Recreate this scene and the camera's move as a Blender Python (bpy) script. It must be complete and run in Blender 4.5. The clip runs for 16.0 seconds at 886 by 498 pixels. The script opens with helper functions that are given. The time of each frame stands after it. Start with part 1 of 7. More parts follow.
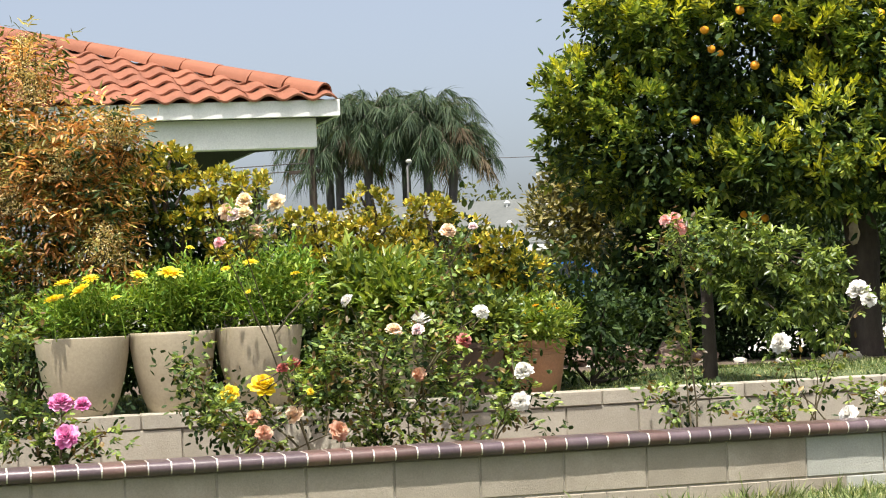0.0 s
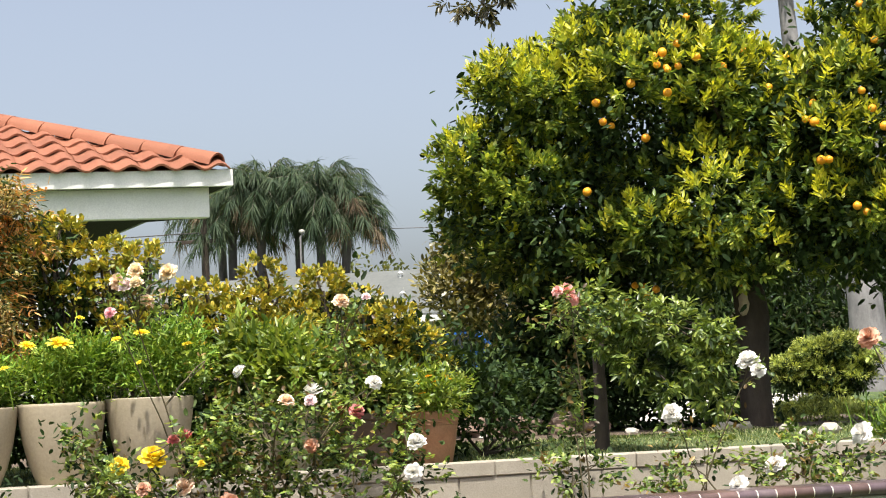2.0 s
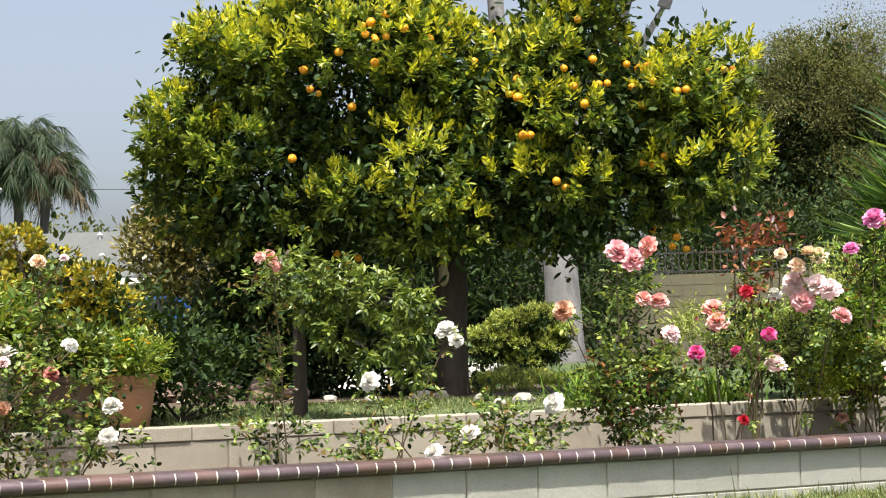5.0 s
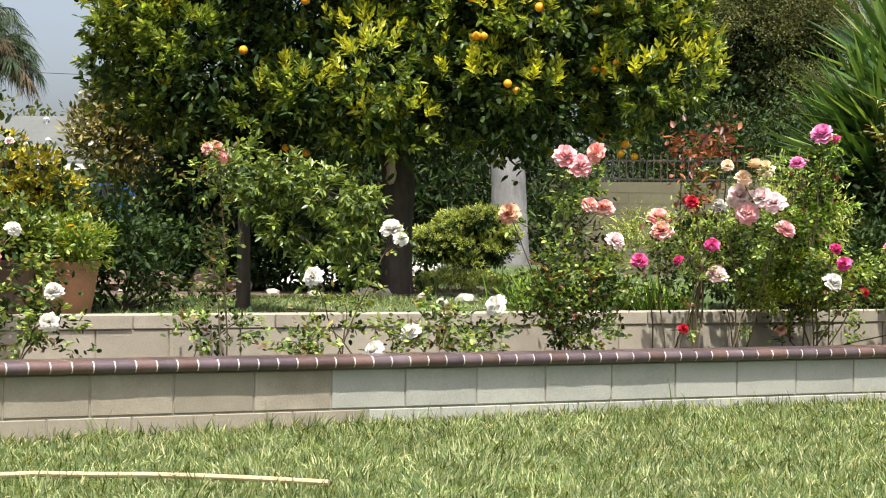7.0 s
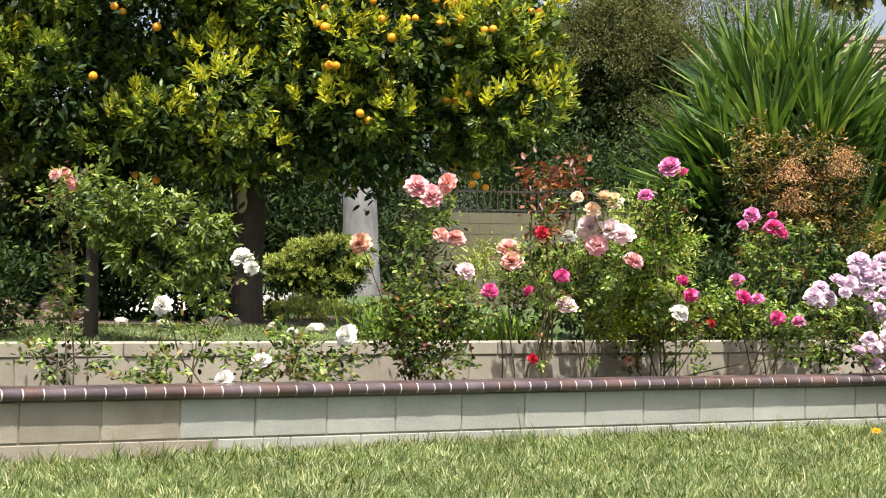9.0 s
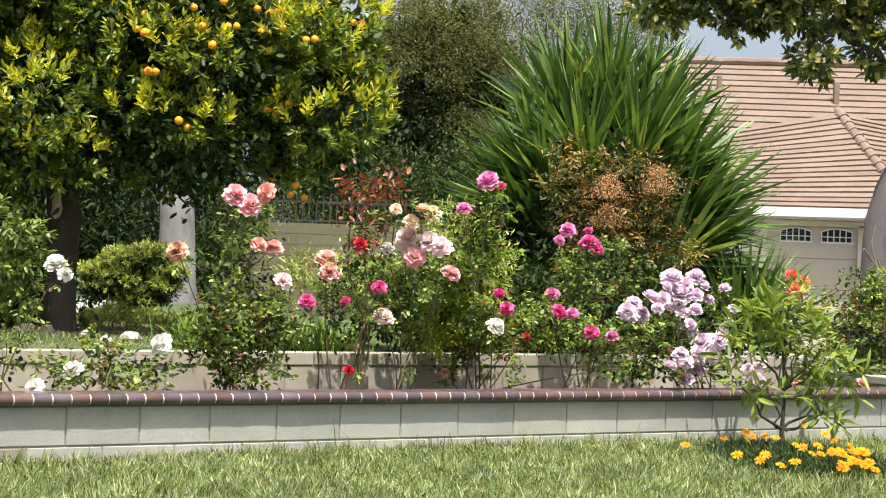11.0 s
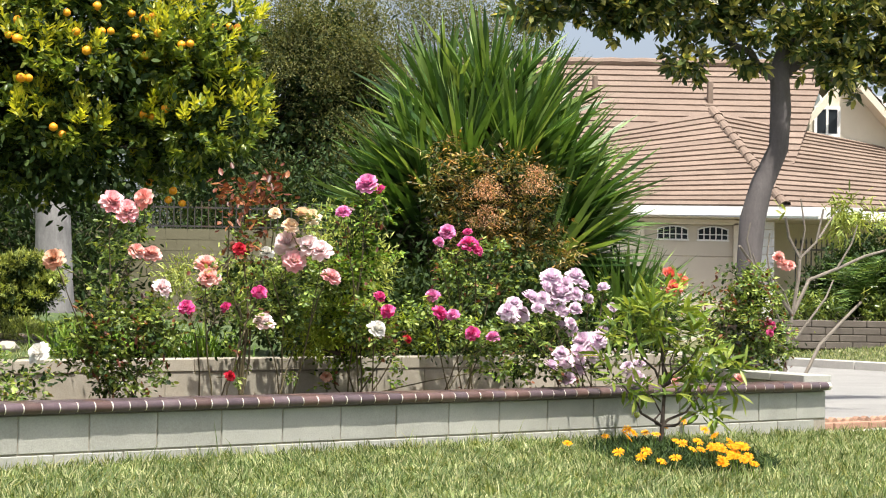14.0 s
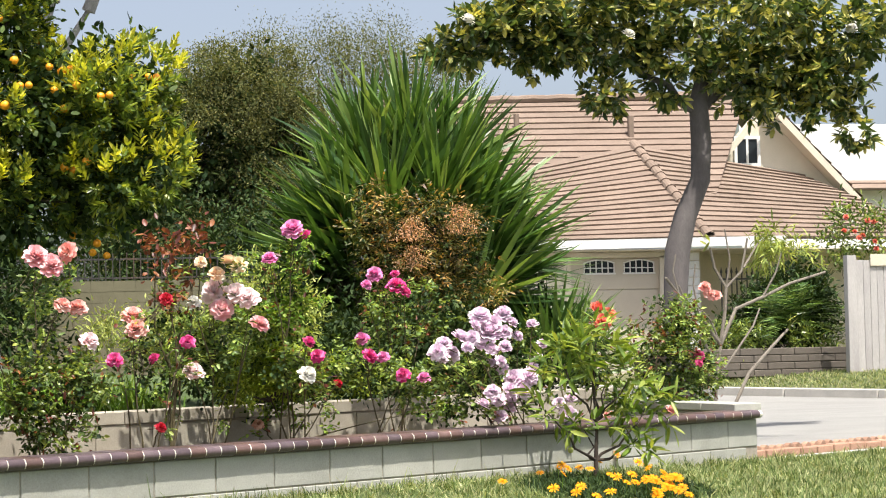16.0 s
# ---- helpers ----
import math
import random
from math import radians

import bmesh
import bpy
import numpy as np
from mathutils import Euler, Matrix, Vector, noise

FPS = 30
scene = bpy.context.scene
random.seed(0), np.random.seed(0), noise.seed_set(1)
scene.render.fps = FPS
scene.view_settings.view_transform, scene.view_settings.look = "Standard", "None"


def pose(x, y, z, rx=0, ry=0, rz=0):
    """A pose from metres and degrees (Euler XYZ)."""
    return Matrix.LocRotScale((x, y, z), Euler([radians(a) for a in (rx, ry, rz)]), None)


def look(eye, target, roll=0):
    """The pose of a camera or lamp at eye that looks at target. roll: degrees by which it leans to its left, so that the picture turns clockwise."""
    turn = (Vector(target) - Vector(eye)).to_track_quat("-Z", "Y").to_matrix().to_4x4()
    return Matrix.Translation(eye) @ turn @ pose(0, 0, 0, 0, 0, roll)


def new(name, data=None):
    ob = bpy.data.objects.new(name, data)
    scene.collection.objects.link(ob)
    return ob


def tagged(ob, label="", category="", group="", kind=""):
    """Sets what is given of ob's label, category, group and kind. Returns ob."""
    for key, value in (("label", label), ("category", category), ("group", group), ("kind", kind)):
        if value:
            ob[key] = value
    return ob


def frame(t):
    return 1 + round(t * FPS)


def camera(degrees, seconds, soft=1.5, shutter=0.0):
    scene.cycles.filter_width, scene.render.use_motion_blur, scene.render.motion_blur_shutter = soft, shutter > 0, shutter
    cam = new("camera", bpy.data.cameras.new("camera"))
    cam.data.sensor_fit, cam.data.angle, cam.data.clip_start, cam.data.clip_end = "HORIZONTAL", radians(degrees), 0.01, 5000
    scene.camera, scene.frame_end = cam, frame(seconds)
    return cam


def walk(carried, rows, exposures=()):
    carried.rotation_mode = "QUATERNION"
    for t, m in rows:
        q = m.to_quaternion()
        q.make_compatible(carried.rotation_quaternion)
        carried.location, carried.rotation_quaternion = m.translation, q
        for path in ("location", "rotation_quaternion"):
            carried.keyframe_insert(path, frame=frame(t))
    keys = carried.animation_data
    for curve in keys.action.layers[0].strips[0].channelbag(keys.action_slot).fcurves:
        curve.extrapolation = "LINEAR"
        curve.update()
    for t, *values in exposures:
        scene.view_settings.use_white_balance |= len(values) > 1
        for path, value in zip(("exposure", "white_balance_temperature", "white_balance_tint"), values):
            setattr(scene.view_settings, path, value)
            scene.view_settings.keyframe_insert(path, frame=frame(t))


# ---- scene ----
EYE = 0.91          # lens above the lawn at the foot of the wall
cam = camera(26.06, 16.0, soft=1.1)
walk(cam, [
    (0, pose(0, 0, EYE, 92.149, 2.497, 18.252)),
    (0.5, pose(0, 0, EYE, 93.717, 2.715, 17.527)),
    (1, pose(0, 0, EYE, 94.019, 2.823, 16.935)),
    (1.5, pose(0, 0, EYE, 94.438, 2.718, 16.440)),
    (2, pose(0, 0, EYE, 94.121, 2.543, 15.049)),
    (2.5, pose(0, 0, EYE, 94.035, 2.277, 13.839)),
    (3, pose(0, 0, EYE, 94.351, 2.085, 12.083)),
    (3.5, pose(0, 0, EYE, 94.774, 1.887, 9.970)),
    (4, pose(0, 0, EYE, 94.823, 1.890, 8.296)),
    (4.5, pose(0, 0, EYE, 94.019, 1.795, 7.286)),
    (5, pose(0, 0, EYE, 92.818, 1.489, 6.092)),
    (5.2, pose(0, 0, EYE, 92.201, 1.199, 5.648)),
    (7.3, pose(0, 0, EYE, 89.758, -1.122, 4.105)),
    (7.5, pose(0, 0, EYE, 89.958, -1.084, 3.461)),
    (8, pose(0, 0, EYE, 90.429, -0.866, 2.118)),
    (8.5, pose(0, 0, EYE, 90.646, -0.912, 1.048)),
    (9, pose(0, 0, EYE, 90.750, -1.100, -0.014)),
    (9.5, pose(0, 0, EYE, 90.588, -1.418, -1.608)),
    (10, pose(0, 0, EYE, 90.924, -1.738, -3.341)),
    (10.2, pose(0, 0, EYE, 91.057, -1.882, -3.985)),
    (12.3, pose(0, 0, EYE, 91.352, -1.562, -6.637)),
    (12.5, pose(0, 0, EYE, 91.420, -1.523, -6.939)),
    (13, pose(0, 0, EYE, 91.463, -1.494, -7.943)),
    (13.5, pose(0, 0, EYE, 91.443, -1.377, -8.507)),
    (14, pose(0, 0, EYE, 91.404, -0.988, -9.046)),
    (14.5, pose(0, 0, EYE, 91.735, -0.624, -9.571)),
    (15, pose(0, 0, EYE, 91.483, 0.159, -9.996)),
    (15.5, pose(0, 0, EYE, 91.973, 0.815, -10.962)),
    (16, pose(0, 0, EYE, 92.639, 1.188, -11.154)),
])

# ---- daylight ----
world = bpy.data.worlds.new("world")
scene.world = world
world.use_nodes = True
sky = world.node_tree.nodes.new("ShaderNodeTexSky")
sky.sky_type, sky.sun_disc = "NISHITA", False
sky.sun_elevation, sky.sun_rotation = radians(68), radians(168.5)
sky.air_density, sky.dust_density, sky.ozone_density = 0.75, 4.3, 0.4
haze = world.node_tree.nodes.new("ShaderNodeHueSaturation")
haze.inputs["Saturation"].default_value = 0.66
world.node_tree.links.new(sky.outputs[0], haze.inputs["Color"])
world.node_tree.links.new(haze.outputs[0], world.node_tree.nodes["Background"].inputs[0])
world.node_tree.nodes["Background"].inputs[1].default_value = 0.138
sun = new("sun", bpy.data.lights.new("sun", "SUN"))
sun.data.energy, sun.data.angle, sun.data.color = 4.7, radians(0.55), (1.0, 0.95, 0.86)
SUN_FROM = Vector((0.2, -0.98, 0)) * math.cos(radians(68)) + Vector((0, 0, math.sin(radians(68))))
sun.matrix_world = look(SUN_FROM * 60, (0, 0, 0))
scene.view_settings.exposure = 0.70

# ---- materials ----


def nodes_of(name):
    m = bpy.data.materials.new(name)
    m.use_nodes = True
    t = m.node_tree
    return m, t, t.nodes["Principled BSDF"]


def node(t, kind, **sets):
    n = t.nodes.new(kind)
    for k, v in sets.items():
        n.inputs[k].default_value = v
    return n


def mix(t, fac, a, b, mode="MIX"):
    n = t.nodes.new("ShaderNodeMix")
    n.data_type, n.blend_type = "RGBA", mode
    for i, v in ((0, fac), (6, a), (7, b)):
        if isinstance(v, bpy.types.NodeSocket):
            t.links.new(v, n.inputs[i])
        elif i == 0:
            n.inputs[i].default_value = v
        else:
            n.inputs[i].default_value = (*v, 1)
    return n.outputs[2]


def ramp(t, value, lo, hi):
    n = t.nodes.new("ShaderNodeMapRange")
    t.links.new(value, n.inputs[0])
    n.inputs[1].default_value, n.inputs[2].default_value = lo, hi
    return n.outputs[0]


def surf(name, a, b, stain=None, scale=6.0, rough=0.7, bump=0.25, grain=70.0, metal=0.0, per_piece=0.0, stretch=(1, 1, 1), dirt=0.5):
    """A surface of two tones at a large scale, stains, fine grain and relief."""
    m, t, bsdf = nodes_of(name)
    co = t.nodes.new("ShaderNodeTexCoord").outputs["Object"]
    mp = t.nodes.new("ShaderNodeMapping")
    mp.inputs["Scale"].default_value = stretch
    t.links.new(co, mp.inputs[0])
    co = mp.outputs[0]
    if per_piece:
        info = t.nodes.new("ShaderNodeObjectInfo")
        va = t.nodes.new("ShaderNodeVectorMath")
        va.operation = "MULTIPLY_ADD"
        t.links.new(info.outputs["Random"], va.inputs[0])
        va.inputs[1].default_value = (37, 53, 71)
        t.links.new(co, va.inputs[2])
        co = va.outputs[0]
    big = node(t, "ShaderNodeTexNoise", Scale=scale, Detail=5.0, Roughness=0.6)
    fine = node(t, "ShaderNodeTexNoise", Scale=grain, Detail=4.0, Roughness=0.7)
    blot = node(t, "ShaderNodeTexNoise", Scale=scale * 0.37, Detail=6.0, Roughness=0.65)
    for n in (big, fine, blot):
        t.links.new(co, n.inputs["Vector"])
    col = mix(t, ramp(t, big.outputs[0], 0.3, 0.7), a, b)
    if stain:
        n = t.nodes.new("ShaderNodeMath")
        n.operation = "MULTIPLY"
        t.links.new(ramp(t, blot.outputs[0], 0.52, 0.72), n.inputs[0])
        n.inputs[1].default_value = dirt
        col = mix(t, n.outputs[0], col, stain)
    g = ramp(t, fine.outputs[0], 0.25, 0.75)
    n = t.nodes.new("ShaderNodeMapRange")
    t.links.new(g, n.inputs[0])
    n.inputs[3].default_value, n.inputs[4].default_value = 0.84, 1.14
    tint = t.nodes.new("ShaderNodeCombineColor")
    for i in range(3):
        t.links.new(n.outputs[0], tint.inputs[i])
    col = mix(t, 1.0, col, tint.outputs[0], "MULTIPLY")
    if per_piece:
        n = t.nodes.new("ShaderNodeMapRange")
        t.links.new(info.outputs["Random"], n.inputs[0])
        n.inputs[3].default_value, n.inputs[4].default_value = 1 - per_piece, 1 + per_piece
        tint = t.nodes.new("ShaderNodeCombineColor")
        for i in range(3):
            t.links.new(n.outputs[0], tint.inputs[i])
        col = mix(t, 1.0, col, tint.outputs[0], "MULTIPLY")
    t.links.new(col, bsdf.inputs["Base Color"])
    bsdf.inputs["Roughness"].default_value, bsdf.inputs["Metallic"].default_value = rough, metal
    if bump:
        n = node(t, "ShaderNodeBump", Strength=bump, Distance=0.01)
        t.links.new(fine.outputs[0], n.inputs["Height"])
        t.links.new(n.outputs[0], bsdf.inputs["Normal"])
    return m


def leafy(name, dark, mid, light, rough=0.42, through_light=0.3, glow=None):
    """Leaves or petals: each one takes a tone of its own, with some light passing through."""
    m, t, bsdf = nodes_of(name)
    geo = t.nodes.new("ShaderNodeNewGeometry")
    cr = t.nodes.new("ShaderNodeValToRGB")
    t.links.new(geo.outputs["Random Per Island"], cr.inputs[0])
    cr.color_ramp.elements[0].color, cr.color_ramp.elements[1].color = (*dark, 1), (*light, 1)
    e = cr.color_ramp.elements.new(0.55)
    e.color = (*mid, 1)
    co = t.nodes.new("ShaderNodeTexCoord").outputs["Object"]
    big = node(t, "ShaderNodeTexNoise", Scale=4.5, Detail=3.0)
    t.links.new(co, big.inputs["Vector"])
    n = t.nodes.new("ShaderNodeMapRange")
    t.links.new(big.outputs[0], n.inputs[0])
    n.inputs[1].default_value, n.inputs[2].default_value, n.inputs[3].default_value, n.inputs[4].default_value = (0.3, 0.7, 0.94, 1.06) if name.endswith("petal") else (0.3, 0.7, 0.62, 1.42)
    tint = t.nodes.new("ShaderNodeCombineColor")
    for i in range(3):
        t.links.new(n.outputs[0], tint.inputs[i])
    col = mix(t, 1.0, cr.outputs[0], tint.outputs[0], "MULTIPLY")
    t.links.new(col, bsdf.inputs["Base Color"])
    bsdf.inputs["Roughness"].default_value = rough
    bsdf.inputs["Specular IOR Level"].default_value = 0.5 if rough < 0.5 else 0.18
    tr = t.nodes.new("ShaderNodeBsdfTranslucent")
    warm = mix(t, 1.0, col, glow or (1.5, 1.35, 0.6), "MULTIPLY")
    t.links.new(warm, tr.inputs[0])
    ms = t.nodes.new("ShaderNodeMixShader")
    ms.inputs[0].default_value = through_light
    t.links.new(bsdf.outputs[0], ms.inputs[1])
    t.links.new(tr.outputs[0], ms.inputs[2])
    t.links.new(ms.outputs[0], t.nodes["Material Output"].inputs[0])
    return m


BLOCK = surf("concrete block", (0.345, 0.346, 0.306), (0.425, 0.422, 0.380), (0.235, 0.238, 0.205), scale=4, rough=0.9, bump=0.35, grain=120, per_piece=0.06)
BLOCK_WORN = surf("stained concrete block", (0.275, 0.240, 0.185), (0.350, 0.308, 0.244), (0.180, 0.152, 0.112), scale=4, rough=0.9, bump=0.35, grain=120, per_piece=0.08, dirt=0.7)
BLOCK_REAR = surf("beige retaining block", (0.320, 0.288, 0.232), (0.390, 0.355, 0.290), (0.225, 0.196, 0.150), scale=3, rough=0.9, bump=0.35, grain=120, per_piece=0.09, dirt=0.7)
MORTAR = surf("mortar", (0.30, 0.27, 0.22), (0.38, 0.34, 0.28), scale=9, rough=0.95, bump=0.4)
GROUT = surf("white grout", (0.70, 0.66, 0.58), (0.80, 0.76, 0.68), (0.5, 0.45, 0.38), scale=20, rough=0.9)
GLAZE = surf("red-brown glazed tile", (0.098, 0.058, 0.052), (0.138, 0.084, 0.076), (0.20, 0.150, 0.138), scale=10, rough=0.3, bump=0.12, per_piece=0.25)
GLAZE_DARK = surf("purple-brown glazed tile", (0.075, 0.052, 0.060), (0.110, 0.078, 0.086), (0.19, 0.150, 0.15), scale=10, rough=0.3, bump=0.12, per_piece=0.25)
SOIL = surf("soil", (0.07, 0.05, 0.035), (0.13, 0.095, 0.065), (0.2, 0.15, 0.1), scale=12, rough=1.0, bump=0.9, grain=60)
TURF = surf("turf", (0.050, 0.085, 0.022), (0.100, 0.140, 0.045), (0.14, 0.15, 0.070), scale=3, rough=1.0, bump=0.9, grain=90)
BARK = surf("dark bark", (0.034, 0.025, 0.019), (0.068, 0.051, 0.038), (0.098, 0.083, 0.068), scale=14, rough=0.95, bump=0.9, grain=50, stretch=(1, 1, 0.35))
GREY_BARK = surf("grey bark", (0.150, 0.145, 0.145), (0.270, 0.262, 0.262), (0.085, 0.078, 0.080), scale=7, rough=0.9, bump=0.6, grain=40, stretch=(1, 1, 0.5), dirt=0.8)
BROWN_BARK = surf("brown-grey bark", (0.090, 0.080, 0.080), (0.135, 0.120, 0.118), (0.058, 0.050, 0.050), scale=6, rough=0.95, bump=0.6, grain=40, stretch=(1, 1, 0.5), dirt=0.8)
TWIG = surf("rose cane", (0.06, 0.045, 0.024), (0.105, 0.088, 0.036), scale=20, rough=0.75, bump=0.3)
PALE_TWIG = surf("pale stem", (0.150, 0.128, 0.104), (0.215, 0.188, 0.155), (0.100, 0.084, 0.068), scale=20, rough=0.8, bump=0.4)
ASPHALT = surf("pale concrete road", (0.222, 0.218, 0.208), (0.265, 0.260, 0.246), (0.190, 0.182, 0.174), scale=1.2, rough=0.9, bump=0.2)
CONCRETE = surf("kerb concrete", (0.46, 0.44, 0.40), (0.56, 0.53, 0.48), (0.34, 0.31, 0.28), scale=3, rough=0.9, bump=0.3)
WHITE = surf("white paint", (0.74, 0.74, 0.72), (0.82, 0.81, 0.79), (0.58, 0.57, 0.54), scale=2.5, rough=0.55, bump=0.08, dirt=0.35)
CREAM = surf("cream stucco", (0.60, 0.54, 0.43), (0.67, 0.60, 0.49), (0.52, 0.46, 0.37), scale=1.5, rough=0.9, bump=0.3, grain=40, dirt=0.4)
CLAY = surf("red clay tile", (0.222, 0.078, 0.040), (0.285, 0.106, 0.056), (0.150, 0.058, 0.034), scale=2.2, rough=0.75, bump=0.2, per_piece=0.12)
SHAKE = surf("tan roof tile", (0.184, 0.134, 0.104), (0.240, 0.180, 0.142), (0.132, 0.096, 0.074), scale=1.0, rough=0.9, bump=0.3, grain=20, per_piece=0.08)
SHINGLE = surf("grey shingle", (0.105, 0.112, 0.108), (0.130, 0.138, 0.132), (0.088, 0.093, 0.090), scale=1.2, rough=0.95, bump=0.2, grain=9)
POT = surf("matt beige pot", (0.375, 0.318, 0.222), (0.420, 0.355, 0.255), (0.315, 0.260, 0.180), scale=3, rough=0.6, bump=0.05, dirt=0.4)
TERRA = surf("terracotta", (0.27, 0.125, 0.065), (0.35, 0.18, 0.095), (0.42, 0.28, 0.18), scale=5, rough=0.85, bump=0.3)
DARK_POT = surf("brown ribbed pot", (0.07, 0.045, 0.03), (0.12, 0.075, 0.05), scale=6, rough=0.6, bump=0.3)
IRON = surf("dark iron", (0.03, 0.028, 0.026), (0.05, 0.045, 0.04), (0.12, 0.06, 0.03), scale=8, rough=0.6, bump=0.2)
TIMBER = surf("weathered boards", (0.36, 0.34, 0.34), (0.46, 0.44, 0.43), (0.28, 0.26, 0.26), scale=4, rough=0.9, bump=0.4, stretch=(1, 1, 0.15), per_piece=0.08)
STONE = surf("white stone", (0.360, 0.330, 0.285), (0.460, 0.424, 0.370), (0.240, 0.206, 0.170), scale=12, rough=0.9, bump=0.5, per_piece=0.15)
ROCK = surf("brown rock", (0.16, 0.11, 0.08), (0.24, 0.17, 0.13), (0.33, 0.28, 0.24), scale=9, rough=0.95, bump=0.8)
BRICK = surf("terracotta brick", (0.34, 0.19, 0.13), (0.42, 0.26, 0.18), (0.24, 0.14, 0.10), scale=9, rough=0.9, bump=0.4, per_piece=0.15)
DOOR = surf("beige garage door", (0.50, 0.44, 0.36), (0.55, 0.49, 0.40), scale=2, rough=0.6, bump=0.05)
# soffit colour taken near black in place of the deep shade under the eave
SHADOW_TIMBER = surf("shade-black soffit", (0.005, 0.004, 0.003), (0.008, 0.006, 0.005), scale=4, rough=0.9)
GLASS = surf("dark window glass", (0.02, 0.025, 0.03), (0.03, 0.035, 0.04), scale=2, rough=0.08, bump=0.0)
GLASS.node_tree.nodes["Principled BSDF"].inputs["Specular IOR Level"].default_value = 0.12
CAR_BLUE = surf("blue car paint", (0.02, 0.09, 0.30), (0.025, 0.11, 0.34), scale=2, rough=0.25, bump=0.0)
ORANGE = surf("orange peel", (0.85, 0.30, 0.012), (0.90, 0.40, 0.02), scale=20, rough=0.4, bump=0.15, grain=300)

L_CITRUS = leafy("mature citrus leaf", (0.050, 0.090, 0.020), (0.145, 0.215, 0.036), (0.400, 0.440, 0.075), rough=0.36, through_light=0.36)
L_YOUNG = leafy("young citrus leaf", (0.220, 0.270, 0.026), (0.420, 0.450, 0.042), (0.640, 0.610, 0.080), rough=0.4, through_light=0.42)
L_ROSE = leafy("rose leaf", (0.060, 0.112, 0.030), (0.180, 0.270, 0.060), (0.380, 0.450, 0.110), rough=0.45)
L_BROWN = leafy("bronze new leaf", (0.080, 0.022, 0.016), (0.190, 0.058, 0.034), (0.360, 0.160, 0.070))
L_RUSTY = leafy("rusty rose leaf", (0.060, 0.040, 0.014), (0.170, 0.110, 0.036), (0.340, 0.250, 0.080))
# also fills crowns from inside, where its dark tone stands in for shade
L_DARK = leafy("dark shrub and inner shade leaf", (0.013, 0.028, 0.009), (0.030, 0.058, 0.016), (0.075, 0.110, 0.030), rough=0.62, through_light=0.18)
L_BROAD = leafy("broad green leaf", (0.046, 0.080, 0.018), (0.118, 0.178, 0.038), (0.320, 0.380, 0.090), rough=0.33, through_light=0.3)
L_JADE = leafy("jade leaf", (0.110, 0.130, 0.020), (0.320, 0.310, 0.036), (0.640, 0.460, 0.050), rough=0.35, through_light=0.15)
L_MAGNOLIA = leafy("magnolia leaf", (0.028, 0.055, 0.018), (0.080, 0.120, 0.036), (0.500, 0.470, 0.140), rough=0.3, through_light=0.36)
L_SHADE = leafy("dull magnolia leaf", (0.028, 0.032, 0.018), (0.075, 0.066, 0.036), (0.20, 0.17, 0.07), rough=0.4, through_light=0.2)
L_LIME = leafy("lime green leaf", (0.130, 0.200, 0.024), (0.260, 0.350, 0.040), (0.460, 0.520, 0.090), rough=0.5)
L_LOQUAT = leafy("bronze loquat leaf", (0.050, 0.055, 0.020), (0.150, 0.135, 0.046), (0.420, 0.350, 0.130), rough=0.38)
L_FAR = leafy("far tree leaf", (0.050, 0.066, 0.026), (0.115, 0.132, 0.048), (0.215, 0.205, 0.085), rough=0.8, through_light=0.3)
L_NANDINA = leafy("orange nandina leaf", (0.260, 0.095, 0.030), (0.640, 0.320, 0.110), (0.880, 0.620, 0.320), rough=0.5, through_light=0.35)
L_BRONZE = leafy("bronze nandina leaf", (0.045, 0.056, 0.020), (0.170, 0.125, 0.040), (0.580, 0.320, 0.090), rough=0.45, through_light=0.3)
L_OLIVE = leafy("olive nandina leaf", (0.050, 0.062, 0.016), (0.190, 0.185, 0.046), (0.440, 0.370, 0.110), rough=0.45, through_light=0.3)
L_CREAM = leafy("cream nandina flower", (0.380, 0.300, 0.130), (0.540, 0.440, 0.220), (0.680, 0.580, 0.340), rough=0.8)
# dead-leaf brown taken darker to carry the shade under the yucca
L_DRY_SHADE = leafy("dry yucca leaf in shade tone", (0.020, 0.018, 0.010), (0.040, 0.034, 0.018), (0.085, 0.070, 0.036), rough=0.8, through_light=0.1)
L_SEED = leafy("nandina flower spray", (0.460, 0.250, 0.150), (0.600, 0.360, 0.230), (0.720, 0.490, 0.330), rough=0.8)
L_JUNIPER = leafy("juniper spray", (0.110, 0.150, 0.044), (0.290, 0.350, 0.095), (0.500, 0.540, 0.170), rough=0.6)
L_YUCCA = leafy("yucca sword leaf", (0.022, 0.056, 0.014), (0.080, 0.162, 0.034), (0.300, 0.410, 0.125), rough=0.38, through_light=0.28)
# palm greens greyed and lightened to hold the haze of distance
L_PALM = leafy("palm frond", (0.034, 0.060, 0.034), (0.066, 0.100, 0.054), (0.120, 0.150, 0.085), rough=0.5)
L_PALM_DRY = leafy("dry palm frond", (0.120, 0.090, 0.060), (0.150, 0.112, 0.075), (0.195, 0.165, 0.105), rough=0.7)
L_FEATHER = leafy("marigold leaf", (0.070, 0.145, 0.020), (0.165, 0.285, 0.042), (0.360, 0.450, 0.090), rough=0.5)
L_PEACH = leafy("peach leaf", (0.070, 0.130, 0.022), (0.165, 0.245, 0.040), (0.350, 0.400, 0.085), rough=0.4, through_light=0.38)
GRASS = leafy("grass blade", (0.050, 0.086, 0.024), (0.190, 0.250, 0.092), (0.500, 0.490, 0.280), rough=0.55, through_light=0.3)
P_YELLOW = leafy("yellow petal", (0.85, 0.62, 0.02), (0.90, 0.72, 0.04), (0.92, 0.80, 0.15), rough=0.6, through_light=0.3, glow=(1, 0.9, 0.6))
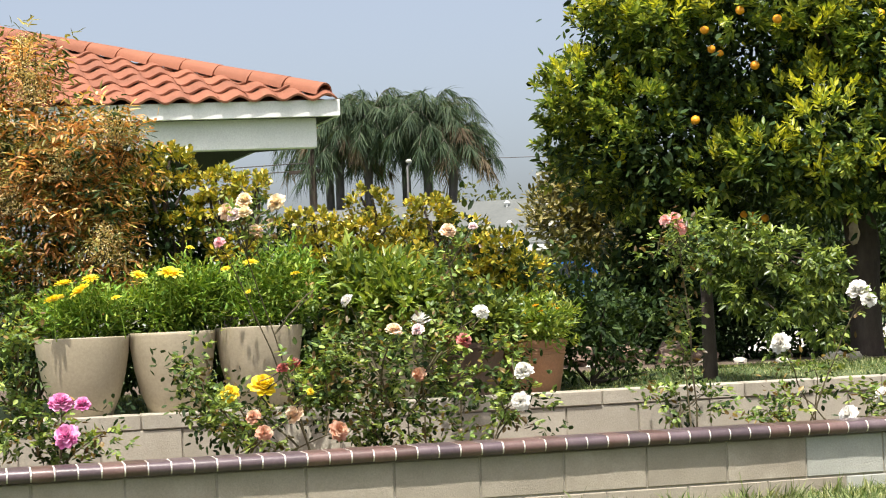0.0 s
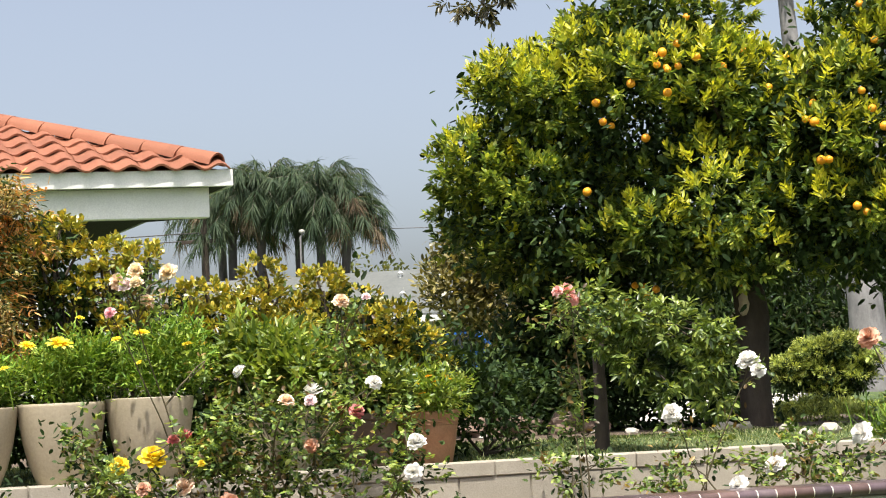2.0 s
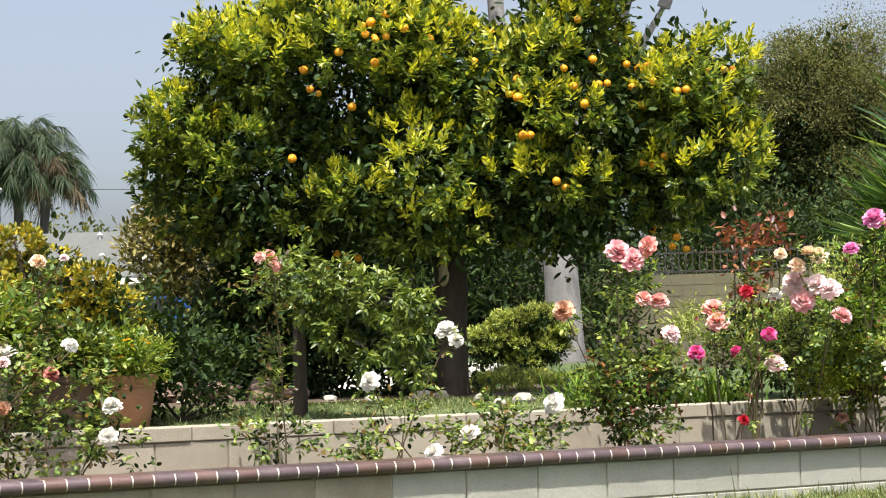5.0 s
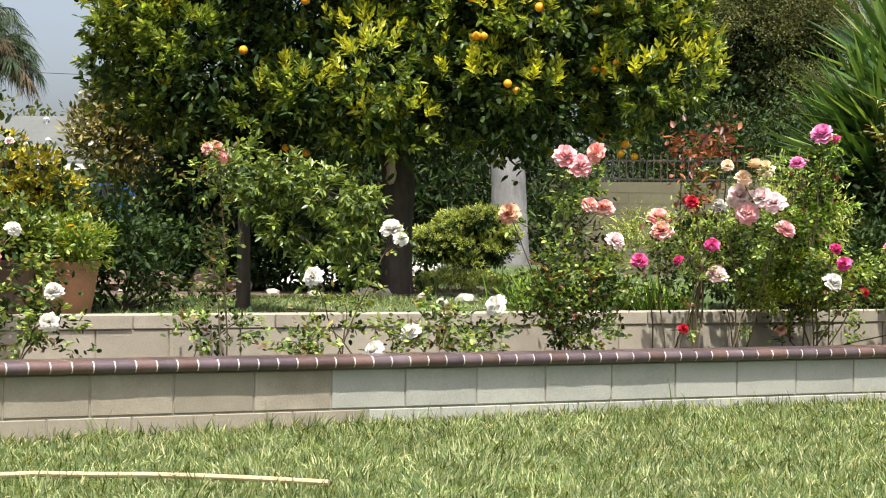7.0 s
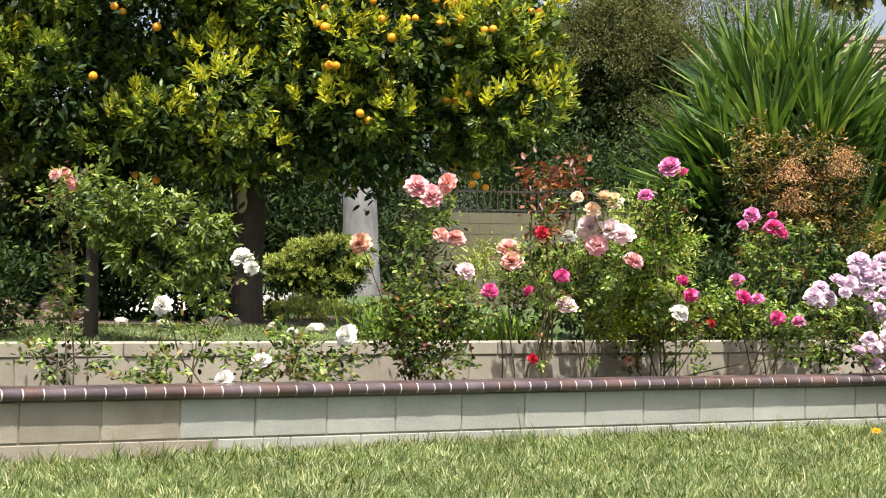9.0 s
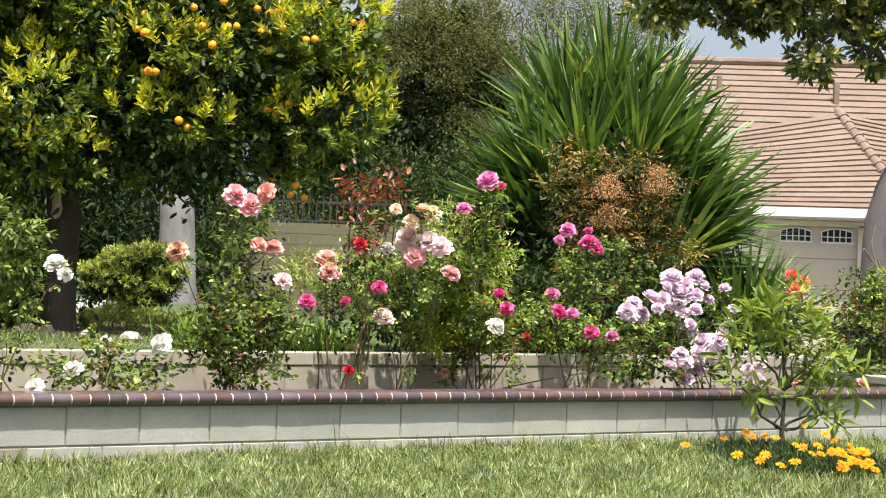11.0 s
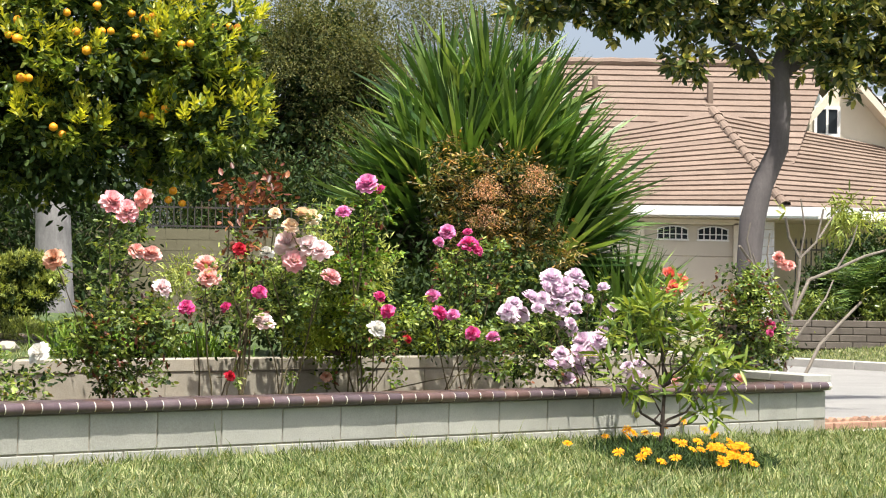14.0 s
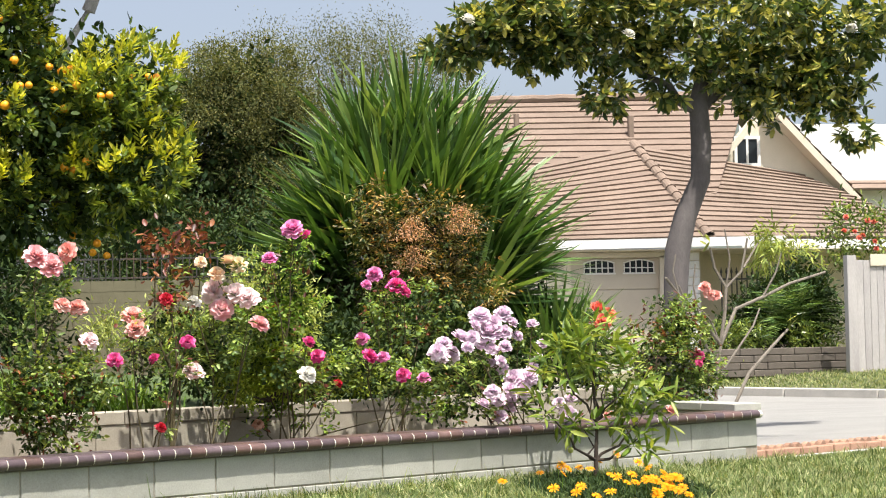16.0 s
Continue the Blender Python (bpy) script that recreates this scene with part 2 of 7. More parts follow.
P_AMBER = leafy("amber petal", (0.82, 0.26, 0.005), (0.86, 0.34, 0.006), (0.88, 0.44, 0.012), rough=0.6, through_light=0.4, glow=(1, 0.85, 0.5))
HOSE = surf("tan hose", (0.46, 0.34, 0.20), (0.54, 0.41, 0.25), scale=9, rough=0.6, bump=0.1)
P_GOLD = leafy("golden petal", (0.80, 0.25, 0.005), (0.86, 0.37, 0.008), (0.89, 0.48, 0.012), rough=0.6, through_light=0.3, glow=(1, 0.9, 0.6))
P_WHITE = leafy("white petal", (0.84, 0.82, 0.78), (0.88, 0.87, 0.84), (0.9, 0.9, 0.88), rough=0.6, through_light=0.3, glow=(1, 0.97, 0.9))
P_PINK = leafy("pale pink petal", (0.850, 0.400, 0.450), (0.910, 0.570, 0.600), (0.940, 0.740, 0.750), rough=0.6, through_light=0.3, glow=(1, 0.85, 0.8))
P_PEACH = leafy("peach petal", (0.9, 0.68, 0.5), (0.91, 0.75, 0.58), (0.92, 0.82, 0.68), rough=0.6, through_light=0.3, glow=(1, 0.85, 0.7))
P_CORAL = leafy("coral petal", (0.8, 0.16, 0.11), (0.85, 0.26, 0.19), (0.89, 0.44, 0.35), rough=0.6, through_light=0.3, glow=(1, 0.7, 0.6))
P_SALMON = leafy("salmon petal", (0.850, 0.400, 0.360), (0.910, 0.560, 0.520), (0.940, 0.740, 0.700), rough=0.6, through_light=0.3, glow=(1, 0.8, 0.7))
P_MAGENTA = leafy("magenta petal", (0.64, 0.04, 0.22), (0.76, 0.11, 0.36), (0.84, 0.30, 0.52), rough=0.6, through_light=0.3, glow=(1, 0.6, 0.8))
P_ORCHID = leafy("orchid pink petal", (0.72, 0.2, 0.46), (0.79, 0.32, 0.56), (0.86, 0.5, 0.69), rough=0.6, through_light=0.3, glow=(1, 0.7, 0.9))
P_LILAC = leafy("lilac petal", (0.760, 0.600, 0.710), (0.850, 0.730, 0.810), (0.920, 0.840, 0.890), rough=0.6, through_light=0.3, glow=(1, 0.85, 1))
P_RED = leafy("red petal", (0.42, 0.01, 0.03), (0.55, 0.02, 0.05), (0.68, 0.08, 0.10), rough=0.6, through_light=0.3, glow=(1, 0.5, 0.5))

# ---- mesh tools ----


class Geo:
    """Collects verts and faces for one mesh."""

    def __init__(self):
        self.v, self.f = [], []

    def add(self, verts, faces):
        k = len(self.v)
        self.v += [tuple(p) for p in verts]
        self.f += [tuple(i + k for i in f) for f in faces]
        return self

    def tube(self, pts, radii, sides=8, cap=True):
        pts = [Vector(p) for p in pts]
        rings, n = [], len(pts)
        side = None
        for i, p in enumerate(pts):
            d = (pts[min(i + 1, n - 1)] - pts[max(i - 1, 0)]).normalized()
            side = d.orthogonal().normalized() if side is None else (side - d * side.dot(d)).normalized()
            b = d.cross(side)
            rings += [p + (side * math.cos(a) + b * math.sin(a)) * radii[i] for a in (2 * math.pi * j / sides for j in range(sides))]
        faces = [(i * sides + j, i * sides + (j + 1) % sides, (i + 1) * sides + (j + 1) % sides, (i + 1) * sides + j) for i in range(n - 1) for j in range(sides)]
        if cap:
            faces += [tuple(range(sides))[::-1], tuple((n - 1) * sides + j for j in range(sides))]
        return self.add(rings, faces)

    def box(self, lo, hi, m=None, bevel=0.0):
        bm = bmesh.new()
        bmesh.ops.create_cube(bm, size=1)
        for v in bm.verts:
            v.co = Vector([(lo[i] + hi[i]) / 2 + v.co[i] * (hi[i] - lo[i]) for i in range(3)])
        if bevel:
            bmesh.ops.bevel(bm, geom=bm.edges[:], offset=bevel, segments=1, affect="EDGES")
        bm.verts.index_update()
        vs = [(m @ v.co) if m else v.co for v in bm.verts]
        self.add(vs, [[v.index for v in f.verts] for f in bm.faces])
        bm.free()
        return self

    def prism(self, outline, depth):
        """Extrudes a 3D outline by the vector depth."""
        a = [Vector(p) for p in outline]
        n = len(a)
        return self.add(a + [p + Vector(depth) for p in a], [tuple(range(n))[::-1], tuple(range(n, 2 * n))] + [(i, (i + 1) % n, n + (i + 1) % n, n + i) for i in range(n)])

    def lathe(self, profile, centre, sides=40, wobble=0.0):
        c = Vector(centre)
        n = len(profile)
        vs = [c + Vector((r * math.cos(a), r * math.sin(a), z)) for r, z in profile for a in (2 * math.pi * j / sides for j in range(sides))]
        return self.add(vs, [(i * sides + j, i * sides + (j + 1) % sides, (i + 1) * sides + (j + 1) % sides, (i + 1) * sides + j) for i in range(n - 1) for j in range(sides)])

    def blob(self, centre, r, rough=0.15, seed=0, sub=2):
        bm = bmesh.new()
        bmesh.ops.create_icosphere(bm, subdivisions=sub, radius=1)
        bm.verts.index_update()
        c = Vector(centre)
        vs = [c + Vector([v.co[i] * r[i] for i in range(3)]) * (1 + rough * 2 * noise.noise(v.co * 1.7 + Vector((seed * 7.1, seed * 3.3, 0)))) for v in bm.verts]
        self.add(vs, [[v.index for v in f.verts] for f in bm.faces])
        bm.free()
        return self

    def mesh(self, name, material, smooth=True):
        me = bpy.data.meshes.new(name)
        me.from_pydata([tuple(p) for p in self.v], [], self.f)
        bm = bmesh.new()
        bm.from_mesh(me)
        bmesh.ops.recalc_face_normals(bm, faces=bm.faces[:])
        bm.to_mesh(me)
        bm.free()
        me.materials.append(material)
        if smooth:
            me.shade_smooth()
            me.set_sharp_from_angle(angle=radians(40))
        return me


def raw_mesh(name, verts, tris, material):
    """A large mesh straight from arrays of verts and triangles."""
    me = bpy.data.meshes.new(name)
    me.vertices.add(len(verts))
    me.vertices.foreach_set("co", np.asarray(verts, np.float32).ravel())
    me.loops.add(tris.size)
    me.loops.foreach_set("vertex_index", tris.astype(np.int32).ravel())
    me.polygons.add(len(tris))
    me.polygons.foreach_set("loop_start", np.arange(0, tris.size, 3, dtype=np.int32))
    me.update(calc_edges=True)
    me.validate()
    me.materials.append(material)
    return me


def thing(name, label, category, at=(0, 0, 0), group="", kind=""):
    ob = new(name)
    ob.location = at
    ob.empty_display_size = 0.1
    return tagged(ob, label, category, group, kind)


def part(name, me, parent, label="", kind=""):
    """Links a mesh, written in world places, as a part of a thing."""
    ob = new(name, me)
    ob.parent = parent
    base = Vector(parent.location)
    if parent.parent:
        base = base + Vector(parent.parent.location)
    ob.location = -base
    return tagged(ob, label, kind=kind)


def piece(name, me, parent, m):
    """A part that shares its mesh with its fellows, at the pose m in the world."""
    ob = new(name, me)
    ob.parent = parent
    ob.matrix_basis = Matrix.Translation(-Vector(parent.location)) @ m
    return ob


RNG = np.random.default_rng(7)


def unit(a):
    return a / np.maximum(np.linalg.norm(a, axis=-1, keepdims=True), 1e-9)


def leaf_mesh(name, base, way, length, width, material, fold=0.25, droop=0.2, belly=0.45, up=None, plain=False):
    """Folded leaves: a base point, a direction and a size each."""
    n = len(base)
    base, way = np.asarray(base, float), unit(np.asarray(way, float))
    length = np.broadcast_to(length, n)[:, None]
    width = np.broadcast_to(width, n)[:, None]
    ref = np.tile([0.0, 0.0, 1.0], (n, 1)) + RNG.normal(0, 0.45, (n, 3)) if up is None else up
    side = unit(np.cross(way, ref))
    nor = unit(np.cross(side, way))
    def at(q, u, sink):
        return base + way * length * q + side * width * u - nor * (width * sink + length * droop * q * q)
    low, high = belly - 0.17, belly + 0.25
    if plain == 2:
        v = np.stack([base, at(belly, 0.5, 0), at(belly, -0.5, 0), at(1.0, 0, 0)], 1).reshape(-1, 3)
        return raw_mesh(name, v, (np.arange(n)[:, None, None] * 4 + np.array([[0, 2, 1], [1, 2, 3]])).reshape(-1, 3), material)
    if plain:
        v = np.stack([base, at(low, 0.44, 0), at(low, -0.44, 0), at(high, 0.38, 0), at(high, -0.38, 0), at(1.0, 0, 0)], 1).reshape(-1, 3)
        t = np.array([[0, 2, 1], [1, 2, 4], [1, 4, 3], [3, 4, 5]])
        return raw_mesh(name, v, (np.arange(n)[:, None, None] * 6 + t).reshape(-1, 3), material)
    v = np.stack([base, at(low, 0.45, 0), at(low, -0.45, 0), at(belly, 0, fold), at(high, 0.40, 0), at(high, -0.40, 0), at(1.0, 0, 0)], 1).reshape(-1, 3)
    t = np.array([[0, 3, 1], [0, 2, 3], [1, 3, 4], [2, 5, 3], [4, 3, 6], [3, 5, 6]])
    return raw_mesh(name, v, (np.arange(n)[:, None, None] * 7 + t).reshape(-1, 3), material)


def shoots(points, out, each, reach, lift=0.7, spread=0.9):
    """Leaves set in a whorl along short straight shoots, closing in towards the tip."""
    n = len(points)
    axis = unit(out + np.array([0, 0, lift]) + RNG.normal(0, 0.3, out.shape))
    L = reach * RNG.uniform(0.6, 1.3, (n, 1))
    e1 = unit(np.cross(axis, RNG.normal(size=(n, 3))))
    e2 = np.cross(axis, e1)
    s = (np.arange(each) + 0.5) / each
    a = np.arange(each) * 2.4
    open_ = spread * (1.25 - 0.75 * s)
    ring = np.cos(a)[None, :, None] * e1[:, None] + np.sin(a)[None, :, None] * e2[:, None]
    base = points[:, None] + axis[:, None] * (L * s[None])[:, :, None] + ring * 0.004
    way = axis[:, None] * np.cos(open_)[None, :, None] + ring * np.sin(open_)[None, :, None] + RNG.normal(0, 0.22, (n, each, 3))
    return base.reshape(-1, 3), way.reshape(-1, 3)


def blade_mesh(name, base, way, length, width, material, bend=0.25, segs=3, twist=0.4):
    """Sword leaves and grass: tapered strips that bend over."""
    n = len(base)
    base, way = np.asarray(base, float), unit(np.asarray(way, float))
    length, width, bend = (np.broadcast_to(a, n)[:, None] for a in (length, width, bend))
    side = unit(np.cross(way, np.array([0, 0, 1.0]) + RNG.normal(0, twist, (n, 3))))
    rows = []
    for i in range(segs + 1):
        s = i / segs
        p = base + way * length * s + np.array([0, 0, -1.0]) * bend * length * s * s
        w = width * 0.5 * (0.75 + 0.9 * s - 1.63 * s * s)
        rows += [p + side * w, p - side * w] if i < segs else [p]
    v = np.stack(rows, 1).reshape(-1, 3)
    t = np.array([q for i in range(segs - 1) for q in ([2 * i, 2 * i + 1, 2 * i + 3], [2 * i, 2 * i + 3, 2 * i + 2])] + [[2 * segs - 2, 2 * segs - 1, 2 * segs]])
    return raw_mesh(name, v, (np.arange(n)[:, None, None] * (2 * segs + 1) + t).reshape(-1, 3), material)


def crown_points(lumps, count, lo=0.55, hi=1.0):
    """Points in the outer shell of a set of lumps (centre, radii), none deep inside another; also the way outward."""
    c = np.array([l[0] for l in lumps], float)
    r = np.array([l[1] for l in lumps], float)
    w = r[:, 0] * r[:, 1] + r[:, 1] * r[:, 2] + r[:, 0] * r[:, 2]
    pts, out = [], []
    while sum(map(len, pts)) < count:
        k = RNG.choice(len(c), count, p=w / w.sum())
        d = unit(RNG.normal(size=(count, 3)))
        s = lo + (hi - lo) * RNG.random((count, 1)) ** 0.6
        p = c[k] + d * r[k] * s
        inside = np.zeros(count, bool)
        for i in range(len(c)):
            inside |= (np.linalg.norm((p - c[i]) / r[i], axis=1) < lo * 0.92)
        pts.append(p[~inside])
        out.append(unit(d[~inside] / r[k][~inside]))
    return np.concatenate(pts)[:count], np.concatenate(out)[:count]


def sprays(points, out, each, radius, lift=0.5, jitter=0.8):
    """Leaf bases and ways in tufts about the points."""
    n = len(points)
    base = np.repeat(points, each, 0) + RNG.normal(0, radius, (n * each, 3))
    axis = unit(out + np.array([0, 0, lift]) + RNG.normal(0, 0.25, out.shape))
    base += np.repeat(axis, each, 0) * RNG.random((n * each, 1)) * radius * 2
    way = np.repeat(axis, each, 0) + RNG.normal(0, jitter, (n * each, 3))
    return base, way


def sprigs(points, out, each, length, lift=0.2):
    """Compound leaves: five leaflets in a plane along short stalks."""
    n = len(points) * each
    base = np.repeat(points, each, 0) + RNG.normal(0, length * 0.55, (n, 3))
    stalk = unit(np.repeat(out, each, 0) + np.array([0, 0, lift]) + RNG.normal(0, 0.75, (n, 3)))
    side = unit(np.cross(stalk, np.array([0, 0, 1.0]) + RNG.normal(0, 0.4, (n, 3))))
    L = length * RNG.uniform(0.75, 1.25, (n, 1))
    b = [base + stalk * L * q for q in (0.35, 0.35, 0.75, 0.75, 1.0)]
    w = [stalk * 0.45 + side * g for g in (1, -1, 0.9, -0.9)] + [stalk]
    return np.stack(b, 1).reshape(-1, 3), (np.stack(w, 1) + RNG.normal(0, 0.12, (n, 5, 3))).reshape(-1, 3)


def bough(a, b, sag=0.0, wob=0.05, n=5):
    a, b = Vector(a), Vector(b)
    out = []
    for i in range(n):
        s = i / (n - 1)
        w = wob * math.sin(math.pi * s)
        out.append(a.lerp(b, s) + Vector((random.uniform(-w, w), random.uniform(-w, w), sag * math.sin(math.pi * s))))
    return out

# ---- plan: s runs along the garden walls, d goes back from the front wall's face ----
ORIGIN, ALONG, BACK = Vector((-3.52, 7.498, 0)), Vector((0.8499, 0.5269, 0)), Vector((-0.5269, 0.8499, 0))
WALL_FRAME = Matrix((ALONG, BACK, (0, 0, 1))).transposed().to_4x4()
WALL_FRAME.translation = ORIGIN
REAR = 1.38        # the rear wall's face


def W(s, d, z=0.0):
    return ORIGIN + ALONG * s + BACK * d + Vector((0, 0, z))


def sd(x, y):
    p = Vector((x, y, 0)) - ORIGIN
    return p.dot(ALONG), p.dot(BACK)


def step(a, b, v):
    s = min(1.0, max(0.0, (v - a) / (b - a)))
    return s * s * (3 - 2 * s)


def height(s, d):
    """The ground: a raised front lawn, the beds behind their walls, the street below."""
    low = -0.55 + (0.60 - 0.035 * (1 - step(1.5, 4.5, s)) - 0.045 * step(6, 10, s)) * step(-9.0, -3.2, d)
    if d <= 0.03:
        street = 0.0 - 0.05 * step(11.5, 13.5, s)
        return low + street * (1 if d > -3 else 0)
    bed = 0.27 if d < REAR + 0.06 else 0.46 + 0.08 * step(1.9, 3.4, d) + 0.32 * step(5, 20, d) - 0.3 * step(40, 80, d)
    road = -0.04 * step(0, 0.6, d) - 0.34 * step(0.6, 12, d) + 0.0
    if s <= 9.60:
        return bed
    return bed + (road - bed) * step(9.60, 9.68, s) if d < 6 else bed + (road - bed) * step(10.2, 11.5, s)


def terrain(name, ss, dd, lift, material, smooth=True):
    v = [W(s, d, height(s, d) + lift) for d in dd for s in ss]
    n = len(ss)
    g = Geo().add(v, [(j * n + i, j * n + i + 1, (j + 1) * n + i + 1, (j + 1) * n + i) for j in range(len(dd) - 1) for i in range(n - 1)])
    return new(name, g.mesh(name, material, smooth))


SS = [-2500, -600, -150, -60, -30] + [-16 + 1.0 * i for i in range(26)] + [9.6, 9.64, 9.68, 10.2, 10.6, 11, 11.5, 12, 13, 14, 16, 20, 26, 34, 44, 60, 90, 160, 600, 2500]
DD = [-1500, -300, -60, -25, -9, -8, -7, -6, -5, -4.2, -3.6, -3.2, -2.5, -1.5, -0.5, 0.03, 0.1, 0.7, 1.40, 1.46, 1.5, 2, 3, 4, 5, 6.5, 8, 10, 12, 14, 16, 18, 20, 22, 24, 26, 32, 40, 60, 80, 150, 400, 1200, 3000]
tagged(terrain("ground", SS, DD, 0.0, TURF), "dry green turf and garden ground", "ground", kind="structure")
tagged(terrain("soil_bed", [-6 + 0.5 * i for i in range(32)], [0.1, 0.4, 0.7, 1.0, 1.4], 0.006, SOIL), "dark soil of the rose bed between the walls", "soil", kind="structure")
tagged(terrain("road", [10.35, 10.7, 11, 11.5, 12, 13, 14, 16, 20, 25, 32, 40], [0.75, 2, 4, 6, 8, 10, 12, 14, 18, 24, 34], 0.012, ASPHALT), "pale grey concrete driveway and road", "road", kind="structure")

# mulch bed, its dark soil also standing in for shade behind the trunk
tagged(terrain("mulch_bed", [-1.5 + 0.5 * i for i in range(17)], [3.3, 3.8, 4.4, 5.0, 5.6], 0.010, SOIL), "dark mulch under the shrubs behind the lawn", "soil", kind="structure")
path_s = [(-2.8, 15.2), (-1.6, 15.2), (-1.6, 21.5), (-2.8, 21.5)]
path = Geo().prism([(x, y, height(*sd(x, y)) + 0.02) for x, y in path_s], (0, 0, -0.2))
tagged(new("path", path.mesh("path", CONCRETE, False)), "pale sunlit concrete path behind the orange tree", "path", kind="structure")

# front wall: two courses of blocks, bullnose tiles on top
front_wall = thing("front_wall", "low beige concrete block wall with brown bullnose tile coping", "garden wall", W(0, 0), kind="structure")
L0, L1, PITCH = -4.68, 9.68, 0.39
part("mortar_core", Geo().box((L0, 0.036, -0.25), (L1 - 0.004, 0.17, 0.302), WALL_FRAME).mesh("mortar_core", MORTAR, False), front_wall)
profile = [(0.20, 0.306)] + [(0.004 - 0.029 * math.cos(a), 0.335 + 0.029 * math.sin(a)) for a in (math.pi * (k / 8 - 0.5) for k in range(9))] + [(0.20, 0.364)]


def coping(length, shrink):
    pr = [(y + (shrink if y < 0.1 else 0), z - (shrink if z > 0.335 else -shrink)) for y, z in profile]
    n = len(pr)
    g = Geo().add([(x, y, z) for x in (0, length) for y, z in pr], [tuple(range(n)), tuple(range(n, 2 * n))[::-1]] + [(i, (i + 1) % n, n + (i + 1) % n, n + i) for i in range(n)])
    return g


core = coping(L1 - L0, 0.002)
core.v = [WALL_FRAME @ Vector((x + L0, y, z)) for x, y, z in core.v]
part("grout", core.mesh("grout", GROUT, False), front_wall, "white grout between the tiles")

# rear wall: block courses under a thinner coping course
rear_wall = thing("rear_wall", "low beige concrete block retaining wall behind the roses", "garden wall", W(0, REAR), kind="structure")
R0, R1 = -4.4, 9.75
part("mortar_core", Geo().box((R0, REAR + 0.012, 0.1), (R1, REAR + 0.17, 0.500), WALL_FRAME).mesh("mortar_core", MORTAR, False), rear_wall)
end_wall = thing("end_wall", "short block wall that closes the rose bed", "garden wall", W(9.75, 0.0), kind="structure")
END_FRAME = Matrix((BACK * 0.965 + ALONG * 0.26, -(ALONG * 0.965 - BACK * 0.26), (0, 0, 1))).transposed().to_4x4()
END_FRAME.translation = W(9.565, 0.19)
part("mortar_core", Geo().box((0.01, -0.16, -0.25), (1.45, -0.01, 0.36), END_FRAME).mesh("mortar_core", MORTAR, False), end_wall)

# driveway edge
paving = thing("paving_strip", "pale concrete strip beside the lawn", "paving", W(10.4, 0.1), kind="structure")
part("slab", Geo().box((10.05, 0.02, -0.2), (24, 0.42, -0.015), WALL_FRAME, 0.012).mesh("slab", CONCRETE, False), paving)
gravel = Geo()
for i in range(420):
    s, d = random.uniform(10.1, 14.5), random.uniform(0.46, 0.72)
    r = random.uniform(0.012, 0.024)
    gravel.blob(W(s, d, -0.01), (r, r, r * 0.7), 0.2, i, 1)
tagged(new("gravel", gravel.mesh("gravel", STONE, False)), "white gravel beside the drive", "gravel", kind="stuff")
edging = thing("scalloped_edging", "scalloped terracotta edging along the drive", "edging", W(10.2, 0.45), kind="structure")
outline = [(0, 0, -0.12), (0.2, 0, -0.12)] + [(0.2 - 0.2 * i / 8, 0, 0.035 + 0.045 * abs(math.sin(math.pi * (i / 8) * 2))) for i in range(9)]
scal_me = Geo().prism(outline, (0, 0.05, 0)).mesh("edging_brick", BRICK, False)
for i in range(26):
    piece("edging_brick", scal_me, edging, WALL_FRAME @ pose(10.12 + i * 0.205, 0.72 + random.uniform(-0.01, 0.01), -0.03 + random.uniform(-0.008, 0.004), 0, random.uniform(-2, 2), random.uniform(-2, 2)))
low = Geo().box((0, 0, -0.09), (0.2, 0.09, 0.0), None, 0.006).mesh("edging_brick", BRICK, False)
for i in range(26):
    piece("edging_brick", low, edging, WALL_FRAME @ pose(10.1 + i * 0.208, 0.43, 0.035 + random.uniform(-0.006, 0.004), 0, 0, random.uniform(-2, 2)))

# far kerb and verge
kerb_way = Vector((0.40, -0.917, 0))
KERB = Matrix((kerb_way, Vector((0.917, 0.40, 0)), (0, 0, 1))).transposed().to_4x4()
KERB.translation = Vector((13.57, 35.0, 0))
kerb = thing("kerb", "grey concrete kerb along the far side of the street", "kerb", (13.57, 35, -0.3), kind="structure")
for i in range(-8, 9):
    part("kerb_stone", Geo().box((i * 2.4, 0, -0.9), (i * 2.4 + 2.385, 0.16, -0.20), KERB, 0.02).mesh("kerb_stone", CONCRETE, False), kerb)
verge = Geo().prism([KERB @ Vector(p) for p in ((-20, 0.17, -0.215), (-20, 0.17, -0.9), (-20, 40, -0.9), (-20, 40, 0.10), (-20, 3.2, 0.03))], KERB.to_3x3() @ Vector((40, 0, 0)))
# dull grass tones, mottled darker to include the dappled shade
tagged(new("verge", verge.mesh("verge", surf("dull shade-mottled verge turf", (0.085, 0.095, 0.040), (0.150, 0.150, 0.070), (0.060, 0.080, 0.030), scale=2, rough=1.0, bump=0.9, grain=30), False)), "short green lawn before the garage house", "lawn", kind="structure")

# ---- red-tiled house at the end of the pots ----
E1, V1 = Vector((0.89, 0.456, 0)), Vector((-0.60, 0.80, 0))
CORNER = Vector((-6.98, 18.0, 0))
H1 = Matrix((-E1, V1, (0, 0, 1))).transposed().to_4x4()      # x: along the front eave to the left, y: back
H1.translation = CORNER
house = thing("tiled_house", "white house corner with a red clay S-tile hip roof", "house", (*CORNER.xy, 0.4))
RISE = 0.378


def put(g, name, material, parent=house, label="", smooth=False):
    g.v = [H1 @ Vector(p) for p in g.v]
    return part(name, g.mesh(name, material, smooth), parent, label)


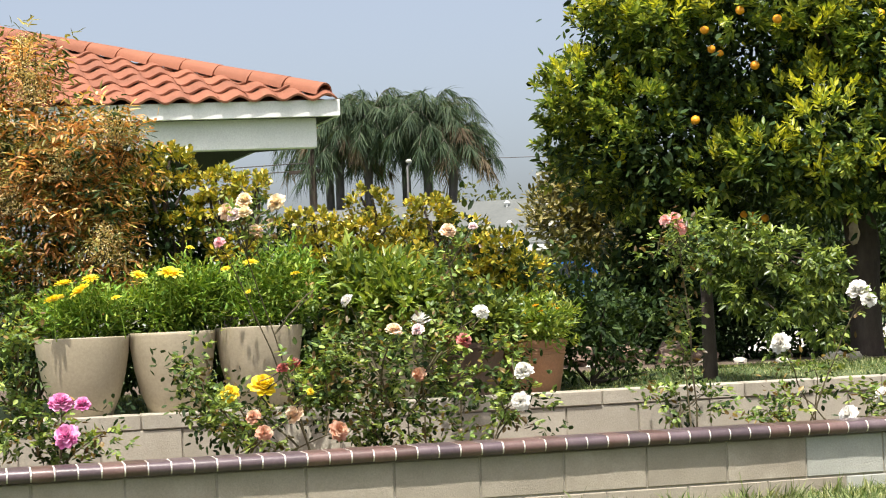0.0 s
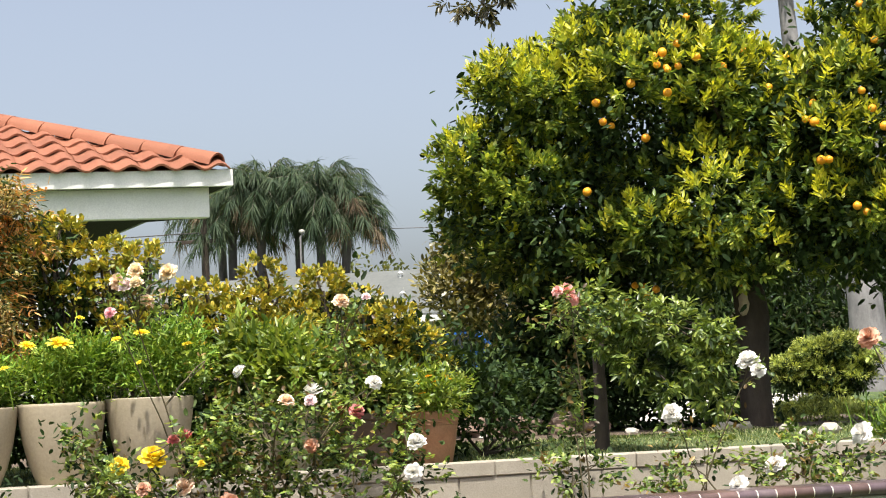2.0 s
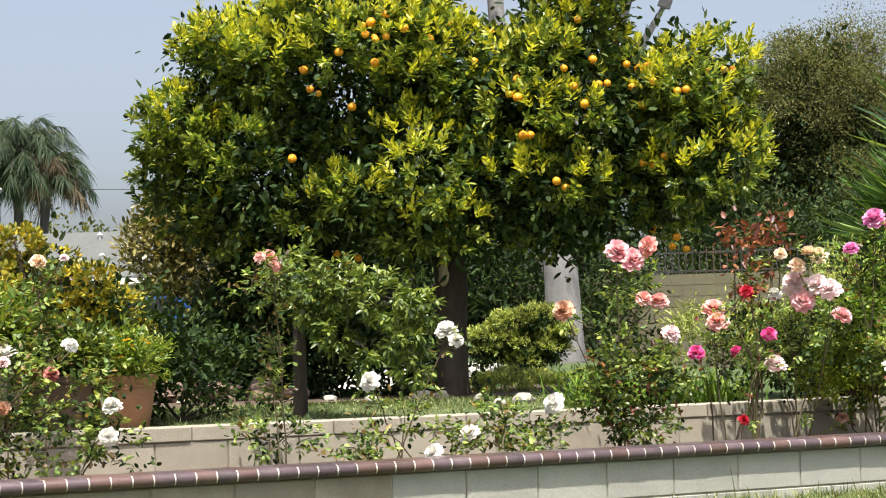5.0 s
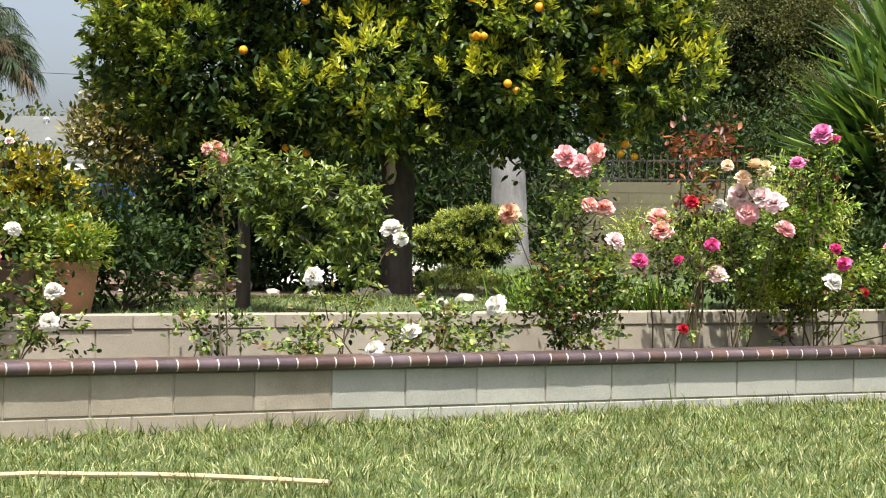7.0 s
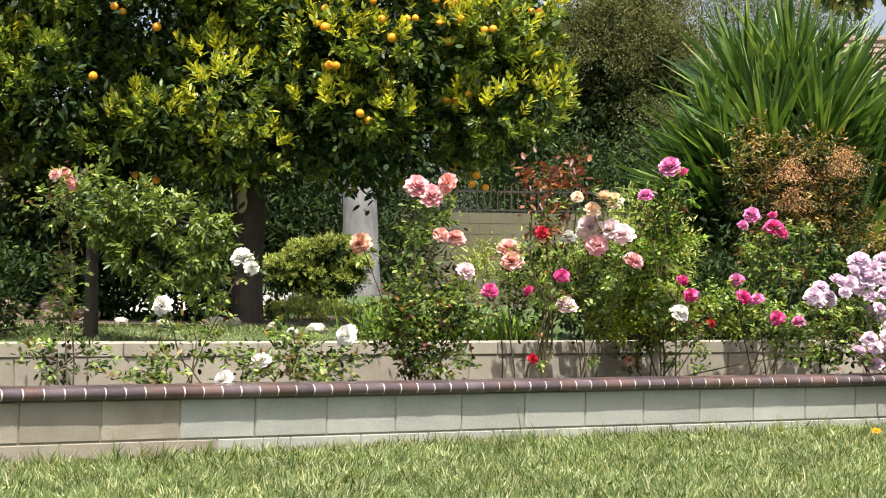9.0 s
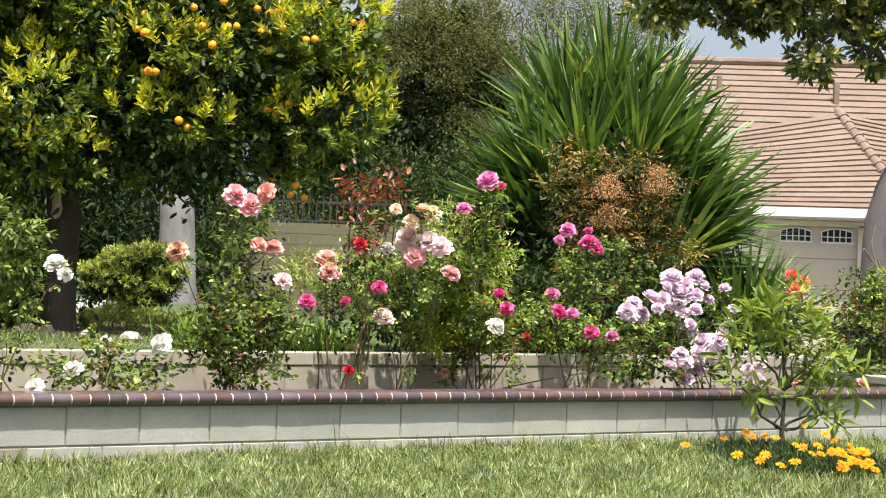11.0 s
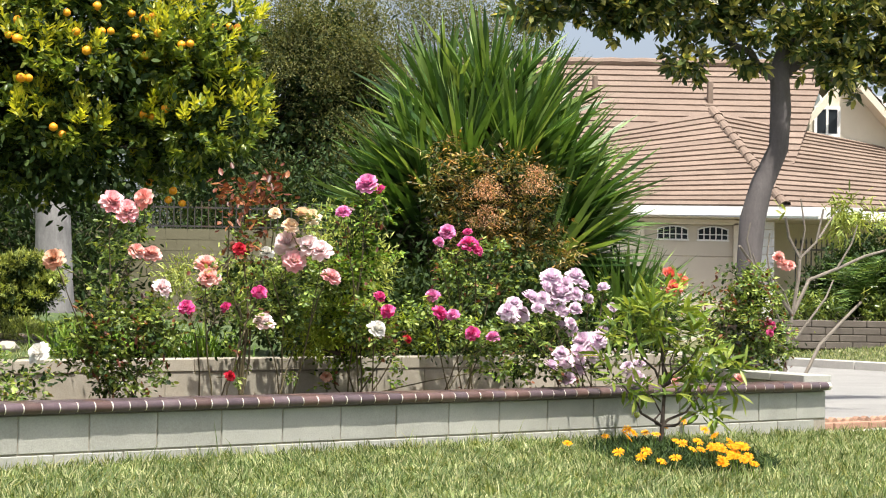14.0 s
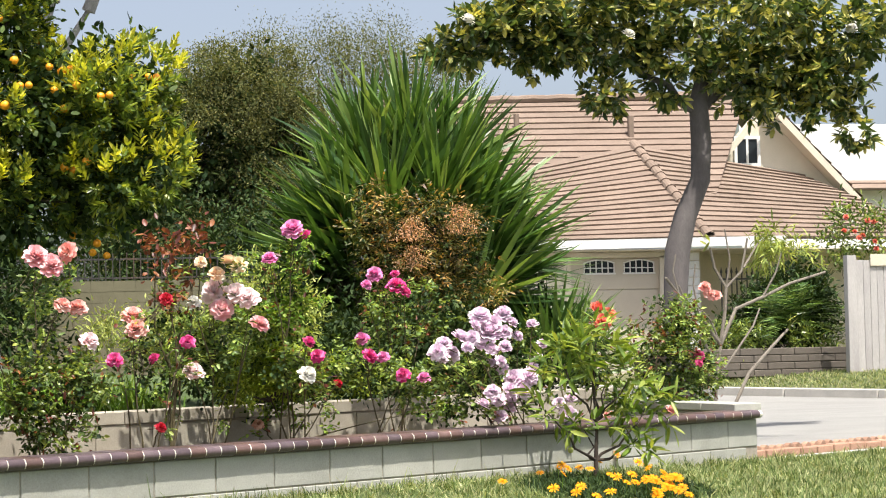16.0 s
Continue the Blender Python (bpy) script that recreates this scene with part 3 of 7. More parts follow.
SET = Matrix.Translation((0.012, 0.016, 0))      # the eave boards stand back under the tiles
H1_TILES = H1.copy()
H1 = H1 @ SET
roof = put(Geo().add([(-0.02, -0.02, 3.10), (12, -0.02, 3.10), (12, 6, 3.10 + 6 * RISE), (6, 6, 3.10 + 6 * RISE), (-0.02, 12, 3.10), (-0.02, -0.02, 3.17), (12, -0.02, 3.17), (12, 6, 3.17 + 6 * RISE), (6, 6, 3.17 + 6 * RISE), (-0.02, 12, 3.17)],
                     [(0, 1, 2, 3), (0, 3, 4), (5, 6, 7, 8), (5, 8, 9), (0, 1, 6, 5), (0, 5, 9, 4), (1, 2, 7, 6)]), "roof", CLAY)
put(Geo().box((-0.05, -0.05, 3.02), (12, -0.022, 3.19), None, 0.006).box((-0.05, -0.022, 3.02), (-0.022, 12, 3.19), None, 0.006), "fascia", WHITE, label="white painted fascia board")
put(Geo().box((0.16, 0.09, 2.72), (12, 0.21, 3.03), None, 0.008), "beam", WHITE, label="white porch beam")
# ceiling and a wedge behind the beam, both with the porch shade in their colour
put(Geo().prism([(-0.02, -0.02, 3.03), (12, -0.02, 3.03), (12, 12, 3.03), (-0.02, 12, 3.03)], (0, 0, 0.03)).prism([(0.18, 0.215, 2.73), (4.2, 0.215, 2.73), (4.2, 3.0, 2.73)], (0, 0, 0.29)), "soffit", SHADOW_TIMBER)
put(Geo().box((1.85, 0.28, 0.3), (1.97, 0.40, 2.70), None, 0.008), "post", WHITE)
put(Geo().box((3.4, 2.2, 0.2), (12, 2.4, 2.96)).box((3.4, 2.4, 0.2), (3.6, 10, 2.96)), "wall", CREAM)

# ---- tan-roofed house with the garage ----
garage = thing("garage_house", "cream house with a tan tile roof, gable and garage", "house", (14, 42, 0))


def courses(a, b, c, d, count, lip=0.035, material=SHAKE, name="roof_slope", parent=garage):
    """A roof slope a-b (eave) to d-c (top) in overlapping courses."""
    a, b, c, d = (Vector(p) for p in (a, b, c, d))
    nor = (b - a).cross(d - a).normalized()
    if nor.z < 0:
        nor = -nor
    slope = part(name, Geo().add([p - nor * 0.03 for p in (a, b, c, d)], [(0, 1, 2, 3)]).mesh(name, material, False), parent)
    for i in range(count):
        s0, s1 = i / count, min(1.0, (i + 1.12) / count)
        l0, r0, l1, r1 = a.lerp(d, s0), b.lerp(c, s0), a.lerp(d, s1), b.lerp(c, s1)
        k = max(2, int((r0 - l0).length / 0.6))
        top, bot, back = [], [], []
        for j in range(k + 1):
            q = j / k
            w = nor * random.uniform(-0.006, 0.008)
            top.append(l0.lerp(r0, q) + nor * (lip + 0.02) + w)
            bot.append(l0.lerp(r0, q) - nor * 0.02 + w)
            back.append(l1.lerp(r1, q) + nor * 0.012)
        m = k + 1
        g = Geo().add(bot + top + back, [(j, j + 1, m + j + 1, m + j) for j in range(k)] + [(m + j, m + j + 1, 2 * m + j + 1, 2 * m + j) for j in range(k)])
        course = part("roof_course", g.mesh("roof_course", material, False), slope)
        course.location = (0, 0, 0)
    return slope


EAVE_L, EAVE_M, EAVE_R = (8.6, 42.3, 3.01), (14.55, 41.9, 3.07), (16.35, 41.75, 3.08)
APEX = (13.75, 45.0, 5.50)
eave_way = (Vector(EAVE_M) - Vector(EAVE_L)).normalized()
rise_way = Vector(APEX) - Vector(EAVE_L)
rise_way = rise_way - eave_way * rise_way.dot(eave_way)
courses(EAVE_L, EAVE_M, APEX, Vector(EAVE_L) + eave_way * 0.9 + rise_way * 0.66, 18)
courses(EAVE_M, (21.5, 44.0, 3.10), (18.6, 46.6, 4.95), APEX, 18)
courses((8.1, 44.15, 4.21), (15.4, 43.75, 4.18), (17.75, 48.0, 7.05), (7.6, 48.4, 6.9), 16)
cap = Geo()
cap_ring = lambda y, r: [(r * math.cos(a), y, r * 0.85 * math.sin(a)) for a in (math.pi * k / 6 for k in range(7))]
cap.add(cap_ring(0, 0.15) + cap_ring(0.36, 0.11) + cap_ring(0, 0.12), [(i, i + 1, 8 + i, 7 + i) for i in range(6)] + [(14 + i, 15 + i, i + 1, i) for i in range(6)])
cap_me = cap.mesh("hip_tile", SHAKE, False)
run = Vector(APEX) - Vector(EAVE_M)
for i in range(14):
    piece("hip_tile", cap_me, garage, Matrix.LocRotScale(Vector(EAVE_M) + run * (i / 14) + Vector((0, 0, 0.03 + random.uniform(0, 0.012))), run.to_track_quat("Y", "Z"), (1, 1, 1)))
part("ridge_cap", Geo().tube([(7.6 + 0.4 * i, 48.4 - 0.0155 * i, 6.95 + 0.0085 * i + 0.02 * (i % 2)) for i in range(27)], [0.11] * 27, 8).mesh("ridge_cap", SHAKE, False), garage)
part("vent_pipe", Geo().box((14.02, 46.3, 5.7), (14.16, 46.44, 6.42), None, 0.02).box((13.92, 46.2, 5.68), (14.26, 46.5, 5.80)).mesh("vent_pipe", SHAKE, False), garage, "short brown roof vent")
part("vent_pipe", Geo().tube([(11.25, 46.9, 6.1), (11.25, 46.9, 6.5)], [0.07, 0.07], 10).mesh("vent_pipe", SHAKE, False), garage)
fa = Geo()
for p, q in ((EAVE_L, EAVE_M), (EAVE_M, EAVE_R)):
    p, q = Vector(p), Vector(q)
    fa.prism([p + Vector((0, -0.02, -0.20)), q + Vector((0, -0.02, -0.20)), q + Vector((0, -0.02, 0.01)), p + Vector((0, -0.02, 0.01))], (0, 0.06, 0))
part("fascia", fa.mesh("fascia", WHITE, False), garage, "white fascia board")
fb = Geo().prism([(16.3, 42.3, 2.82), (21.6, 43.9, 2.85), (21.6, 43.9, 3.06), (16.3, 42.3, 3.04)], (0, 0.06, 0))
part("fascia", fb.mesh("fascia", WHITE, False), garage)
part("soffit", Geo().prism([(8.6, 42.35, 2.80), (16.3, 41.9, 2.80), (21.5, 44, 2.80), (21.5, 47, 2.80), (8.6, 47, 2.80)], (0, 0, 0.03)).mesh("soffit", CREAM, False), garage)
# walls with the garage opening
for lo, hi in (((8.0, 42.6, -0.2), (11.35, 42.9, 2.8)), ((13.62, 42.6, -0.2), (14.55, 42.9, 2.8)), ((11.35, 42.6, 2.66), (13.62, 42.9, 2.8)), ((8.0, 42.9, -0.2), (8.3, 47, 2.8)), ((14.25, 42.9, -0.2), (14.55, 44.6, 2.8)), ((14.55, 44.6, -0.2), (21.4, 44.9, 2.8))):
    part("wall", Geo().box(lo, hi).mesh("wall", CREAM, False), garage)
siding = Geo()
for i in range(15):
    siding.box((13.66, 42.575, -0.15 + i * 0.195), (14.52, 42.6, 0.03 + i * 0.195), None, 0.008)
part("siding", siding.mesh("siding", WHITE, False), garage, "pale lap siding on the garage pier")
part("door_trim", Geo().box((11.25, 42.56, -0.2), (11.42, 42.6, 2.7)).box((13.55, 42.56, -0.2), (13.66, 42.6, 2.7)).box((11.25, 42.56, 2.66), (13.66, 42.6, 2.78)).mesh("door_trim", CREAM, False), garage)
gdoor = part("garage_door", Geo().box((11.4, 42.75, -0.2), (13.6, 42.78, 2.67)).mesh("garage_door", DOOR, False), garage, "beige sectional garage door")
for z0, z1 in ((-0.2, 0.5), (0.51, 1.21), (1.22, 1.92), (1.93, 2.66)):
    part("panel", Geo().box((11.4, 42.715, z0), (13.6, 42.752, z1), None, 0.01).mesh("panel", DOOR, False), gdoor)
for x0 in (11.76, 12.72):
    arch = [(x0 + 0.74 * i / 8, 42.70, 2.50 + 0.11 * math.sin(math.pi * (0.1 + 0.8 * i / 8))) for i in range(9)]
    part("pane", Geo().prism([(x0, 42.70, 2.32), (x0 + 0.74, 42.70, 2.32)] + arch[::-1], (0, 0.03, 0)).mesh("pane", GLASS, False), gdoor, "dark arched window")
    bars = Geo()
    for i in range(6):
        bars.box((x0 + 0.143 * i, 42.68, 2.30), (x0 + 0.143 * i + 0.022, 42.705, 2.53 + 0.07 * math.sin(math.pi * i / 5)))
    bars.box((x0, 42.68, 2.42), (x0 + 0.74, 42.705, 2.44)).box((x0 - 0.02, 42.68, 2.28), (x0 + 0.76, 42.705, 2.32))
    bars.tube([(x, 42.69, z + 0.01) for x, _, z in arch], [0.018] * 9, 5)
    part("muntin", bars.mesh("muntin", WHITE, False), gdoor)
# front gable with its window
gab = Geo().prism([(15.9, 46.5, 3.6), (20.5, 46.5, 3.6), (17.65, 46.5, 6.62), (15.9, 46.5, 4.75)], (0, 0.3, 0))
part("gable_wall", gab.mesh("gable_wall", CREAM, False), garage, "cream stucco gable")
courses((20.9, 46.0, 3.42), (20.9, 49.0, 3.42), (17.65, 49.0, 6.82), (17.65, 46.0, 6.82), 12)
part("barge_board", Geo().prism([(20.9, 45.98, 3.16), (20.9, 45.98, 3.40), (17.65, 45.98, 6.80), (17.65, 45.98, 6.56)], (0, 0.06, 0)).prism([(15.98, 45.98, 4.72), (15.98, 45.98, 4.94), (17.65, 45.98, 6.80), (17.65, 45.98, 6.56)], (0, 0.06, 0)).mesh("barge_board", CREAM, False), garage)
part("gable_soffit", Geo().prism([(20.85, 46.05, 3.2), (17.65, 46.05, 6.58), (17.65, 46.5, 6.58), (20.85, 46.5, 3.2)], (0, 0, 0.05)).mesh("gable_soffit", CREAM, False), garage)
win = part("window", Geo().box((16.85, 46.42, 5.12), (17.55, 46.5, 5.20)).box((16.85, 46.42, 5.82), (17.55, 46.5, 5.90)).box((16.85, 46.42, 5.2), (16.93, 46.5, 5.82)).box((17.47, 46.42, 5.2), (17.55, 46.5, 5.82)).box((17.17, 46.42, 5.2), (17.23, 46.5, 5.82)).mesh("window", WHITE, False), garage, "small white two-pane window")
for x0 in (16.93, 17.23):
    part("pane", Geo().box((x0, 46.45, 5.2), (x0 + 0.24, 46.47, 5.82)).mesh("pane", GLASS, False), win)
# neighbour's wall beyond
neighbour = thing("neighbour_house", "white stucco house behind the garage house", "house", (24, 56, 0))
part("wall", Geo().box((20.5, 56, -0.3), (30, 62, 7.3)).mesh("wall", WHITE, False), neighbour)
courses((22.0, 55.4, 5.2), (31, 55.4, 5.2), (31, 59, 7.0), (23.5, 59, 7.0), 9, parent=neighbour)

# ---- grey-roofed house in the distance ----
far_house = thing("grey_house", "distant low house with a grey shingle roof", "house", (-17, 57, 0))
part("roof", Geo().prism([(-32, 55, 3.05), (-11, 55, 3.05), (-11, 57.6, 4.54), (-32, 57.6, 4.54)], (0, 0, 0.08)).mesh("roof", SHINGLE, False), far_house)
part("wall", Geo().box((-31, 55.8, -0.4), (-11.5, 56, 3.02)).mesh("wall", CREAM, False), far_house)
part("fascia", Geo().box((-32, 54.95, 2.88), (-11, 55.02, 3.06)).mesh("fascia", WHITE, False), far_house)
part("window", Geo().box((-15.1, 55.72, 1.6), (-13.6, 55.8, 2.6)).mesh("window", GLASS, False), far_house)
for x, y, z in ((-16.6, 57.2, 4.35), (-16.2, 56.0, 3.66), (-14.6, 55.8, 3.55)):
    part("roof_vent", Geo().tube([(x, y, z - 0.2), (x, y, z + 0.14), (x, y, z + 0.15), (x, y, z + 0.22)], [0.05, 0.05, 0.10, 0.02], 10).mesh("roof_vent", WHITE, False), far_house)
part("skylight", Geo().box((-21.9, 56.4, 3.75), (-21.0, 57.0, 4.15), None, 0.05).mesh("skylight", WHITE, False), far_house)
part("cross_gable", Geo().prism([(-20.2, 53.8, 2.95), (-16.2, 53.8, 2.95), (-18.2, 53.8, 3.75)], (0, 3.5, 0)).mesh("cross_gable", SHINGLE, False), far_house)

# ---- long block wall with an iron fence on it ----
block_wall = thing("boundary_wall", "shade-toned tan block boundary wall with iron railing on top", "wall", (0, 35, 0))
BW = [(-4.5, 35.5), (6.5, 34.2)]
bw = Geo()
bx, by = Vector((*BW[0], 0)), Vector((*BW[1], 0))
BWM = Matrix(((by - bx).normalized(), Vector((0.117, 0.993, 0)), (0, 0, 1))).transposed().to_4x4()
BWM.translation = bx
for r in range(10):
    for i in range(29):
        o = 0.2 * (r % 2)
        bw.box((i * 0.4 + o, 0, 0.05 + r * 0.2), (i * 0.4 + o + 0.392, 0.2, 0.242 + r * 0.2), BWM)
bw.box((0, 0.01, -0.3), (11.6, 0.19, 2.0), BWM)
# block albedo cut to carry the shade of the trees on this wall
part("block_courses", bw.mesh("block_courses", surf("shade-toned tan block", (0.118, 0.110, 0.066), (0.148, 0.138, 0.084), (0.092, 0.085, 0.052), scale=3, rough=0.95), False), block_wall)
rail = Geo()
for i in range(92):
    rail.box((i * 0.125, 0.09, 2.03), (i * 0.125 + 0.018, 0.108, 2.55), BWM)
rail.box((0, 0.09, 2.08), (11.5, 0.108, 2.11), BWM).box((0, 0.09, 2.42), (11.5, 0.108, 2.45), BWM)
part("railing", rail.mesh("railing", IRON, False), block_wall, "dark iron railing")

# ---- trees and large shrubs ----


def limbs(trunk_top, points, count, r0, material, parent, twig=0.006, name="limb"):
    """Boughs from the trunk's top out to some of the crown's tufts, each its own part."""
    idx = RNG.choice(len(points), count, replace=False)
    for i in idx:
        p = Vector(points[i])
        t = Vector(trunk_top) + Vector((random.uniform(-0.05, 0.05), random.uniform(-0.05, 0.05), random.uniform(-0.15, 0.1)))
        part(name, Geo().tube(bough(t, p, 0.08 * (p - t).length, 0.08 * (p - t).length, 6), [r0 * (1 - s) ** 1.2 + twig for s in (0, 0.2, 0.4, 0.6, 0.8, 1)], 7).mesh(name, material), parent)


def along_sight(p, k):
    """A point moved k times as far from the lens on the same sight line."""
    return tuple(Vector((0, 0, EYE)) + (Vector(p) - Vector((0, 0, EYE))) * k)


def orange_tree():
    at = (-1.33, 13.13, 0.42)
    tree = thing("orange_tree", "broad orange tree with glossy leaves and ripe oranges", "tree", at)
    trunk = [(-1.22, 12.05, 0.35), (-1.225, 12.05, 0.6), (-1.23, 12.06, 0.95), (-1.22, 12.07, 1.25), (-1.25, 12.08, 1.5), (-1.30, 12.12, 1.8)]
    trunk = [along_sight(p, 1.09) for p in trunk]
    part("trunk", Geo().tube(trunk, [0.145, 0.115, 0.104, 0.115, 0.11, 0.065], 14).mesh("trunk", BARK), tree)
    part("trunk_scar", Geo().blob(along_sight((-1.26, 11.93, 1.34), 1.09), (0.035, 0.03, 0.075), 0.3, 3).mesh("trunk_scar", surf("bare cut wood", (0.40, 0.32, 0.23), (0.50, 0.41, 0.31), (0.2, 0.15, 0.1), scale=20, rough=0.9)), tree, "pale scar where a limb was cut")
    lumps = [((-2.00, 13.1, 2.72), (0.85, 0.85, 0.63)), ((-3.06, 13.1, 2.39), (0.28, 0.50, 0.32)), ((-2.80, 13.1, 2.86), (0.34, 0.50, 0.26)), ((-1.02, 13.1, 2.55), (0.45, 0.6, 0.52)), ((-1.92, 13.2, 3.27), (0.64, 0.60, 0.34)),
             ((-0.46, 13.2, 3.21), (0.38, 0.50, 0.34)), ((-0.48, 13.1, 2.47), (0.70, 0.85, 0.62)), ((0.24, 13.1, 2.55), (0.43, 0.60, 0.41)), ((0.34, 13.1, 2.05), (0.39, 0.60, 0.37)),
             ((-2.55, 13.0, 2.02), (0.63, 0.75, 0.47)), ((-1.48, 12.9, 1.94), (0.85, 0.80, 0.42)), ((-0.49, 13.0, 1.84), (0.69, 0.70, 0.29)), ((-3.06, 13.1, 2.03), (0.32, 0.50, 0.30))]
    lumps = [(c, (r[0] * 0.86, r[1] * 0.9, r[2] * 0.86)) for c, r in lumps]
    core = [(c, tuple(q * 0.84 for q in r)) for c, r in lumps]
    knobs, _ = crown_points(lumps, 165, 0.84, 1.0)
    knobs = [(tuple(k), (q, q, q * 0.8)) for k, q in zip(knobs, RNG.uniform(0.13, 0.27, len(knobs)))]
    pts, out = crown_points(knobs, 3400, 0.62, 1.05)
    b, w = shoots(pts, out, 16, 0.08, 0.6, 0.9)
    part("crown", leaf_mesh("crown", b, w, RNG.uniform(0.042, 0.074, len(b)), RNG.uniform(0.021, 0.032, len(b)), L_CITRUS, droop=0.12), tree, "dense dark green leaves")
    pts2, out2 = crown_points(knobs, 3600, 0.94, 1.12)
    patch = np.array([noise.noise(Vector(p) * 1.5) + 0.5 * noise.noise(Vector(p) * 4.5) for p in pts2])
    # more young leaves towards top and right, brightening the sunlit side by colour
    keep = (out2[:, 2] > -0.05) & (patch + 0.16 * (pts2[:, 0] + 1.3) + 0.42 * (pts2[:, 2] - 2.2) > -0.22)
    b, w = shoots(pts2[keep], out2[keep], 13, 0.11, 1.1, 0.75)
    part("young_growth", leaf_mesh("young_growth", b, w, RNG.uniform(0.042, 0.072, len(b)), RNG.uniform(0.018, 0.028, len(b)), L_YOUNG, droop=0.1), tree, "yellow-green young leaves, also painting in the sunlit top and right")
    # darker leaves inside put the crown's inner shade into leaf colour
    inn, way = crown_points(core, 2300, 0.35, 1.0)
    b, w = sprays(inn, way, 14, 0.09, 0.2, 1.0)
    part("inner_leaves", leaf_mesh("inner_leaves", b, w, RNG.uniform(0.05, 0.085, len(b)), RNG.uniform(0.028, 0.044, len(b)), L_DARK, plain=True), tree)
    limbs(along_sight((-1.28, 12.1, 1.6), 1.09), pts, 18, 0.045, BARK, tree)
    fruit_me = Geo().blob((0, 0, 0), (0.027, 0.027, 0.026), 0.05, 1, 2).mesh("orange", ORANGE)
    return tree, fruit_me, lumps + knobs


orange, fruit_me, crown_lumps = orange_tree()


def small_tree():
    at = (-2.08, 11.35, 0.45)
    tree = thing("camellia_tree", "small tree with broad glossy green leaves", "tree", at)
    part("trunk", Geo().tube([(-2.08, 11.35, 0.38), (-2.08, 11.36, 0.8), (-2.09, 11.40, 1.08), (-2.04, 11.38, 1.24)], [0.048, 0.04, 0.034, 0.016], 10).mesh("trunk", BARK), tree)
    lumps = [((-1.50, 11.0, 1.17), (0.20, 0.18, 0.15)), ((-1.74, 11.05, 1.27), (0.20, 0.18, 0.10)), ((-1.42, 11.0, 0.95), (0.13, 0.15, 0.12)), ((-1.94, 11.1, 1.18), (0.14, 0.15, 0.14)), ((-2.04, 11.1, 1.38), (0.12, 0.12, 0.08)), ((-1.30, 11.0, 1.12), (0.08, 0.1, 0.10)), ((-1.62, 11.0, 0.86), (0.07, 0.1, 0.12)), ((-1.80, 11.0, 0.98), (0.07, 0.1, 0.08)), ((-1.36, 11.0, 0.78), (0.06, 0.08, 0.09))]
    pts, out = crown_points(lumps, 330, 0.3, 1.0)
    b, w = shoots(pts, out, 11, 0.07, -0.35, 1.1)
    part("crown", leaf_mesh("crown", b, w, RNG.uniform(0.035, 0.062, len(b)), RNG.uniform(0.018, 0.028, len(b)), L_BROAD, droop=0.3), tree)
    limbs((-2.08, 11.42, 1.25), pts, 7, 0.012, BARK, tree, 0.004)


small_tree()


def shrub(name, label, lumps, tufts, each, leaf, width, material, radius=0.08, lift=0.4, lo=0.5, twigs=6, stem=0.012, category="shrub", bark=BARK, jitter=0.8, inner=0.0):
    base = Vector(lumps[0][0])
    zmin = min(c[2] - r[2] for c, r in lumps)
    t = thing(name, label, category, (base.x, base.y, zmin))
    pts, out = crown_points(lumps, tufts, lo, 1.05)
    b, w = sprays(pts, out, each, radius, lift, jitter)
    part("foliage", leaf_mesh("foliage", b, w, RNG.uniform(0.75, 1.25, len(b)) * leaf, RNG.uniform(0.8, 1.2, len(b)) * width, material, plain=base.y > 12), t)
    root = Vector((base.x, base.y, zmin))
    for i in RNG.choice(len(pts), twigs, replace=False):
        p = Vector(pts[i])
        part("stem", Geo().tube(bough(root, p, 0, 0.06 * (p - root).length, 5), [stem * (1 - 0.75 * s) for s in (0, 0.25, 0.5, 0.75, 1)], 6).mesh("stem", bark), t)
    return t


# gloom of shrubs under and behind the orange tree, shade put into dark leaves
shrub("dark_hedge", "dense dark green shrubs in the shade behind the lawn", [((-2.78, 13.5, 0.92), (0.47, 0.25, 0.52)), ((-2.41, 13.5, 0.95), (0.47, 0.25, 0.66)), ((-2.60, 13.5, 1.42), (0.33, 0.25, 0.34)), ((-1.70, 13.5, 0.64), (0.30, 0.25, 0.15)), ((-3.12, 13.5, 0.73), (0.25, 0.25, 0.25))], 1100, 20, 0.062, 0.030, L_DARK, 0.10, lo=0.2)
shrub("loquat_tree", "small evergreen tree with bronze-edged leaves beside the orange tree", [((-4.0, 15.8, 1.74), (0.27, 0.4, 0.28)), ((-3.92, 15.8, 2.02), (0.18, 0.3, 0.14)), ((-3.6, 15.8, 1.7), (0.3, 0.4, 0.45)), ((-3.5, 15.8, 1.1), (0.2, 0.3, 0.4))], 620, 18, 0.07, 0.03, L_LOQUAT, 0.07, category="tree", lo=0.3)
shrub("hedge", "tall feathery dark hedge by the boundary wall", [((-2.2, 33, 1.6), (1.8, 0.8, 1.5)), ((-3.8, 33, 1.7), (1.6, 0.8, 1.6)), ((-5.5, 33, 1.6), (1.5, 0.8, 1.7))], 1200, 20, 0.22, 0.05, L_DARK, 0.2, lo=0.3)

shrub("hedge", "dark green trees behind the boundary wall", [((0.6, 37.5, 1.9), (2.2, 0.8, 1.7)), ((3.2, 37.5, 1.9), (2.0, 0.8, 1.8)), ((5.8, 37.5, 1.8), (1.8, 0.8, 1.6)), ((-1.8, 37.5, 2.0), (1.8, 0.8, 1.7))], 2000, 16, 0.12, 0.05, L_DARK, 0.16, lo=0.3)


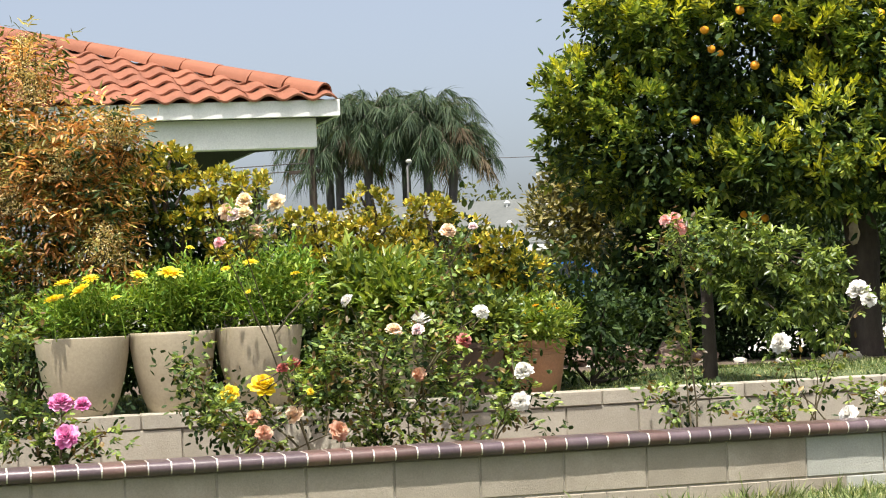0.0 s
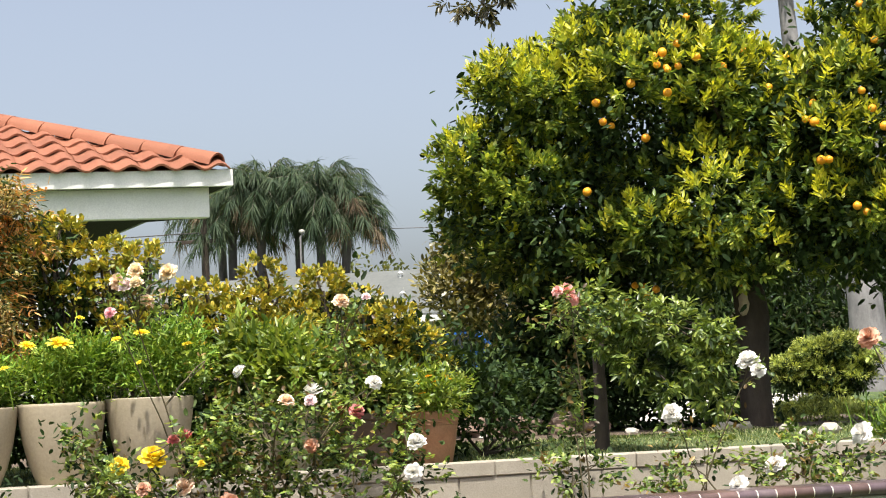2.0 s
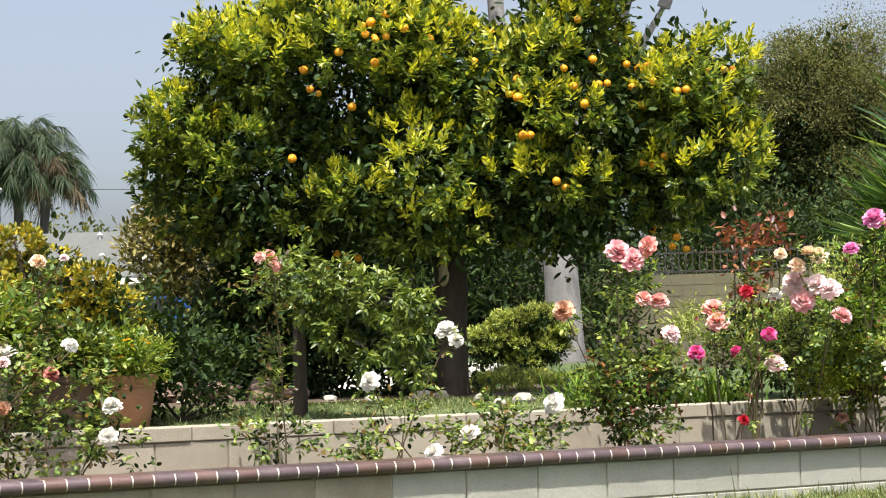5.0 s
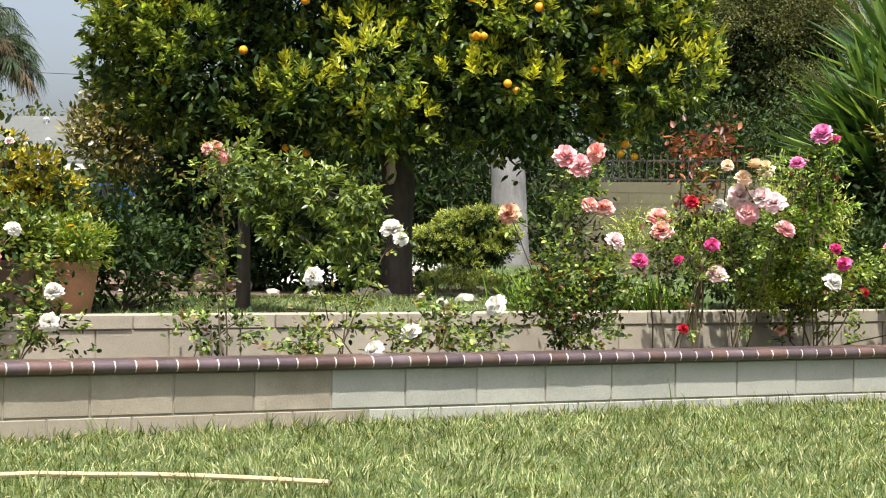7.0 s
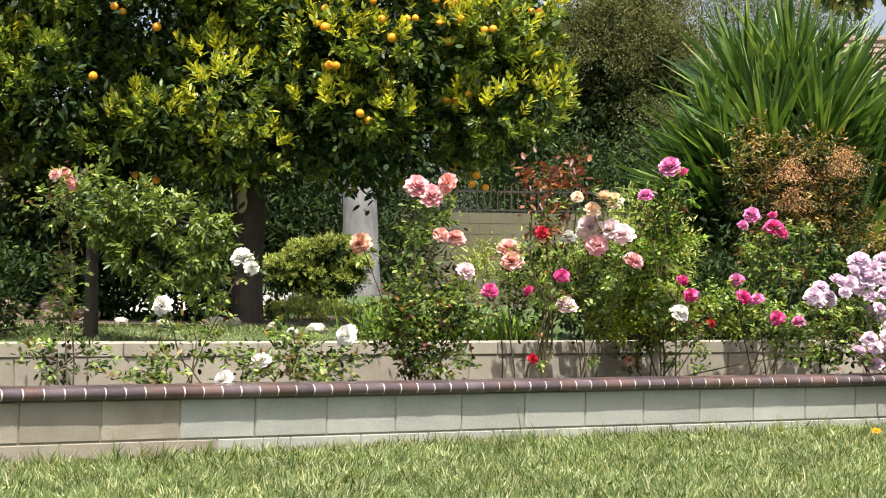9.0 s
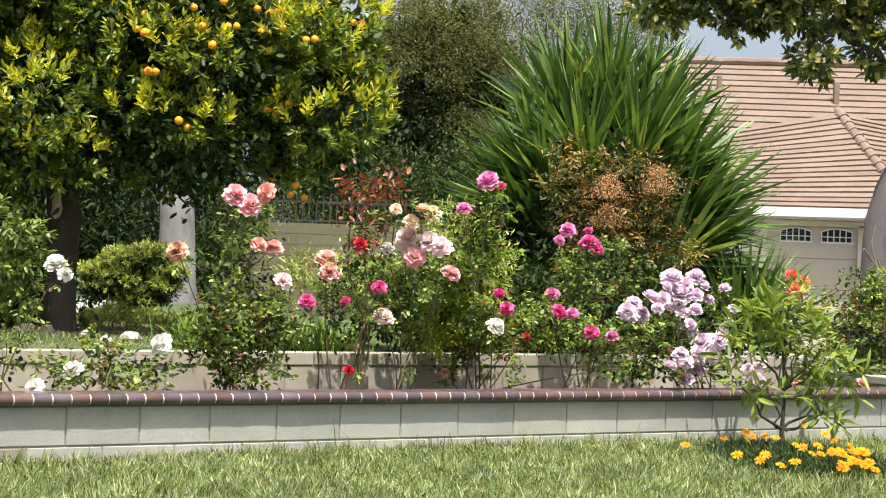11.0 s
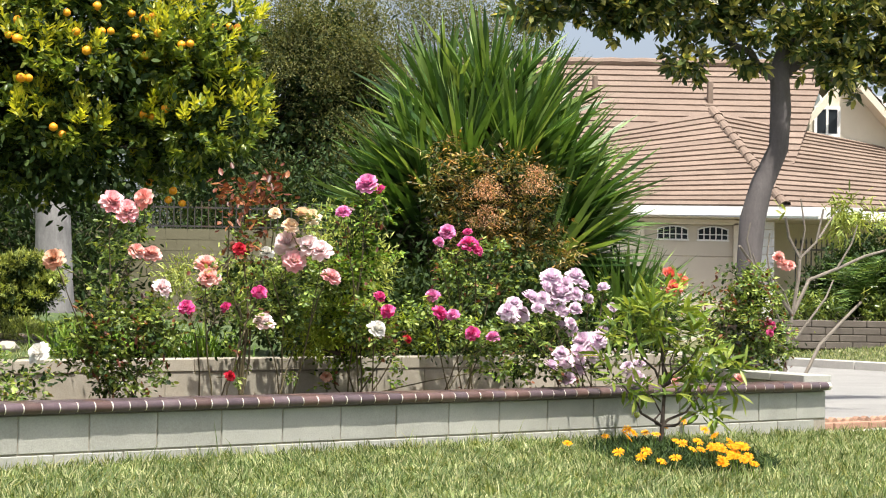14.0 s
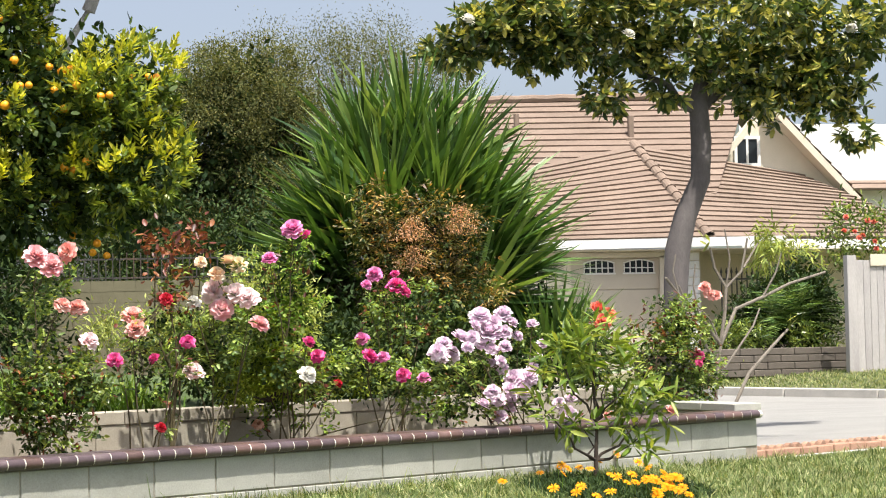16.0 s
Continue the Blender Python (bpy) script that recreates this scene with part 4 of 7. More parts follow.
def juniper():
    jx, jy = -0.935, 16.6
    t = thing("cloud_juniper", "cloud-pruned juniper with flat yellow-green pads", "shrub", (jx, jy, 0.5))
    part("trunk", Geo().tube([(jx, jy, 0.35), (jx + 0.07, jy, 0.6), (jx - 0.1, jy, 0.8), (jx, jy, 1.0)], [0.055, 0.045, 0.04, 0.02], 9).mesh("trunk", BARK), t)
    pads = [(-1.34, 16.5, 0.94, 0.17), (-1.16, 16.5, 1.05, 0.19), (-0.94, 16.5, 1.1, 0.19), (-0.78, 16.5, 0.96, 0.15), (-1.1, 16.5, 0.87, 0.21), (-0.86, 16.5, 0.83, 0.18), (-1.38, 16.5, 0.82, 0.14), (-1.16, 16.2, 0.5, 0.19), (-0.94, 16.2, 0.53, 0.19), (-0.7, 16.2, 0.49, 0.17), (-0.54, 16.2, 0.54, 0.14), (-1.37, 16.2, 0.54, 0.12), (-1.05, 16.5, 0.71, 0.18)]
    for px, py, pz, r in pads:
        c, h = (px, py, pz), r * 0.50
        # dark leaf layer under the pad, painting in its shaded underside
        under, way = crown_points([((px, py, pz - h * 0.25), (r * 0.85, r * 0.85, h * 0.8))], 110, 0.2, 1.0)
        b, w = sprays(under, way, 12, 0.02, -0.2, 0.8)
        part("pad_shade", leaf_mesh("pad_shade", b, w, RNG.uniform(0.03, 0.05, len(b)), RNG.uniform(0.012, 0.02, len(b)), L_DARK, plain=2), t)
        pts, out = crown_points([(c, (r, r, h))], 240, 0.75, 1.08)
        keep = out[:, 2] > -0.15
        b, w = shoots(pts[keep], out[keep], 14, 0.05, 0.5, 0.8)
        part("pad", leaf_mesh("pad", b, w, RNG.uniform(0.022, 0.042, len(b)), RNG.uniform(0.008, 0.013, len(b)), L_JUNIPER, plain=True), t)
        part("bough", Geo().tube(bough((jx, jy, max(0.42, min(0.8, pz - 0.1))), (px, py, pz - h * 0.5), 0, 0.03), [0.022, 0.018, 0.014, 0.011, 0.008], 6).mesh("bough", BARK), t)



juniper()
shrub("low_conifer", "low spreading yellow-green conifer beside the trunk", [((-1.06, 14.00, 0.58), (0.25, 0.20, 0.09)), ((-0.68, 13.90, 0.53), (0.25, 0.20, 0.09)), ((-0.36, 13.90, 0.55), (0.18, 0.20, 0.11)), ((-1.21, 13.90, 0.48), (0.16, 0.20, 0.07))], 330, 18, 0.040, 0.011, L_JUNIPER, 0.03, lo=0.3, lift=0.4)


SWORDS = [blade_mesh("leaf", np.zeros((1, 3)), np.array([[0, 1.0, 0]]), 1.0, 0.042, L_YUCCA, bend=q, segs=4) for q in (0.0, 0.01, 0.02, 0.03, 0.04, 0.06)]


def yucca():
    cx, cy = 2.68, 15.0
    t = thing("yucca", "large spiky yucca clump with long green sword leaves", "yucca", (cx, cy, 0.45))
    heads = [(-0.52, -0.10, 1.92, -34), (-0.20, -0.30, 2.06, -12), (0.24, -0.25, 2.12, 9), (0.56, -0.10, 2.00, 28), (0.66, -0.20, 1.66, 50), (0.66, -0.30, 1.34, 66), (-0.62, -0.05, 1.64, -54),
             (-0.28, 0.20, 2.44, -12), (0.06, 0.10, 2.56, 2), (0.40, 0.20, 2.42, 16), (-0.6, 0.2, 1.45, -62), (0.58, 0.2, 1.6, 56), (0.97, -0.60, 0.84, 4), (1.20, -0.60, 0.82, 24), (1.08, -0.50, 0.9, 12)]
    for hx, hy, hz, lean in heads:
        small = hz < 1.0
        n = 115 if not small else 70
        scale = 0.88 if not small else 0.66
        a, tilt = RNG.uniform(0, 2 * math.pi, n), 0.98 * np.sqrt(RNG.random(n))
        ax = np.array([math.sin(radians(lean)), -0.12, math.cos(radians(lean))])
        e1 = unit(np.cross(ax, [0, 1.0, 0.1]))
        e2 = np.cross(ax, e1)
        way = np.cos(tilt)[:, None] * ax + np.sin(tilt)[:, None] * (np.cos(a)[:, None] * e1 + np.sin(a)[:, None] * e2)
        base = np.array([cx + hx, cy + hy, hz - 0.10]) + way * 0.04 - ax * (0.30 * tilt * RNG.random(n))[:, None]
        length, width = RNG.uniform(0.72, 1.05, n) * scale, RNG.uniform(0.055, 0.075, n) * scale
        k = 24 if hy < -0.05 else 0           # the foremost leaves are parts of their own
        for i in range(k):
            q = Vector(way[i]).to_track_quat("Y", "Z")
            piece("leaf", SWORDS[i % 6], t, Matrix.LocRotScale(base[i], q @ Matrix.Rotation(random.gauss(0, 0.35), 3, "Y").to_quaternion(), (width[i] / 0.042, length[i], length[i])))
        part("rosette", blade_mesh("rosette", base[k:], way[k:], length[k:], width[k:], L_YUCCA, bend=RNG.uniform(0.0, 0.05, n)[k:], segs=4, twist=0.5), t)
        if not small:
            # hanging old leaves, coloured dark to fill the shaded hollow
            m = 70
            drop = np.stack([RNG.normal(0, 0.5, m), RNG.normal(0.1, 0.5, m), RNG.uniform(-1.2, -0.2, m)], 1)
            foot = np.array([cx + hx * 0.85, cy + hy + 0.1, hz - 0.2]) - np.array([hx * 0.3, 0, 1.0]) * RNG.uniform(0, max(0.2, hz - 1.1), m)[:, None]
            part("shade_skirt", blade_mesh("shade_skirt", foot, drop, RNG.uniform(0.4, 0.7, m), 0.05, L_DRY_SHADE, bend=0.2, segs=3), t, "dead leaves hanging round the stem, dark for the shade")
        part("trunk", Geo().tube(bough((cx + hx * 0.3, cy, 0.3), (cx + hx, cy + hy, hz - 0.1), 0, 0.05, 4), [0.06, 0.055, 0.05, 0.04], 8).mesh("trunk", BARK), t)


yucca()
# added dark mass in place of the black shade below the rosettes
shrub("shade_thicket", "dark leaf mass added for the shade under the yucca", [((2.15, 15.35, 1.25), (0.55, 0.2, 0.55)), ((2.95, 15.35, 1.2), (0.55, 0.2, 0.5)), ((2.5, 15.4, 0.9), (0.9, 0.2, 0.4))], 520, 18, 0.10, 0.04, L_DRY_SHADE, 0.07, lo=0.1)


def nandina(label, lumps, plumes, n, tones, leaf=0.05, plume=L_CREAM):
    """Thin upright canes with tiers of narrow compound leaves, and flower plumes over them."""
    base = Vector(lumps[0][0])
    t = thing("nandina", label, "shrub", (base.x, base.y, 0.46))
    for i, (share, tone, name) in enumerate(tones):
        pts, out = crown_points(lumps, int(n * share), 0.25, 1.1)
        out = unit(out * np.array([1, 1, 0.35]) + np.array([0, 0, 0.1]))
        b, w = sprigs(pts, out, 4, leaf * 1.9, -0.15)
        part(name, leaf_mesh(name, b, w, RNG.uniform(0.75, 1.35, len(b)) * leaf, RNG.uniform(0.8, 1.3, len(b)) * leaf * 0.28, tone, fold=0.2, droop=0.3), t)
    for c, r in lumps:
        for k in range(2):
            p = Vector(c) + Vector((random.uniform(-0.6, 0.6) * r[0], 0, r[2] * 0.5))
            part("cane", Geo().tube(bough((base.x + random.uniform(-0.15, 0.25), base.y + 0.05, 0.5), p, 0, 0.05, 6), [0.009, 0.008, 0.008, 0.007, 0.005, 0.003], 6).mesh("cane", TWIG), t)
    for c, r in plumes:
        k = 750
        u = RNG.random((k, 1)) ** 0.7
        p = np.array(c) + np.array([0, 0, r[2]]) * (1 - 2 * u) + RNG.normal(size=(k, 3)) * np.array([r[0], r[1], 0.01]) * (0.25 + 0.5 * u)
        part("flower_spray", leaf_mesh("flower_spray", p, RNG.normal(size=(k, 3)), RNG.uniform(0.008, 0.016, k), RNG.uniform(0.006, 0.011, k), plume), t, "pale dry flower spray")
        for j in range(0, k, 40):
            part("spray_stalk", Geo().tube([Vector(c) - Vector((0, 0, r[2])), Vector(p[j])], [0.002, 0.001], 4, False).mesh("spray_stalk", TWIG), t)
    return t


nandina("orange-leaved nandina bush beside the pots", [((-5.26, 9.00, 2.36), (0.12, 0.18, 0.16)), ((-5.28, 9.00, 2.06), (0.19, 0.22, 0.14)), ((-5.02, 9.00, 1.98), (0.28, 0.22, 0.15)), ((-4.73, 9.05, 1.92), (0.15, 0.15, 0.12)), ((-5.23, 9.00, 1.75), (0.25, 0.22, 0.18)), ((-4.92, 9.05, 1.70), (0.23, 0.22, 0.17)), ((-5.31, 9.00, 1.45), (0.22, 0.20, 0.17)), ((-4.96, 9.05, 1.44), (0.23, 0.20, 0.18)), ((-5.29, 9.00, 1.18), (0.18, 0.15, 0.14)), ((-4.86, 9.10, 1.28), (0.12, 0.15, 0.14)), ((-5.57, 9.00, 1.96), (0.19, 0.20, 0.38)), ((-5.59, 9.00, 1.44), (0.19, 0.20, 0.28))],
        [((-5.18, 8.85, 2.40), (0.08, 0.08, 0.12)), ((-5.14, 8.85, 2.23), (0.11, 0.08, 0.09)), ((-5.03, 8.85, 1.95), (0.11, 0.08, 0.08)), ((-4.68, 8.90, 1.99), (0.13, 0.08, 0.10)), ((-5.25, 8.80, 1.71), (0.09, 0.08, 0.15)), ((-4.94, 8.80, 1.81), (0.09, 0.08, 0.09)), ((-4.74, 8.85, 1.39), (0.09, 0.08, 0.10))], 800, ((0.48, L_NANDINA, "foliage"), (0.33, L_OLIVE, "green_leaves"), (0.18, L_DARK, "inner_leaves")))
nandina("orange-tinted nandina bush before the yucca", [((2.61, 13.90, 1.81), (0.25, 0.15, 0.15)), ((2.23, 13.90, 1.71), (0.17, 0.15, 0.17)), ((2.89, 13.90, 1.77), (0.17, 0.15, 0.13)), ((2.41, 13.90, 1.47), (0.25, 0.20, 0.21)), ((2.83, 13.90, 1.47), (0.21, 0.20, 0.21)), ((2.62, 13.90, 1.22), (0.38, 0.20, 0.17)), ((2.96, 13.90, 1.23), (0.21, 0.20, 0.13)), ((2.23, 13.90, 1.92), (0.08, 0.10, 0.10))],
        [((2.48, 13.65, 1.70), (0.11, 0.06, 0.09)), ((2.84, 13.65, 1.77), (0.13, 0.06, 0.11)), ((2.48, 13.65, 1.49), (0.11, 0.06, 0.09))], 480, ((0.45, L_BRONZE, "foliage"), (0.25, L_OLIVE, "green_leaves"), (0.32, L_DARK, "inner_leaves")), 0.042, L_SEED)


def big_tree(name, label, trunk, radii, boughs, lumps, tufts, each, leaf, width, material, bark, radius, nl=0, lift=0.1):
    t = thing(name, label, "tree", trunk[0])
    part("trunk", Geo().tube(trunk, radii, 14).mesh("trunk", bark), t)
    for a, b, r in boughs:
        part("limb", Geo().tube(bough(a, b, 0.05, 0.12, 6), [r * (1 - 0.8 * s) for s in (0, 0.2, 0.4, 0.6, 0.8, 1)], 9).mesh("limb", bark), t)
    if trunk[0][1] > 30:
        knobs, _ = crown_points(lumps, 150, 0.82, 1.0)
        lumps = [(c, tuple(q * 0.72 for q in r)) for c, r in lumps] + [(tuple(k), (q, q, q * 0.55)) for k, q in zip(knobs, RNG.uniform(0.3, 0.75, len(knobs)))]
    elif "street" in label:
        knobs, _ = crown_points(lumps, 75, 0.8, 1.0)
        lumps = [(c, tuple(q * 0.78 for q in r)) for c, r in lumps] + [(tuple(k), (q, q, q * 0.75)) for k, q in zip(knobs, RNG.uniform(0.11, 0.22, len(knobs)))]
    pts, out = crown_points(lumps, tufts, 0.45, 1.05)
    if trunk[0][1] > 30:
        pts, out = pts[out[:, 1] < 0.3], out[out[:, 1] < 0.3]
    b, w = shoots(pts, out, each, radius, lift, 1.15) if trunk[0][1] < 30 else sprays(pts, out, each, radius, lift, 0.9)
    part("crown", leaf_mesh("crown", b, w, RNG.uniform(0.7, 1.25, len(b)) * leaf, RNG.uniform(0.8, 1.2, len(b)) * width, material, plain=2 if trunk[0][1] > 30 else False), t)
    if name == "oak_tree":
        # large dark leaves added as an opaque core, shade by colour
        deep, way = crown_points(lumps[:6], 1500, 0.2, 1.0)
        b, w = sprays(deep, way, 9, 0.2, 0.1, 1.0)
        part("inner_leaves", leaf_mesh("inner_leaves", b, w, RNG.uniform(0.18, 0.28, len(b)), RNG.uniform(0.10, 0.16, len(b)), L_DARK, plain=2), t)
    if nl:
        limbs(trunk[-1], pts, nl, radii[-1] * 0.5, bark, t, 0.012)
    return t


# grey-trunked magnolia behind the orange tree
big_tree("magnolia_tree", "tall magnolia with a pale grey trunk behind the orange tree", [(-0.92, 22, 0.4), (-0.94, 22, 0.9), (-0.96, 22, 1.6), (-1.0, 22, 2.4), (-1.35, 22, 3.6), (-1.62, 22, 4.6), (-1.66, 22, 5.3), (-1.6, 22, 6.2)], [0.26, 0.22, 0.20, 0.18, 0.12, 0.10, 0.085, 0.07],
         [((-1.0, 22, 2.6), (-0.05, 22, 4.9), 0.14), ((-0.1, 22, 4.8), (0.25, 22, 5.9), 0.09), ((-0.9, 22, 2.5), (0.33, 22, 4.75), 0.13), ((0.3, 22, 4.7), (0.6, 22, 5.9), 0.08), ((-0.1, 22, 4.85), (-0.85, 22, 5.9), 0.07), ((-1.62, 22, 5.9), (-4.9, 21.8, 6.2), 0.04), ((-1.62, 22, 5.0), (-2.2, 22, 6.0), 0.06)],
         [((-5.25, 21.8, 5.50), (0.42, 0.4, 0.24)), ((-4.75, 21.8, 5.80), (0.45, 0.4, 0.26)), ((-3.8, 21.8, 5.95), (0.5, 0.4, 0.22)), ((-2.9, 22, 5.8), (0.55, 0.5, 0.26)), ((-2.1, 22, 5.65), (0.5, 0.5, 0.25)), ((0.1, 22, 5.8), (0.5, 0.5, 0.3)), ((0.95, 22, 5.75), (0.55, 0.5, 0.35)), ((0.55, 22, 5.15), (0.18, 0.2, 0.18)), ((-0.7, 22, 6.5), (2.2, 1, 0.5))], 520, 12, 0.13, 0.05, L_SHADE, GREY_BARK, 0.14)
# magnolia by the street
big_tree("magnolia_tree", "street magnolia with a crooked grey trunk and cream flowers", [(6.365, 19, -0.3), (6.215, 19, 0.6), (6.205, 19, 1.2), (6.245, 19, 1.75), (6.335, 19, 2.1), (6.515, 19, 2.5), (6.535, 19, 2.9), (6.515, 19, 3.3), (6.635, 19, 3.8)], [0.16, 0.13, 0.125, 0.135, 0.12, 0.105, 0.11, 0.10, 0.07],
         [((6.515, 19, 3.2), (5.615, 19, 3.75), 0.06), ((6.535, 19, 3.25), (7.415, 19, 3.9), 0.07), ((6.615, 19, 3.5), (6.315, 19, 4.3), 0.05)],
         [((4.1, 19, 4.02), (0.34, 0.4, 0.22)), ((3.98, 19, 3.76), (0.2, 0.3, 0.12)), ((4.75, 19, 4.1), (0.4, 0.4, 0.25)), ((5.15, 19, 3.80), (0.40, 0.5, 0.17)), ((4.6, 19, 3.85), (0.32, 0.4, 0.17)), ((5.75, 19, 3.86), (0.25, 0.4, 0.20)), ((5.58, 18.9, 3.48), (0.13, 0.14, 0.15)), ((6.2, 18.8, 3.72), (0.38, 0.4, 0.22)), ((6.85, 18.8, 3.60), (0.34, 0.4, 0.26)), ((7.4, 18.8, 3.62), (0.36, 0.4, 0.25)), ((7.55, 18.7, 3.22), (0.26, 0.3, 0.18)), ((8.0, 18.8, 3.45), (0.36, 0.4, 0.30)), ((8.15, 18.8, 2.98), (0.22, 0.3, 0.14)), ((6.6, 19, 4.15), (1.5, 0.9, 0.35)), ((5.0, 19, 4.2), (0.8, 0.7, 0.28)), ((8.1, 19, 4.0), (0.7, 0.7, 0.4)), ((6.05, 18.9, 3.42), (0.16, 0.2, 0.12)), ((7.0, 18.6, 3.25), (0.16, 0.2, 0.12))], 1250, 12, 0.115, 0.056, L_MAGNOLIA, BROWN_BARK, 0.10)
# dark broad tree beyond the yucca
big_tree("oak_tree", "large dark evergreen tree in the distance", [(3.4, 46, -0.4), (3.5, 46, 1.5), (3.6, 46, 3.5)], [0.4, 0.32, 0.25], [],
         [((3.6, 46, 5.4), (2.0, 1.8, 2.4)), ((2.4, 46, 4.2), (1.4, 1.4, 1.9)), ((4.9, 46, 4.6), (1.6, 1.5, 2.3)), ((3.6, 46, 2.8), (2.4, 1.5, 1.6)), ((4.3, 46, 6.6), (1.5, 1.4, 1.3)), ((1.6, 46, 3.0), (1.0, 1.0, 1.4))], 9500, 26, 0.066, 0.038, L_FAR, BARK, 0.11, 8)
big_tree("eucalyptus_tree", "airy grey-green tree far behind the yucca", [(8.0, 60, -0.4), (8.1, 60, 3), (8.3, 60, 6)], [0.35, 0.28, 0.2], [],
         [((7.6, 60, 9.2), (1.9, 1.6, 1.4)), ((9.8, 60, 9.0), (1.8, 1.6, 1.6)), ((11.3, 60, 8.6), (1.5, 1.5, 1.2)), ((8.4, 60, 7.0), (2.6, 1.6, 1.6)), ((12.0, 60, 7.6), (1.6, 1.4, 0.9))], 2900, 30, 0.085, 0.036, L_FAR, BARK, 0.24, 16)


def palm(x, y, top, lean=0.0, r=2.0, dry=0.0, n=26):
    t = thing("queen_palm", "queen palm with arching feathery fronds", "palm", (x, y, 0), "palms behind the grey house")
    part("trunk", Geo().tube([(x, y, -0.5), (x + lean * 0.3, y, top * 0.4), (x + lean * 0.7, y, top * 0.7), (x + lean, y, top)], [0.19, 0.17, 0.15, 0.15], 10).mesh("trunk", BROWN_BARK), t)
    hub = np.array([x + lean, y, top])
    for i in range(n):
        a = i * 2.4 + random.uniform(-0.2, 0.2)
        up = 1.42 - 1.75 * (i / n) ** 0.9 + random.uniform(-0.1, 0.1)
        L = r * random.uniform(1.0, 1.4)
        s = np.linspace(0, 1, 18)[:, None]
        d = np.array([math.cos(a), math.sin(a), 0])
        rib = hub + d * L * s * (0.35 + 0.65 * math.cos(up)) + np.array([0, 0, 1.0]) * L * (math.sin(up) * s - 0.50 * s ** 2.2)
        part("rachis", Geo().tube([Vector(p) for p in rib[::3]], [0.03, 0.026, 0.022, 0.018, 0.012, 0.008], 5).mesh("rachis", PALE_TWIG), t)
        base, way = [], []
        for k in range(2, 18):
            tang = unit(rib[k] - rib[k - 1])
            side = unit(np.cross(tang, [0, 0, 1.0]))
            for sgn in (-1, 1):
                for q in range(4):
                    base.append(rib[k - 1] + (rib[k] - rib[k - 1]) * q / 4)
                    way.append(tang * 0.7 + sgn * side * 0.55 + np.array([0, 0, -0.55]) + RNG.normal(0, 0.32, 3))
        part("frond", blade_mesh("frond", np.array(base), np.array(way), RNG.uniform(0.45, 0.85, len(base)), 0.030, L_PALM_DRY if random.random() < dry else L_PALM, bend=0.3, segs=2), t)


for spec in ((-24.3, 62, 7.6, -0.1, 1.5, 0.1, 34), (-23.3, 60, 6.9, 0.1, 1.3, 0.3, 26), (-22.3, 60, 7.7, 0.15, 1.6, 0.0, 44), (-21.2, 61, 7.5, 0.0, 1.5, 0.0, 36), (-20.1, 60, 7.5, 0.0, 1.6, 0.05, 44), (-19.7, 60, 6.7, 0.6, 1.2, 0.35, 30)):
    palm(*spec)

# plants under the yucca, with its deep shade put into their dark leaves
shrub("dark_shrub", "low shrubs under the yucca, leaves dark for its shade", [((2.5, 14.6, 1.0), (0.6, 0.3, 0.5)), ((3.3, 14.9, 0.85), (0.6, 0.35, 0.45)), ((1.9, 15.2, 0.9), (0.5, 0.3, 0.5)), ((3.7, 14.6, 0.65), (0.4, 0.3, 0.3))], 600, 20, 0.07, 0.03, L_DARK, 0.06, lo=0.2)

# ---- roses ----
P_FADED = leafy("faded petal", (0.60, 0.30, 0.20), (0.72, 0.45, 0.32), (0.78, 0.60, 0.46), rough=0.7, glow=(1, 0.85, 0.7))
P_BLUSH = leafy("blush petal", (0.92, 0.70, 0.72), (0.95, 0.82, 0.83), (0.96, 0.90, 0.90), rough=0.6, glow=(1, 0.9, 0.88))
P_CREAM = leafy("cream petal", (0.88, 0.70, 0.45), (0.90, 0.80, 0.60), (0.92, 0.86, 0.70), rough=0.6, glow=(1, 0.9, 0.7))
P_DUSTY = leafy("dusty red petal", (0.42, 0.10, 0.10), (0.60, 0.22, 0.20), (0.74, 0.42, 0.38), rough=0.65, glow=(1, 0.7, 0.65))
PETALS = {"dusty": P_DUSTY, "pink": P_PINK, "salmon": P_SALMON, "faded": P_FADED, "blush": P_BLUSH, "red": P_RED, "magenta": P_MAGENTA, "white": P_WHITE, "peach": P_PEACH, "gold": P_GOLD, "orchid": P_ORCHID,
          "lilac": P_LILAC, "coral": P_CORAL, "yellow": P_YELLOW, "cream": P_CREAM}


